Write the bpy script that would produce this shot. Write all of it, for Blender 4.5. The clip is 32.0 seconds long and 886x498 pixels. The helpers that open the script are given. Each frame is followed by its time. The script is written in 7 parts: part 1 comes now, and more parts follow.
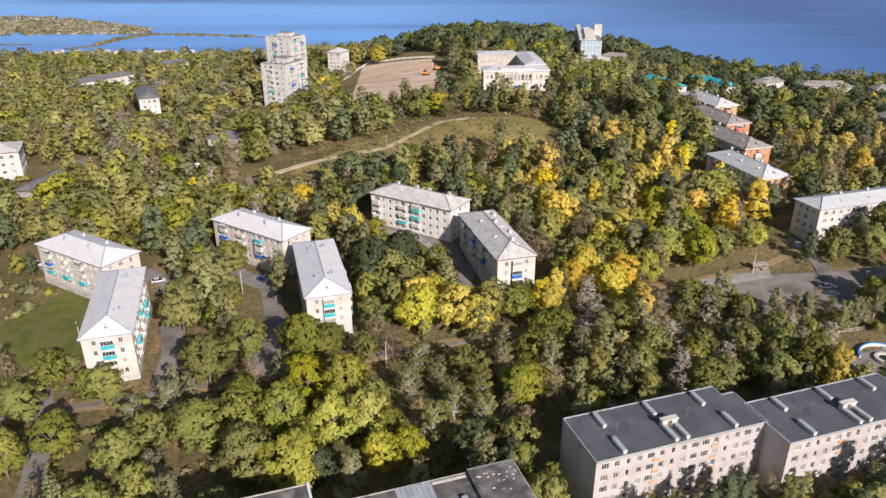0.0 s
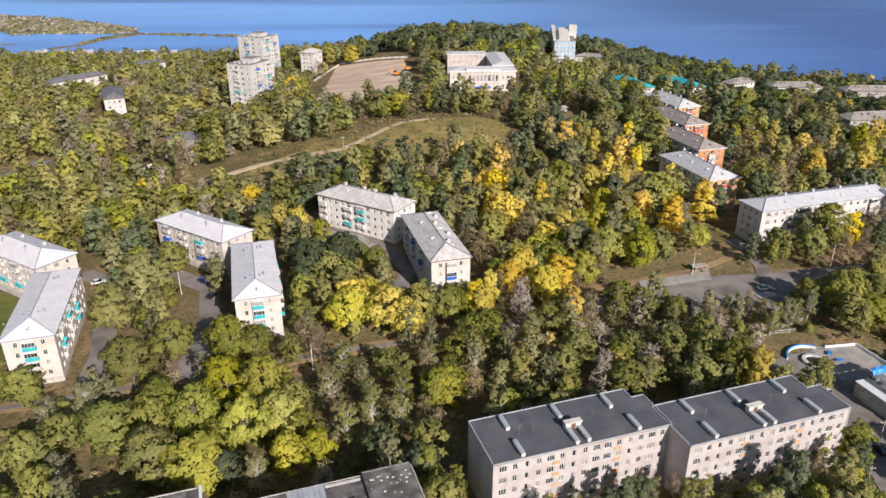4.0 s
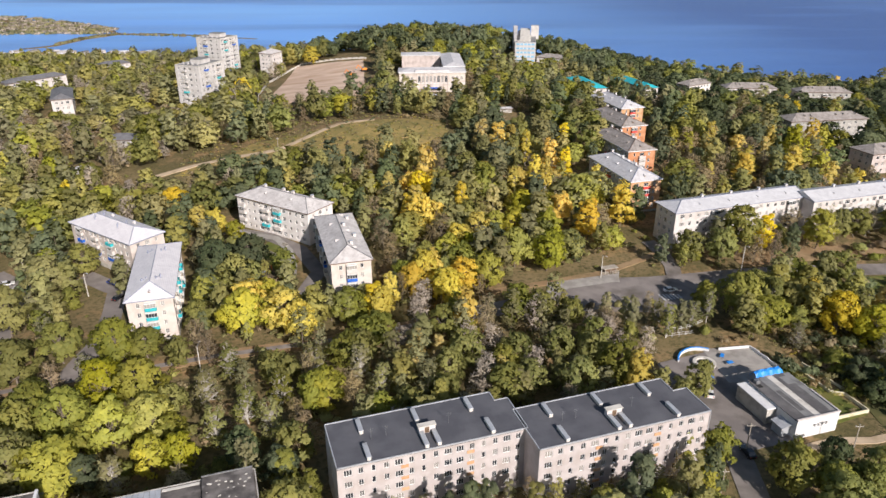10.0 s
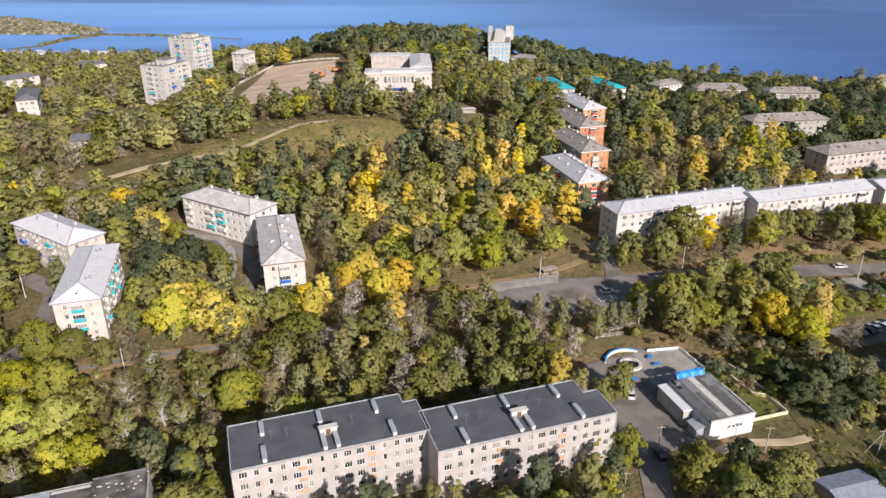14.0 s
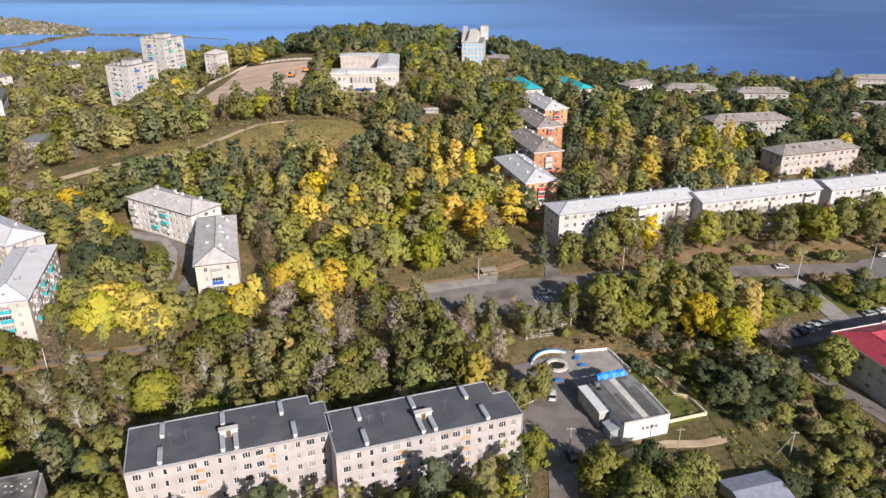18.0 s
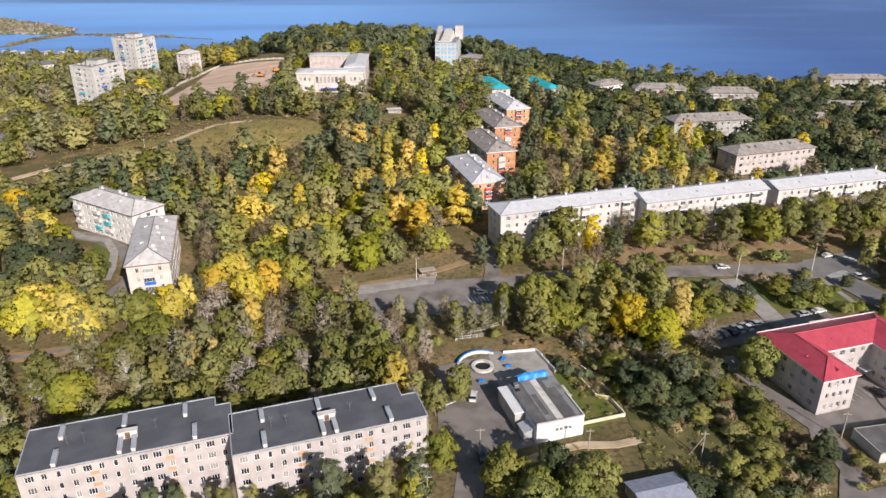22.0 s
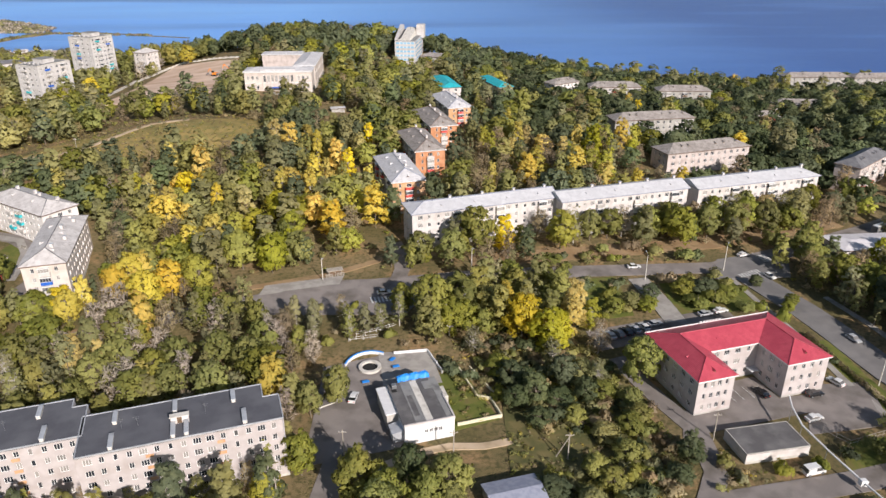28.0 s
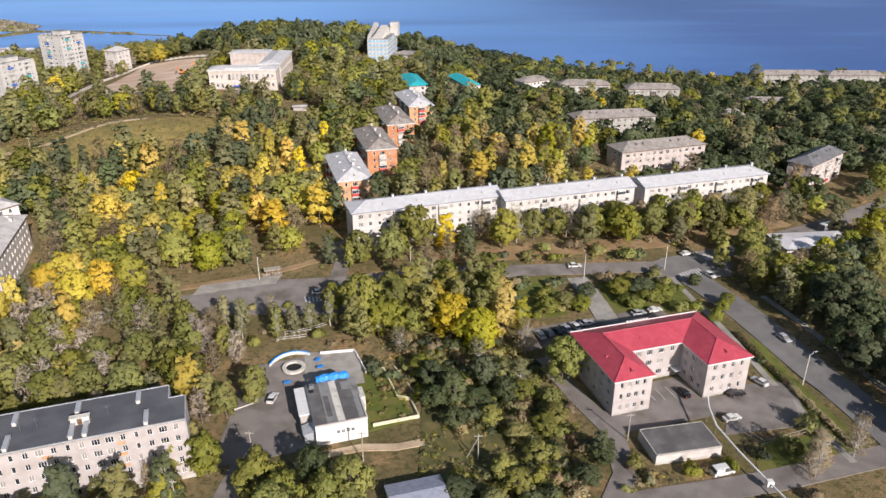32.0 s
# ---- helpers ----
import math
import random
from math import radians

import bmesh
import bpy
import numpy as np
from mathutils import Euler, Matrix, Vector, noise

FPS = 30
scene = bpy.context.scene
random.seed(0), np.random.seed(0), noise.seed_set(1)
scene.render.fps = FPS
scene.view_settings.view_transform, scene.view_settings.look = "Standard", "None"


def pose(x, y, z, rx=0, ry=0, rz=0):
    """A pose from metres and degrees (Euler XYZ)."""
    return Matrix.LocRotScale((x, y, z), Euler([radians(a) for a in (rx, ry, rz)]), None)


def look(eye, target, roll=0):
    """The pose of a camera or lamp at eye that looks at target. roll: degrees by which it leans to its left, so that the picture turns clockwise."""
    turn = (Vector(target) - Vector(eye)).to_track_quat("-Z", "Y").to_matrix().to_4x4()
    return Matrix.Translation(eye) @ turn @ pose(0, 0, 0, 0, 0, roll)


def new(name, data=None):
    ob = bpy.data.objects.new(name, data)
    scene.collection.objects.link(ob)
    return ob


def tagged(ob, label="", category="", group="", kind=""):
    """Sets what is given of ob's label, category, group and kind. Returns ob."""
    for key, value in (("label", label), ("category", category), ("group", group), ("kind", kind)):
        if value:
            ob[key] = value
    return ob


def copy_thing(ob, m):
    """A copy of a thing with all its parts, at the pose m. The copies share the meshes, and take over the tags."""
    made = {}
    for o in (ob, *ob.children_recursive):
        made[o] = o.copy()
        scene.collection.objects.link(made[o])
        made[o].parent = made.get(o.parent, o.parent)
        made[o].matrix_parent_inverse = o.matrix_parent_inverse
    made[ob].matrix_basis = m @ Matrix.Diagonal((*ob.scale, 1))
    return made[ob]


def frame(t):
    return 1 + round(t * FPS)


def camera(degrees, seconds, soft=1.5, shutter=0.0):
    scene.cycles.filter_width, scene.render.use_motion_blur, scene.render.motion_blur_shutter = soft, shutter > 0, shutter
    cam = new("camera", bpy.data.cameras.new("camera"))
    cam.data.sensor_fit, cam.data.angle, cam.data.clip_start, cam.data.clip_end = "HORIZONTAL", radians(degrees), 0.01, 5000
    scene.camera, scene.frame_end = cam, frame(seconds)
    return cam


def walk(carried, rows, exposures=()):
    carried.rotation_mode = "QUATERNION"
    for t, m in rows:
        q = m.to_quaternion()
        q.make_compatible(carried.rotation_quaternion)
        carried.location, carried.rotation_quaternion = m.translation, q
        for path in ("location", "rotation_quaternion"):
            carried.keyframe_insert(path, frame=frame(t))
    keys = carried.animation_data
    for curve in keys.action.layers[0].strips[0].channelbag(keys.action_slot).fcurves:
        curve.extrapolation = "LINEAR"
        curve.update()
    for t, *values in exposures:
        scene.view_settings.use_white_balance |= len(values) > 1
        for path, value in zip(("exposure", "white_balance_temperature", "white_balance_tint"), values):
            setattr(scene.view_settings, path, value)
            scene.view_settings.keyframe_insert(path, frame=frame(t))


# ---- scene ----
cam = camera(63.99, 32.0, soft=1.5, shutter=0.3)
# seconds, eye x y z in metres, yaw, pitch, roll in degrees
ROWS = [
    (0.0, 0.00, 0.00, 105.00, -1.052, -24.060, 0.222),
    (1.0, 4.70, -0.00, 105.11, -1.086, -24.069, 0.204),
    (2.0, 9.41, -0.01, 105.22, -1.117, -24.077, 0.187),
    (3.0, 14.13, -0.02, 105.32, -1.146, -24.082, 0.171),
    (4.0, 18.87, -0.03, 105.40, -1.173, -24.085, 0.157),
    (5.0, 23.63, -0.04, 105.48, -1.198, -24.086, 0.145),
    (6.0, 28.40, -0.06, 105.55, -1.221, -24.086, 0.134),
    (7.0, 33.18, -0.07, 105.61, -1.243, -24.085, 0.124),
    (8.0, 37.97, -0.09, 105.67, -1.263, -24.083, 0.116),
    (9.0, 42.77, -0.11, 105.71, -1.282, -24.081, 0.109),
    (10.0, 47.58, -0.12, 105.75, -1.300, -24.077, 0.103),
    (11.0, 52.40, -0.14, 105.78, -1.316, -24.074, 0.098),
    (12.0, 57.23, -0.15, 105.81, -1.332, -24.071, 0.094),
    (13.0, 62.07, -0.16, 105.83, -1.347, -24.067, 0.092),
    (14.0, 66.92, -0.17, 105.84, -1.361, -24.065, 0.090),
    (15.0, 71.77, -0.17, 105.85, -1.375, -24.062, 0.090),
    (16.0, 76.62, -0.17, 105.86, -1.388, -24.061, 0.091),
    (17.0, 81.49, -0.16, 105.85, -1.402, -24.061, 0.092),
    (18.0, 86.35, -0.15, 105.85, -1.415, -24.062, 0.095),
    (19.0, 91.22, -0.13, 105.84, -1.428, -24.065, 0.098),
    (20.0, 96.09, -0.11, 105.82, -1.441, -24.070, 0.102),
    (21.0, 100.97, -0.07, 105.80, -1.454, -24.077, 0.107),
    (22.0, 105.84, -0.03, 105.78, -1.468, -24.086, 0.112),
    (23.0, 110.72, 0.01, 105.76, -1.483, -24.098, 0.118),
    (24.0, 115.59, 0.07, 105.73, -1.498, -24.112, 0.125),
    (25.0, 120.47, 0.14, 105.70, -1.514, -24.130, 0.133),
    (26.0, 125.34, 0.21, 105.67, -1.531, -24.150, 0.141),
    (27.0, 130.21, 0.30, 105.63, -1.549, -24.174, 0.149),
    (28.0, 135.08, 0.40, 105.59, -1.569, -24.202, 0.158),
    (29.0, 139.94, 0.51, 105.56, -1.589, -24.234, 0.167),
    (30.0, 144.80, 0.63, 105.52, -1.612, -24.270, 0.177),
    (31.0, 149.65, 0.77, 105.48, -1.636, -24.310, 0.187),
    (32.0, 154.50, 0.92, 105.44, -1.661, -24.355, 0.197),
]
walk(cam, [(t, pose(x, y, z, 90 + pitch, 0, yaw) @ pose(0, 0, 0, 0, 0, -roll)) for t, x, y, z, yaw, pitch, roll in ROWS])

# ---------------------------------------------------------------- light
world = bpy.data.worlds.new("sky")
scene.world = world
world.use_nodes = True
SUN_DIR = Vector((0.95, -1.75, 1.05)).normalized()
sky = world.node_tree.nodes.new("ShaderNodeTexSky")
sky.sky_type, sky.sun_disc = "NISHITA", False
sky.sun_elevation = math.asin(SUN_DIR.z)
sky.sun_rotation = math.atan2(SUN_DIR.x, SUN_DIR.y)
world.node_tree.links.new(sky.outputs[0], world.node_tree.nodes["Background"].inputs[0])
world.node_tree.nodes["Background"].inputs[1].default_value = 0.072
sun = new("sun", bpy.data.lights.new("sun", "SUN"))
sun.data.energy, sun.data.angle, sun.data.color = 5.0, radians(0.5), (1.0, 0.912, 0.86)
sun.matrix_world = look(SUN_DIR * 300, (0, 0, 0))
scene.view_settings.exposure = 0.22


# ---------------------------------------------------------------- materials
def material(name, rough=0.8, metal=0.0, spec=0.3):
    m = bpy.data.materials.new(name)
    m.use_nodes = True
    b = m.node_tree.nodes["Principled BSDF"]
    b.inputs["Roughness"].default_value = rough
    b.inputs["Metallic"].default_value = metal
    b.inputs["Specular IOR Level"].default_value = spec
    return m, m.node_tree, b


def mix_nodes(nt, fac, a, b, kind="MIX"):
    n = nt.nodes.new("ShaderNodeMix")
    n.data_type, n.blend_type = "RGBA", kind
    for sock, v in ((n.inputs[0], fac), (n.inputs[6], a), (n.inputs[7], b)):
        if isinstance(v, (int, float)):
            sock.default_value = v
        elif isinstance(v, tuple):
            sock.default_value = (*v, 1) if len(v) == 3 else v
        else:
            nt.links.new(v, sock)
    return n.outputs[2]


def noise_fac(nt, scale, lo=0.4, hi=0.6, detail=4, coords="Object", stretch=(1, 1, 1)):
    tc = nt.nodes.new("ShaderNodeTexCoord")
    mp = nt.nodes.new("ShaderNodeMapping")
    mp.inputs["Scale"].default_value = stretch
    nt.links.new(tc.outputs[coords], mp.inputs[0])
    n = nt.nodes.new("ShaderNodeTexNoise")
    n.inputs["Scale"].default_value, n.inputs["Detail"].default_value = scale, detail
    nt.links.new(mp.outputs[0], n.inputs["Vector"])
    r = nt.nodes.new("ShaderNodeMapRange")
    r.inputs[1].default_value, r.inputs[2].default_value = lo, hi
    nt.links.new(n.outputs[0], r.inputs[0])
    return r.outputs[0]


def bump(nt, b, height, strength=0.3, distance=0.05):
    n = nt.nodes.new("ShaderNodeBump")
    n.inputs["Strength"].default_value, n.inputs["Distance"].default_value = strength, distance
    nt.links.new(height, n.inputs["Height"])
    nt.links.new(n.outputs[0], b.inputs["Normal"])


def two_tone(name, a, c, scale=0.5, rough=0.85, stain=None, stain_scale=0.15, metal=0.0, spec=0.3, grain=20.0, bumpy=0.2, stretch=(1, 1, 1)):
    """Two colours mixed by noise, with a second, larger stain and fine relief."""
    m, nt, b = material(name, rough, metal, spec)
    col = mix_nodes(nt, noise_fac(nt, scale, stretch=stretch), a, c)
    if stain:
        col = mix_nodes(nt, noise_fac(nt, stain_scale, 0.5, 0.72, 6, stretch=stretch), col, stain)
    nt.links.new(col, b.inputs["Base Color"])
    if bumpy:
        bump(nt, b, noise_fac(nt, grain, 0.2, 0.8, 2), bumpy)
    return m


def corrugated(name, a, c, stain, pitch, axis, rough=0.7, metal=0.0, height=0.05):
    """Sheet roofing with ribs that run down the slope."""
    m, nt, b = material(name, rough, metal)
    col = mix_nodes(nt, noise_fac(nt, 0.35), a, c)
    col = mix_nodes(nt, noise_fac(nt, 0.9, 0.5, 0.75, 8), col, stain)
    tc = nt.nodes.new("ShaderNodeTexCoord")
    w = nt.nodes.new("ShaderNodeTexWave")
    w.bands_direction = axis
    w.inputs["Scale"].default_value = 0.314 / pitch
    nt.links.new(tc.outputs["Object"], w.inputs["Vector"])
    col = mix_nodes(nt, 0.10, col, w.outputs[0], "MULTIPLY")
    nt.links.new(col, b.inputs["Base Color"])
    bump(nt, b, w.outputs[0], 0.4, height)
    return m


M = {}
M["plaster_cream"] = two_tone("plaster_cream", (0.46, 0.415, 0.405), (0.52, 0.475, 0.465), 0.4, 0.9, (0.41, 0.355, 0.33), 0.25)
M["plaster_white"] = two_tone("plaster_white", (0.57, 0.53, 0.51), (0.64, 0.60, 0.58), 0.4, 0.9, (0.47, 0.43, 0.40), 0.25)
M["plaster_pink"] = two_tone("plaster_pink", (0.53, 0.46, 0.43), (0.58, 0.51, 0.485), 0.4, 0.9, (0.38, 0.32, 0.29), 0.3)
M["paint_white"] = two_tone("paint_white", (0.72, 0.68, 0.65), (0.79, 0.75, 0.72), 0.4, 0.9, (0.62, 0.57, 0.53), 0.25)
M["plaster_pale"] = two_tone("plaster_pale", (0.60, 0.53, 0.48), (0.66, 0.59, 0.54), 0.4, 0.9, (0.50, 0.43, 0.385), 0.25)
M["plaster_grey"] = two_tone("plaster_grey", (0.38, 0.37, 0.34), (0.47, 0.45, 0.42), 0.4, 0.9, (0.29, 0.26, 0.24), 0.3)
M["plaster_orange"] = two_tone("plaster_orange", (0.50, 0.225, 0.11), (0.56, 0.285, 0.155), 0.5, 0.9, (0.43, 0.19, 0.10), 0.3)
M["plaster_peach"] = two_tone("plaster_peach", (0.58, 0.34, 0.18), (0.62, 0.40, 0.24), 0.5, 0.9, (0.47, 0.25, 0.13), 0.3)
M["panel_white"] = two_tone("panel_white", (0.52, 0.50, 0.49), (0.58, 0.56, 0.55), 0.6, 0.85, (0.42, 0.40, 0.38), 0.2)
M["bitumen"] = two_tone("bitumen", (0.096, 0.098, 0.113), (0.120, 0.122, 0.138), 0.25, 0.85, (0.148, 0.15, 0.165), 0.12, bumpy=0.3)
M["bitumen_grey"] = two_tone("bitumen_grey", (0.22, 0.22, 0.22), (0.32, 0.32, 0.31), 0.3, 0.85, (0.15, 0.15, 0.15), 0.3)
M["bitumen_old"] = two_tone("bitumen_old", (0.085, 0.078, 0.075), (0.165, 0.15, 0.14), 0.35, 0.9, (0.27, 0.25, 0.235), 0.5, bumpy=0.4)
M["bitumen_mid"] = two_tone("bitumen_mid", (0.115, 0.11, 0.112), (0.15, 0.144, 0.145), 0.3, 0.85, (0.19, 0.185, 0.18), 0.35, bumpy=0.3)
M["galvanised"] = two_tone("galvanised", (0.52, 0.54, 0.57), (0.62, 0.64, 0.67), 0.5, 0.5, (0.45, 0.46, 0.48), 0.4, metal=0.35, bumpy=0.05)
M["roof_white"] = corrugated("roof_white", (0.73, 0.705, 0.725), (0.80, 0.775, 0.79), (0.66, 0.635, 0.66), 0.45, "X", 0.5, 0.0, 0.03)
M["roof_zinc"] = corrugated("roof_zinc", (0.59, 0.59, 0.61), (0.66, 0.66, 0.68), (0.52, 0.52, 0.545), 0.45, "X", 0.55, 0.0, 0.03)
M["roof_slate"] = corrugated("roof_slate", (0.56, 0.53, 0.515), (0.68, 0.65, 0.635), (0.41, 0.38, 0.365), 0.35, "X", 0.9)
M["roof_brown"] = corrugated("roof_brown", (0.30, 0.27, 0.25), (0.39, 0.355, 0.33), (0.20, 0.175, 0.16), 0.35, "X", 0.9)
M["roof_pale"] = corrugated("roof_pale", (0.58, 0.57, 0.58), (0.66, 0.65, 0.66), (0.44, 0.43, 0.44), 0.4, "X", 0.7)
M["roof_dark"] = corrugated("roof_dark", (0.16, 0.16, 0.17), (0.21, 0.21, 0.22), (0.12, 0.12, 0.13), 0.4, "X", 0.7)
M["roof_red"] = corrugated("roof_red", (0.46, 0.068, 0.100), (0.52, 0.085, 0.118), (0.40, 0.058, 0.085), 0.35, "X", 0.45, 0.0, 0.04)
M["roof_teal"] = corrugated("roof_teal", (0.03, 0.46, 0.52), (0.05, 0.52, 0.58), (0.03, 0.40, 0.46), 0.4, "X", 0.5)
M["ridge_blue"] = two_tone("ridge_blue", (0.26, 0.28, 0.36), (0.32, 0.34, 0.42), 1.0, 0.5)
M["trim_brown"] = two_tone("trim_brown", (0.16, 0.11, 0.09), (0.22, 0.16, 0.13), 1.0, 0.7)
M["trim_white"] = two_tone("trim_white", (0.70, 0.70, 0.70), (0.76, 0.76, 0.76), 1.0, 0.6, bumpy=0.05)
M["concrete"] = two_tone("concrete", (0.46, 0.44, 0.40), (0.56, 0.54, 0.50), 0.6, 0.9, (0.34, 0.32, 0.29), 0.4)
M["concrete_pale"] = two_tone("concrete_pale", (0.60, 0.57, 0.52), (0.70, 0.67, 0.61), 0.6, 0.9, (0.45, 0.42, 0.37), 0.5)
M["fence_cream"] = two_tone("fence_cream", (0.66, 0.60, 0.42), (0.74, 0.68, 0.50), 0.6, 0.9)
M["band_blue"] = two_tone("band_blue", (0.20, 0.42, 0.62), (0.30, 0.52, 0.70), 0.3, 0.25, bumpy=0.02)
M["teal"] = two_tone("teal", (0.03, 0.38, 0.44), (0.05, 0.45, 0.50), 0.8, 0.6)
M["blue"] = two_tone("blue", (0.02, 0.10, 0.48), (0.03, 0.14, 0.55), 0.8, 0.6)
M["tarp_blue"] = two_tone("tarp_blue", (0.02, 0.22, 0.70), (0.04, 0.30, 0.80), 0.8, 0.45, grain=6)
M["red_paint"] = two_tone("red_paint", (0.55, 0.06, 0.05), (0.62, 0.10, 0.08), 0.8, 0.6)
M["orange_paint"] = two_tone("orange_paint", (0.80, 0.25, 0.03), (0.85, 0.30, 0.05), 0.8, 0.5)
M["window_frame"] = two_tone("window_frame", (0.74, 0.74, 0.73), (0.80, 0.80, 0.79), 1.0, 0.5, bumpy=0.05)
M["wood_dark"] = two_tone("wood_dark", (0.12, 0.08, 0.05), (0.18, 0.12, 0.08), 1.5, 0.8)
M["wood_grey"] = two_tone("wood_grey", (0.34, 0.30, 0.25), (0.44, 0.40, 0.34), 1.5, 0.85)
M["steel"] = two_tone("steel", (0.30, 0.31, 0.32), (0.36, 0.37, 0.38), 1.0, 0.45, metal=0.6, bumpy=0.05)
M["bark"] = two_tone("bark", (0.16, 0.13, 0.10), (0.24, 0.20, 0.16), 2.0, 0.95)
M["bark_pale"] = two_tone("bark_pale", (0.40, 0.37, 0.33), (0.54, 0.51, 0.46), 2.0, 0.95)
M["rubber"] = two_tone("rubber", (0.02, 0.02, 0.02), (0.03, 0.03, 0.03), 3.0, 0.9)
M["lamp_glass"] = two_tone("lamp_glass", (0.7, 0.7, 0.66), (0.75, 0.75, 0.7), 3.0, 0.3, bumpy=0)


def glass(name, tint):
    m, nt, b = material(name, 0.06, 0.0, 0.6)
    info = nt.nodes.new("ShaderNodeObjectInfo")
    r = nt.nodes.new("ShaderNodeMapRange")
    r.inputs[1].default_value, r.inputs[2].default_value = 0.55, 0.75
    nt.links.new(info.outputs["Random"], r.inputs[0])
    col = mix_nodes(nt, r.outputs[0], tint, (0.34, 0.32, 0.30))
    nt.links.new(col, b.inputs["Base Color"])
    b.inputs["Coat Weight"].default_value, b.inputs["Coat Roughness"].default_value = 1.0, 0.03
    return m


M["glass"] = glass("glass", (0.035, 0.04, 0.05))
M["car_glass"] = glass("car_glass", (0.015, 0.018, 0.022))


def car_paint(name, col):
    m, nt, b = material(name, 0.3, 0.0, 0.5)
    b.inputs["Base Color"].default_value = (*col, 1)
    b.inputs["Coat Weight"].default_value, b.inputs["Coat Roughness"].default_value = 0.8, 0.08
    c = mix_nodes(nt, noise_fac(nt, 3.0, 0.4, 0.9), col, tuple(v * 0.8 for v in col))
    nt.links.new(c, b.inputs["Base Color"])
    return m


PAINT = {n: car_paint("paint_" + n, c) for n, c in (("white", (0.75, 0.75, 0.74)), ("black", (0.012, 0.012, 0.014)),
         ("silver", (0.45, 0.46, 0.48)), ("blue", (0.03, 0.07, 0.30)), ("grey", (0.16, 0.17, 0.18)), ("red", (0.35, 0.03, 0.03)))}


def foliage(name, a, c, d=None, glow=0.46):
    """Leaves: reflected and passed light, three colours by tree, by clump and by leaf."""
    m = bpy.data.materials.new(name)
    m.use_nodes = True
    nt = m.node_tree
    b = nt.nodes["Principled BSDF"]
    b.inputs["Roughness"].default_value, b.inputs["Specular IOR Level"].default_value = 0.6, 0.2
    info, geo = nt.nodes.new("ShaderNodeObjectInfo"), nt.nodes.new("ShaderNodeNewGeometry")
    n = nt.nodes.new("ShaderNodeTexNoise")
    n.inputs["Scale"].default_value, n.inputs["Detail"].default_value = 0.16, 3
    nt.links.new(geo.outputs["Position"], n.inputs["Vector"])
    r = nt.nodes.new("ShaderNodeMapRange")
    r.inputs[1].default_value, r.inputs[2].default_value = 0.38, 0.62
    nt.links.new(n.outputs[0], r.inputs[0])
    col = mix_nodes(nt, r.outputs[0], a, c)
    if d:
        s = nt.nodes.new("ShaderNodeMapRange")
        s.inputs[1].default_value, s.inputs[2].default_value = 0.55, 1.25
        nt.links.new(geo.outputs["Random Per Island"], s.inputs[0])
        col = mix_nodes(nt, s.outputs[0], col, d)
    h = nt.nodes.new("ShaderNodeHueSaturation")
    own = nt.nodes.new("ShaderNodeAttribute")
    own.attribute_name = "tone"

    def wrapped(factor, lo, hi):
        """A number from lo to hi of each tree's own."""
        add, part_of, out = [nt.nodes.new("ShaderNodeMath") for _ in range(2)] + [nt.nodes.new("ShaderNodeMapRange")]
        add.operation, part_of.operation = "ADD", "FRACT"
        scaled = nt.nodes.new("ShaderNodeMath")
        scaled.operation = "MULTIPLY"
        nt.links.new(info.outputs["Random"], add.inputs[0])
        nt.links.new(own.outputs["Fac"], add.inputs[1])
        nt.links.new(add.outputs[0], scaled.inputs[0])
        scaled.inputs[1].default_value = factor
        nt.links.new(scaled.outputs[0], part_of.inputs[0])
        nt.links.new(part_of.outputs[0], out.inputs[0])
        out.inputs[3].default_value, out.inputs[4].default_value = lo, hi
        return out.outputs[0]

    nt.links.new(wrapped(1.0, 0.78, 1.28), h.inputs["Value"])
    nt.links.new(wrapped(7.3, 0.492, 0.514), h.inputs["Hue"])
    nt.links.new(wrapped(13.7, 0.84, 1.08), h.inputs["Saturation"])
    nt.links.new(col, h.inputs["Color"])
    nt.links.new(h.outputs[0], b.inputs["Base Color"])
    t = nt.nodes.new("ShaderNodeBsdfTranslucent")
    nt.links.new(h.outputs[0], t.inputs[0])
    ms = nt.nodes.new("ShaderNodeMixShader")
    ms.inputs[0].default_value = glow
    nt.links.new(b.outputs[0], ms.inputs[1])
    nt.links.new(t.outputs[0], ms.inputs[2])
    nt.links.new(ms.outputs[0], nt.nodes["Material Output"].inputs[0])
    return m


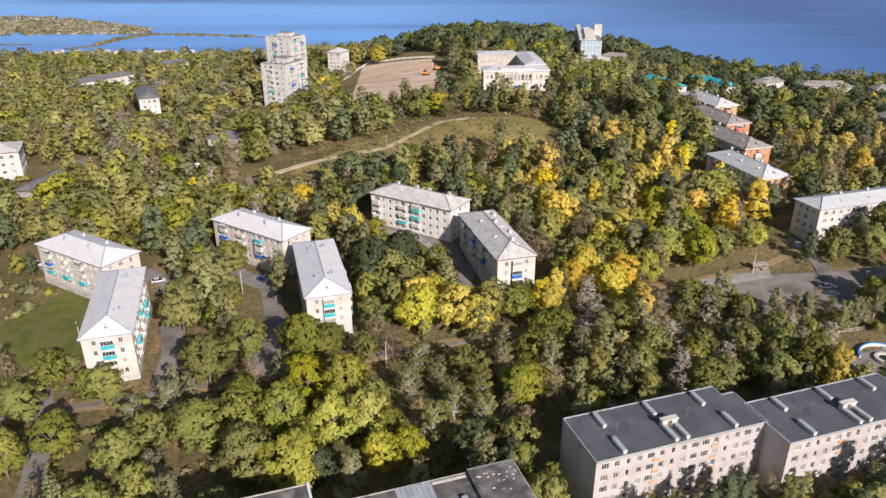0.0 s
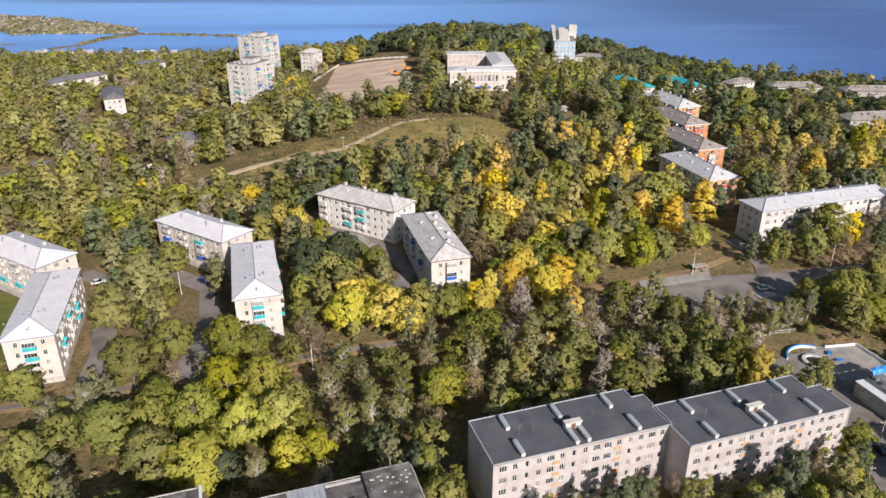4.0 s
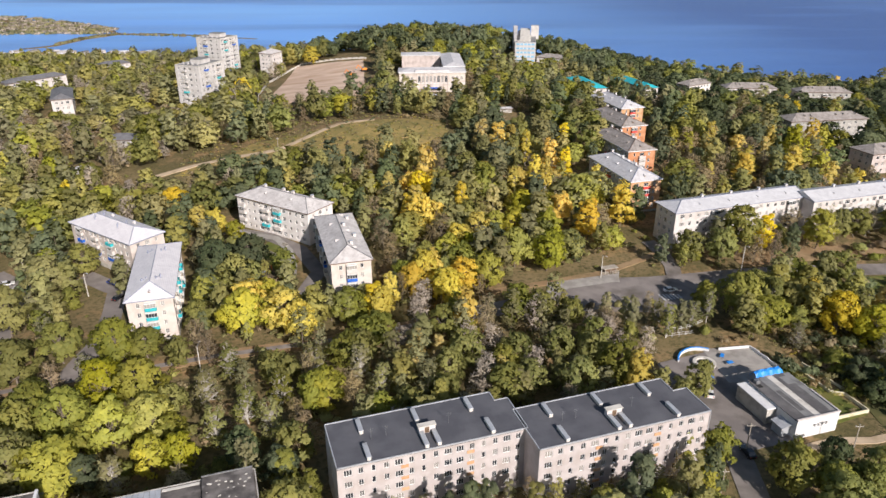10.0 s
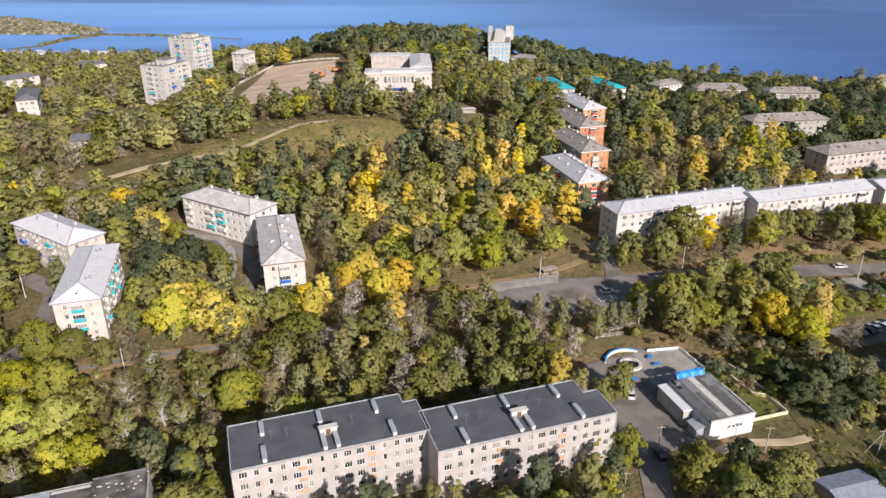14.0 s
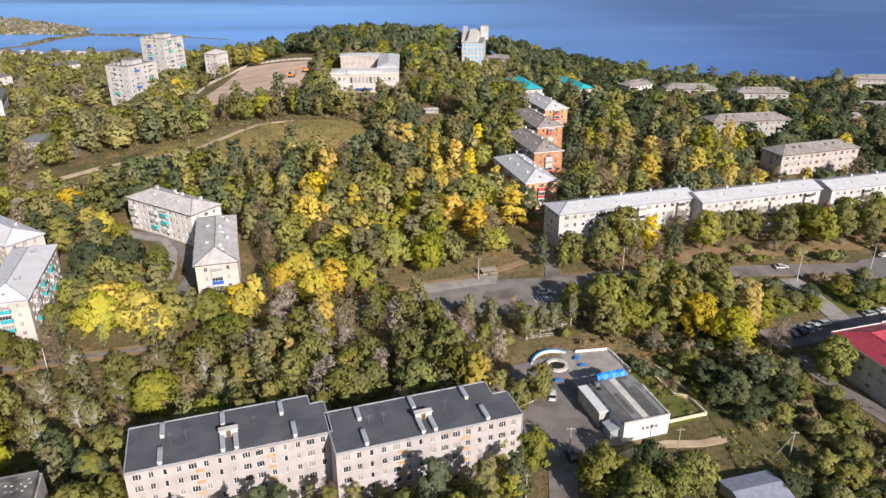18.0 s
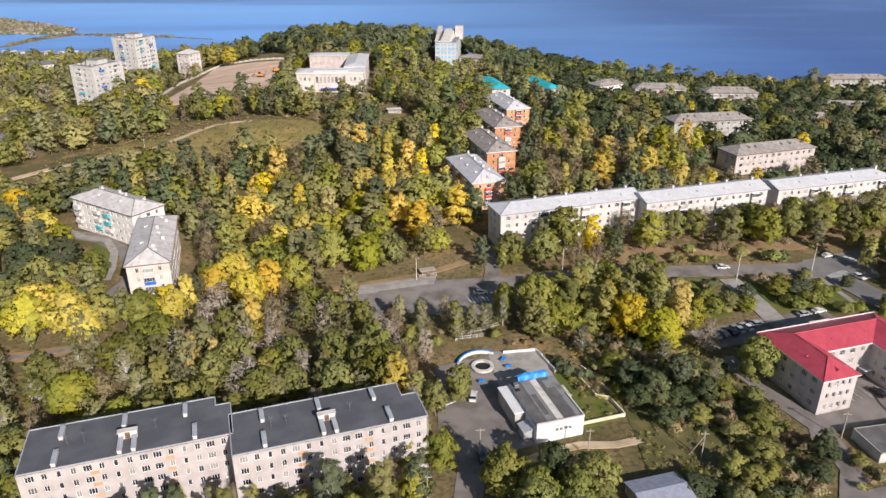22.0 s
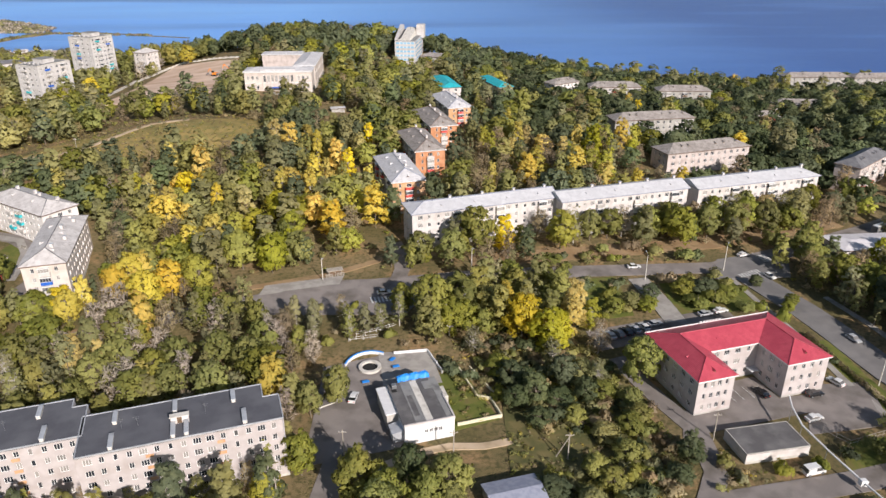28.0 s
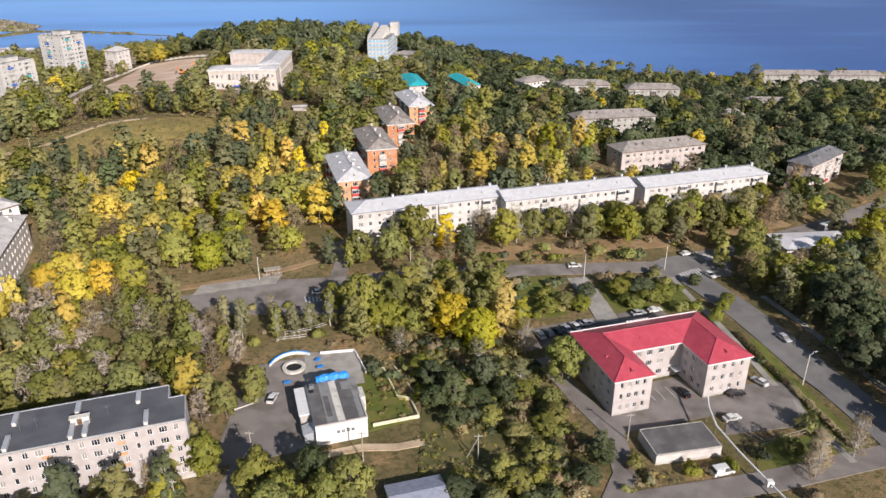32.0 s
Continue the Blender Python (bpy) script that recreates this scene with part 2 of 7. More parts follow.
LEAF = {
    "green": foliage("leaf_green", (0.235, 0.246, 0.062), (0.330, 0.328, 0.076), (0.405, 0.370, 0.088)),
    "olive": foliage("leaf_olive", (0.305, 0.292, 0.105), (0.385, 0.362, 0.125), (0.45, 0.405, 0.135)),
    "yellow": foliage("leaf_yellow", (0.72, 0.555, 0.09), (0.79, 0.62, 0.105), (0.64, 0.53, 0.095)),
    "lime": foliage("leaf_lime", (0.43, 0.415, 0.065), (0.57, 0.520, 0.075), (0.36, 0.365, 0.07)),
    "gold": foliage("leaf_gold", (0.60, 0.470, 0.125), (0.68, 0.535, 0.14), (0.50, 0.43, 0.13)),
    # dark is paled and greyed to stand in for distance haze; deep is not
    "dark": foliage("leaf_dark", (0.145, 0.176, 0.092), (0.205, 0.236, 0.118), (0.265, 0.28, 0.13)),
    "deep": foliage("leaf_deep", (0.095, 0.122, 0.060), (0.145, 0.172, 0.080), (0.19, 0.205, 0.092)),
    "straw": foliage("leaf_straw", (0.41, 0.375, 0.135), (0.50, 0.45, 0.16), (0.54, 0.47, 0.17)),
    "brown": foliage("leaf_brown", (0.36, 0.275, 0.165), (0.44, 0.345, 0.200), (0.47, 0.38, 0.20)),
    "sage": foliage("leaf_sage", (0.285, 0.272, 0.132), (0.355, 0.338, 0.165), (0.400, 0.366, 0.175)),
    "twig": foliage("leaf_twig", (0.36, 0.30, 0.240), (0.43, 0.36, 0.29), (0.46, 0.385, 0.29), 0.05),
}


def ground_material():
    """Autumn grass, bare earth and fallen leaves, mixed at three scales."""
    m, nt, b = material("ground", 0.95)
    col = mix_nodes(nt, noise_fac(nt, 0.035, 0.42, 0.58, 5), (0.145, 0.118, 0.050), (0.225, 0.170, 0.086))
    col = mix_nodes(nt, noise_fac(nt, 0.11, 0.5, 0.66, 6), col, (0.33, 0.215, 0.108))
    col = mix_nodes(nt, noise_fac(nt, 0.9, 0.45, 0.7, 8), col, (0.085, 0.08, 0.03))
    nt.links.new(col, b.inputs["Base Color"])
    bump(nt, b, noise_fac(nt, 2.5, 0.2, 0.8, 6), 0.8, 0.25)
    return m


M["ground"] = ground_material()
M["meadow"] = two_tone("meadow", (0.22, 0.18, 0.062), (0.33, 0.245, 0.09), 0.10, 0.95, (0.15, 0.145, 0.05), 0.30, grain=3, bumpy=0.8)
M["scrub"] = two_tone("scrub", (0.105, 0.102, 0.038), (0.175, 0.145, 0.06), 0.25, 0.95, (0.07, 0.076, 0.028), 0.4, grain=3, bumpy=0.9)
M["trail"] = two_tone("trail", (0.48, 0.37, 0.25), (0.56, 0.44, 0.31), 0.2, 0.95, (0.33, 0.25, 0.15), 0.3, grain=3, bumpy=0.5)
M["lawn"] = two_tone("lawn", (0.10, 0.12, 0.025), (0.15, 0.16, 0.035), 0.3, 0.95, (0.16, 0.13, 0.05), 0.3, grain=4, bumpy=0.6)
M["sand"] = two_tone("sand", (0.58, 0.42, 0.31), (0.70, 0.54, 0.42), 0.10, 0.95, (0.44, 0.28, 0.18), 0.09, grain=2, bumpy=0.6, stretch=(0.4, 1, 1))
M["earth"] = two_tone("earth", (0.26, 0.17, 0.09), (0.33, 0.23, 0.13), 0.15, 0.95, (0.20, 0.14, 0.07), 0.3, grain=3, bumpy=0.6)
M["asphalt"] = two_tone("asphalt", (0.160, 0.154, 0.152), (0.200, 0.192, 0.188), 0.2, 0.9, (0.225, 0.213, 0.203), 0.12, grain=8, bumpy=0.2)
M["asphalt_old"] = two_tone("asphalt_old", (0.205, 0.182, 0.170), (0.255, 0.228, 0.212), 0.2, 0.9, (0.13, 0.115, 0.10), 0.15, grain=8, bumpy=0.3)
M["paving"] = two_tone("paving", (0.30, 0.28, 0.26), (0.36, 0.34, 0.31), 0.5, 0.9, (0.24, 0.22, 0.2), 0.3)
M["paint_line"] = two_tone("paint_line", (0.60, 0.60, 0.58), (0.70, 0.70, 0.68), 1.5, 0.7, (0.35, 0.35, 0.34), 1.0)


def water_material():
    m, nt, b = material("water", 0.28, 0.0, 0.10)
    # sky reflection is put into the base colour, dulling from left to right
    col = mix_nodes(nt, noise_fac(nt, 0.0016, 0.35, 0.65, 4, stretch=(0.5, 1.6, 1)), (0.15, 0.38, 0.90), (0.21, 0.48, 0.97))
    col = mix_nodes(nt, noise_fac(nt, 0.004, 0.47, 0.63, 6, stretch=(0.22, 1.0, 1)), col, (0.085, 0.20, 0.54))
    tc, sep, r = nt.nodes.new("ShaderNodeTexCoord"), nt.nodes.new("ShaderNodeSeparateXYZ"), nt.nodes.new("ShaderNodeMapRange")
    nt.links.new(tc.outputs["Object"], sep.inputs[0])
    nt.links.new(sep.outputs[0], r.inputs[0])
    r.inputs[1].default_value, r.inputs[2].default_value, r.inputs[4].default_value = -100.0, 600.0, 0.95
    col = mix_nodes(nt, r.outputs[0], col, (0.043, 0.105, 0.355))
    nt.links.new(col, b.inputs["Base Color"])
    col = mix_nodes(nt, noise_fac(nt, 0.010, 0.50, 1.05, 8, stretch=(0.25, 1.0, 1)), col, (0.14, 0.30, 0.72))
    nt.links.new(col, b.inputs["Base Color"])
    bump(nt, b, noise_fac(nt, 0.22, 0.2, 0.8, 6, stretch=(0.5, 1.4, 1)), 0.3, 0.6)
    return m


M["water"] = water_material()


# ---------------------------------------------------------------- helpers
class Shape:
    """Vertices and faces with a material number each."""

    def __init__(self):
        self.v, self.f, self.m = [], [], []

    def face(self, pts, mi=0):
        n = len(self.v)
        self.v += [tuple(p) for p in pts]
        self.f.append(tuple(range(n, n + len(pts))))
        self.m.append(mi)
        return self

    def hull(self, pts, faces, mi=0):
        n = len(self.v)
        self.v += [tuple(p) for p in pts]
        self.f += [tuple(n + i for i in q) for q in faces]
        self.m += [mi] * len(faces)
        return self

    def box(self, x0, y0, z0, x1, y1, z1, mi=0):
        p = [(x, y, z) for z in (z0, z1) for y in (y0, y1) for x in (x0, x1)]
        return self.hull(p, [(0, 2, 3, 1), (4, 5, 7, 6), (0, 1, 5, 4), (1, 3, 7, 5), (3, 2, 6, 7), (2, 0, 4, 6)], mi)

    def bevel_box(self, x0, y0, z0, x1, y1, z1, b=0.05, mi=0):
        """A box whose top edges are worn back by b."""
        lo = [(x0, y0, z0), (x1, y0, z0), (x1, y1, z0), (x0, y1, z0)]
        mid = [(x, y, z1 - b) for x, y, _ in lo]
        top = [(x0 + b, y0 + b, z1), (x1 - b, y0 + b, z1), (x1 - b, y1 - b, z1), (x0 + b, y1 - b, z1)]
        q = [(3, 2, 1, 0), (8, 9, 10, 11)]
        for i in range(4):
            j = (i + 1) % 4
            q += [(i, j, 4 + j, 4 + i), (4 + i, 4 + j, 8 + j, 8 + i)]
        return self.hull(lo + mid + top, q, mi)

    def prism(self, poly, z0, z1, mi=0):
        n = len(poly)
        p = [(x, y, z0) for x, y in poly] + [(x, y, z1) for x, y in poly]
        q = [tuple(range(n - 1, -1, -1)), tuple(range(n, 2 * n))] + [(i, (i + 1) % n, n + (i + 1) % n, n + i) for i in range(n)]
        return self.hull(p, q, mi)

    def tube(self, a, b, r0, r1, n=6, mi=0, caps=True):
        a, b = Vector(a), Vector(b)
        d = (b - a).normalized()
        u = d.orthogonal().normalized()
        w = d.cross(u)
        p = [c + (u * math.cos(k * math.tau / n) + w * math.sin(k * math.tau / n)) * r for c, r in ((a, r0), (b, r1)) for k in range(n)]
        q = [(i, (i + 1) % n, n + (i + 1) % n, n + i) for i in range(n)]
        if caps:
            q += [tuple(range(n - 1, -1, -1)), tuple(range(n, 2 * n))]
        return self.hull(p, q, mi)

    def data(self, name, mats):
        me = bpy.data.meshes.new(name)
        me.from_pydata(self.v, [], self.f)
        for m in mats if isinstance(mats, (list, tuple)) else [mats]:
            me.materials.append(m)
        me.polygons.foreach_set("material_index", self.m)
        me.validate()
        me.update()
        return me


def part(name, shape, mats, parent, label="", at=None):
    """One mesh object under a thing or a part. shape: a Shape, or a mesh that is shared."""
    ob = new(name, shape.data(name, mats) if isinstance(shape, Shape) else shape)
    ob.parent = parent
    if at is not None:
        ob.matrix_basis = at
    return tagged(ob, label)


def thing(name, m, label, category, group="", kind=""):
    """The Empty at the base of a thing."""
    ob = new(name)
    ob.empty_display_size = 0.5
    ob.matrix_basis = m
    return tagged(ob, label, category, group, kind)


def smoothstep(a, b, v):
    t = np.clip((v - a) / (b - a), 0, 1)
    return t * t * (3 - 2 * t)


# ---------------------------------------------------------------- ground
WATER = -31.0


def land(x, y):
    """Height of the ground: a flat town, a hill with a school behind it, a slope down to the shore."""
    x, y = np.asarray(x, float), np.asarray(y, float)
    z = np.interp(y, [-400, 150, 200, 225, 260, 300, 400], [0.4, 0.4, 4.5, 6.5, 8, 10, 10])
    shore = np.interp(x, [-600, -400, -100, 50, 250, 376, 900], [850, 880, 880, 740, 700, 690, 690])
    fall = np.clip((y - 400) / (shore - 400), 0, 1.25) ** 1.15
    z = np.where(y > 400, 10 - 41 * fall, z)
    z = z - 3 * smoothstep(150, 260, x) * smoothstep(165, 215, y) * (1 - smoothstep(240, 290, y))
    z = z - 5 * smoothstep(210, 330, x) * smoothstep(250, 320, y)
    z = z - 3.5 * smoothstep(0, -50, x) * smoothstep(160, 200, y) * (1 - smoothstep(250, 300, y))
    z = z + 5.5 * np.exp(-(((x - 24) / 42) ** 2) - ((y - 332) / 30) ** 2)
    z = z + 12 * np.exp(-(((x - 35) / 110) ** 2) - ((y - 460) / 170) ** 2) * smoothstep(200, 290, y)
    z = z - 5 * np.exp(-(((x - 125) / 30) ** 2) - ((y - 555) / 30) ** 2)
    return z + 32 * np.exp(-(((x - 60) / np.where(x < 60, 120, 180)) ** 2) - ((y - 600) / 90) ** 2)


def lz(x, y):
    return float(land(x, y))


def grid_mesh(name, xs, ys, height, mat):
    gx, gy = np.meshgrid(xs, ys)
    gz = height(gx, gy)
    co = np.stack([gx, gy, gz], -1).reshape(-1, 3)
    nx, ny = len(xs), len(ys)
    i = (np.arange(ny - 1)[:, None] * nx + np.arange(nx - 1)).ravel()
    me = bpy.data.meshes.new(name)
    me.from_pydata(co.tolist(), [], np.stack([i, i + 1, i + nx + 1, i + nx], -1).tolist())
    me.materials.append(mat)
    me.polygons.foreach_set("use_smooth", [True] * len(me.polygons))
    return me


def bumpy_land(x, y):
    z = land(x, y)
    rough = np.array([noise.noise(Vector((a * 0.11, b * 0.11, 0))) for a, b in zip(x.ravel(), y.ravel())]).reshape(x.shape)
    return z + 0.22 * rough * smoothstep(120, 60, np.abs(y - 400) - 200)


gxs = np.concatenate([np.linspace(-4500, -700, 12), np.arange(-620, 620, 6.0), np.linspace(700, 4500, 12)])
gys = np.concatenate([np.linspace(-3000, -60, 8), np.arange(0, 960, 6.0), np.linspace(1100, 4800, 10)])
tagged(new("ground", grid_mesh("ground", gxs, gys, bumpy_land, M["ground"])), "autumn grass and earth with fallen leaves", "ground", kind="structure")
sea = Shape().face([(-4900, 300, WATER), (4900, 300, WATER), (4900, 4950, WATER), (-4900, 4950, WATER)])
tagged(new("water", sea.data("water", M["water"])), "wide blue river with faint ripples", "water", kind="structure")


def drape(name, line, width, mat, label, category, lift=0.06, step=3.0, kind="structure"):
    """A strip along a line of places, laid on the ground with a real edge."""
    pts = []
    for (ax, ay), (bx, by) in zip(line, line[1:]):
        n = max(1, int(math.hypot(bx - ax, by - ay) / step))
        pts += [(ax + (bx - ax) * k / n, ay + (by - ay) * k / n) for k in range(n)]
    pts.append(line[-1])
    m = max(2, int(width / step) + 1)
    s, rows = Shape(), []
    for i, (x, y) in enumerate(pts):
        ax, ay = pts[max(i - 1, 0)]
        bx, by = pts[min(i + 1, len(pts) - 1)]
        d = Vector((bx - ax, by - ay)).normalized()
        row = [(x - d.y * width * (k / (m - 1) - 0.5), y + d.x * width * (k / (m - 1) - 0.5)) for k in range(m)]
        rows.append([(px, py, lz(px, py) + lift + 0.12) for px, py in row])
    n0 = len(s.v)
    for r in rows:
        r = [(r[0][0], r[0][1], r[0][2] - 0.5)] + r + [(r[-1][0], r[-1][1], r[-1][2] - 0.5)]
        s.v += r
    w = m + 2
    for i in range(len(rows) - 1):
        for k in range(w - 1):
            a = n0 + i * w + k
            s.f.append((a + 1, a, a + w, a + w + 1))
            s.m.append(0)
    return tagged(new(name, s.data(name, mat)), label, category, kind=kind)


def patch(name, poly, mat, label, category, lift=0.05, step=4.0, kind="structure"):
    """A four-cornered sheet on the ground, with an edge; corners in turn."""
    a, b, c, d = [Vector(p) for p in poly]
    n = max(2, int(max((b - a).length, (c - d).length) / step))
    m = max(2, int(max((d - a).length, (c - b).length) / step))
    s = Shape()
    for j in range(m + 1):
        for i in range(n + 1):
            u, v = i / n, j / m
            p = (a * (1 - u) + b * u) * (1 - v) + (d * (1 - u) + c * u) * v
            edge = i in (0, n) or j in (0, m)
            s.v.append((p.x, p.y, lz(p.x, p.y) + (lift + 0.12 if not edge else lift + 0.05)))
    for j in range(m):
        for i in range(n):
            q = j * (n + 1) + i
            s.f.append((q, q + 1, q + n + 2, q + n + 1))
            s.m.append(0)
    rim = [j for j in range(n + 1)] + [(n + 1) * j + n for j in range(1, m + 1)] + [(n + 1) * m + j for j in range(n - 1, -1, -1)] + [(n + 1) * j for j in range(m - 1, 0, -1)]
    low = len(s.v)
    s.v += [(s.v[k][0], s.v[k][1], s.v[k][2] - 0.5) for k in rim]
    for k in range(len(rim)):
        j = (k + 1) % len(rim)
        s.f.append((rim[j], rim[k], low + k, low + j))
        s.m.append(0)
    return tagged(new(name, s.data(name, mat)), label, category, kind=kind)


# ---------------------------------------------------------------- buildings
SHARED = {}


def lattice(xs, zs, holes, y0, y1, pane=False):
    """One connected frame: a front of bars between holes, with reveals back to y1; pane closes each hole there."""
    s, at = Shape(), {}

    def v(x, y, z):
        k = (round(x, 4), round(y, 4), round(z, 4))
        if k not in at:
            at[k] = len(s.v)
            s.v.append(k)
        return at[k]

    def quad(*q, mi=0):
        s.f.append(tuple(q))
        s.m.append(mi)

    for i in range(len(xs) - 1):
        for j in range(len(zs) - 1):
            a, b, c, d = xs[i], xs[i + 1], zs[j], zs[j + 1]
            if (i, j) in holes:
                for (px, pz), (qx, qz) in (((a, c), (b, c)), ((b, c), (b, d)), ((b, d), (a, d)), ((a, d), (a, c))):
                    quad(v(px, y0, pz), v(px, y1, pz), v(qx, y1, qz), v(qx, y0, qz))
                if pane:
                    quad(v(a, y1, c), v(b, y1, c), v(b, y1, d), v(a, y1, d), mi=1)
            else:
                quad(v(a, y0, c), v(b, y0, c), v(b, y0, d), v(a, y0, d))
    return s


def window_mesh(w, h, bars, simple):
    key = ("frame", round(w, 2), round(h, 2), bars, simple)
    if key not in SHARED:
        t, xs = 0.09, [-w / 2, -w / 2 + 0.09]
        for k in range(1, bars):
            x = -w / 2 + w * k / bars
            xs += [x - 0.035, x + 0.035]
        xs += [w / 2 - t, w / 2]
        s = lattice(xs, [0, t, h - t, h], {(i, 1) for i in range(1, len(xs) - 1, 2)}, 0.0, 0.06, simple)
        SHARED[key] = s.data("window", [M["window_frame"], M["glass"]] if simple else M["window_frame"])
        g = Shape().box(-w / 2 + 0.02, 0.062, 0.02, w / 2 - 0.02, 0.078, h - 0.02)
        SHARED[("pane",) + key[1:]] = g.data("pane", M["glass"])
    return SHARED[key], SHARED[("pane",) + key[1:]]


def balcony(parent, x, z, w, mat, face, closed, rng):
    """A balcony: slab, parapet of sheet metal, and glazing on some."""
    b = part("balcony", Shape().bevel_box(-w / 2, -1.0, -0.14, w / 2, -0.02, 0, 0.02), M["concrete_pale"], parent, at=face @ pose(x, 0, z))
    a, c, h = w / 2, -1.0, 1.05
    s = Shape().hull([(-a, -0.02, 0), (-a, c, 0), (a, c, 0), (a, -0.02, 0), (-a, -0.02, h), (-a, c, h), (a, c, h), (a, -0.02, h),
                      (-a + 0.05, -0.02, 0), (-a + 0.05, c + 0.05, 0), (a - 0.05, c + 0.05, 0), (a - 0.05, -0.02, 0), (-a + 0.05, -0.02, h), (-a + 0.05, c + 0.05, h), (a - 0.05, c + 0.05, h), (a - 0.05, -0.02, h)],
                     [(0, 1, 5, 4), (1, 2, 6, 5), (2, 3, 7, 6), (9, 8, 12, 13), (10, 9, 13, 14), (11, 10, 14, 15), (4, 5, 13, 12), (5, 6, 14, 13), (6, 7, 15, 14), (3, 11, 15, 7), (8, 0, 4, 12)])
    part("parapet", s, mat, b)
    if closed:
        xs = [-a, -a + 0.07] + [q for k in range(1, 4) for q in (-a + w * k / 4 - 0.035, -a + w * k / 4 + 0.035)] + [a - 0.07, a]
        g = lattice(xs, [1.054, 1.13, 2.28, 2.4], {(i, 1) for i in range(1, 9, 2)}, c, c + 0.05, True)
        part("glazing", g, [M["window_frame"], M["glass"]], b)
        part("balcony_roof", Shape().bevel_box(-a - 0.03, c - 0.05, 2.404, a + 0.03, -0.02, 2.5, 0.03), M["window_frame"], b)


def facade(wall, parent, face, length, height, sills, cols, depth=0.22, seed=0, bal=(), bal_mats=(), glaze=0.5, simple=False):
    """A wall with real openings, along x from 0 to length in the plane of face, and a window in each opening.
    cols: (centre, width, height, bars). bal: columns that carry balconies, from the second floor up."""
    rng = random.Random(seed)
    xs = sorted({0.0, length, *[c - w / 2 for c, w, h, b in cols], *[c + w / 2 for c, w, h, b in cols]})
    hs = {round(h, 3) for _, _, h, _ in cols}
    zs = sorted({0.0, height, *[z for z in sills], *[z + h for z in sills for h in hs if z + h < height]})
    holes = []
    for c, w, h, b in cols:
        for z in sills:
            holes.append((c - w / 2, c + w / 2, z, z + h))

    def at(x, y, z):
        return face @ Vector((x, y, z))

    for x0, x1 in zip(xs, xs[1:]):
        run = None
        for z0, z1 in zip(zs, zs[1:]):
            open_ = any(a - 1e-4 < x0 and x1 < b + 1e-4 and c - 1e-4 < z0 and z1 < d + 1e-4 for a, b, c, d in holes)
            if open_:
                if run is not None:
                    wall.face([at(x0, 0, run), at(x1, 0, run), at(x1, 0, z0), at(x0, 0, z0)])
                run = None
            elif run is None:
                run = z0
        if run is not None:
            wall.face([at(x0, 0, run), at(x1, 0, run), at(x1, 0, height), at(x0, 0, height)])
    for a, b, c, d in holes:
        for p, q in (((a, c), (b, c)), ((b, c), (b, d)), ((b, d), (a, d)), ((a, d), (a, c))):
            wall.face([at(p[0], 0, p[1]), at(p[0], depth, p[1]), at(q[0], depth, q[1]), at(q[0], 0, q[1])])
    for i, (c, w, h, b) in enumerate(cols):
        for k, z in enumerate(sills):
            fm, pm = window_mesh(w, h, b, simple)
            ob = part("window", fm, None, parent, at=face @ pose(c, depth - 0.08, z))
            if not simple:
                part("pane", pm, None, ob)
            if i in bal and k > 0:
                balcony(parent, c, z - 0.85, 3.0, rng.choice(bal_mats), face, rng.random() < glaze, rng)


def columns(pattern, length, margin=1.2):
    """Openings spread along a wall: W wide, N narrow, S stair, B balcony door and window."""
    kinds = {"W": (1.6, 1.45, 3), "N": (1.0, 1.45, 2), "S": (1.0, 1.2, 1), "B": (1.9, 1.45, 3), "K": (0.8, 1.45, 1)}
    n = len(pattern)
    return [(margin + (length - 2 * margin) * (k + 0.5) / n, *kinds[c]) for k, c in enumerate(pattern)]


def hip_roof(L, D, over, rise, thick, gable=False, ends=(True, True)):
    """A hipped roof over L x D with an eave; returns the shape and its ridge and hip lines."""
    x0, x1, y0, y1 = -over, L + over, -over, D + over
    r = (y1 - y0) / 2
    ins = 0.05 if gable else r
    e = [(x0, y0, 0), (x1, y0, 0), (x1, y1, 0), (x0, y1, 0)]
    if L >= D:
        ra, rb = (x0 + (ins if ends[0] else 0.02), y0 + r, rise), (x1 - (ins if ends[1] else 0.02), y0 + r, rise)
        faces = [(0, 1, 5, 4), (2, 3, 4, 5), (1, 2, 5), (3, 0, 4)]
        hips = [(e[0], ra), (e[3], ra), (e[1], rb), (e[2], rb), (ra, rb)]
    else:
        r = (x1 - x0) / 2
        ins = 0.05 if gable else r
        ra, rb = (x0 + r, y0 + ins, rise), (x0 + r, y1 - ins, rise)
        faces = [(1, 2, 5, 4), (3, 0, 4, 5), (0, 1, 4), (2, 3, 5)]
        hips = [(e[0], ra), (e[1], ra), (e[2], rb), (e[3], rb), (ra, rb)]
    s = Shape().hull(e + [ra, rb], faces)
    low = [(x, y, -thick) for x, y, _ in e]
    s.hull(e + low, [(1, 0, 4, 5), (2, 1, 5, 6), (3, 2, 6, 7), (0, 3, 7, 4), (4, 7, 6, 5)], 1)
    return s, hips


def caps(hips, parent, mat, r=0.14):
    for a, b in hips:
        part("ridge_cap", Shape().tube(Vector(a) + Vector((0, 0, 0.03)), Vector(b) + Vector((0, 0, 0.03)), r, r, 5), mat, parent)


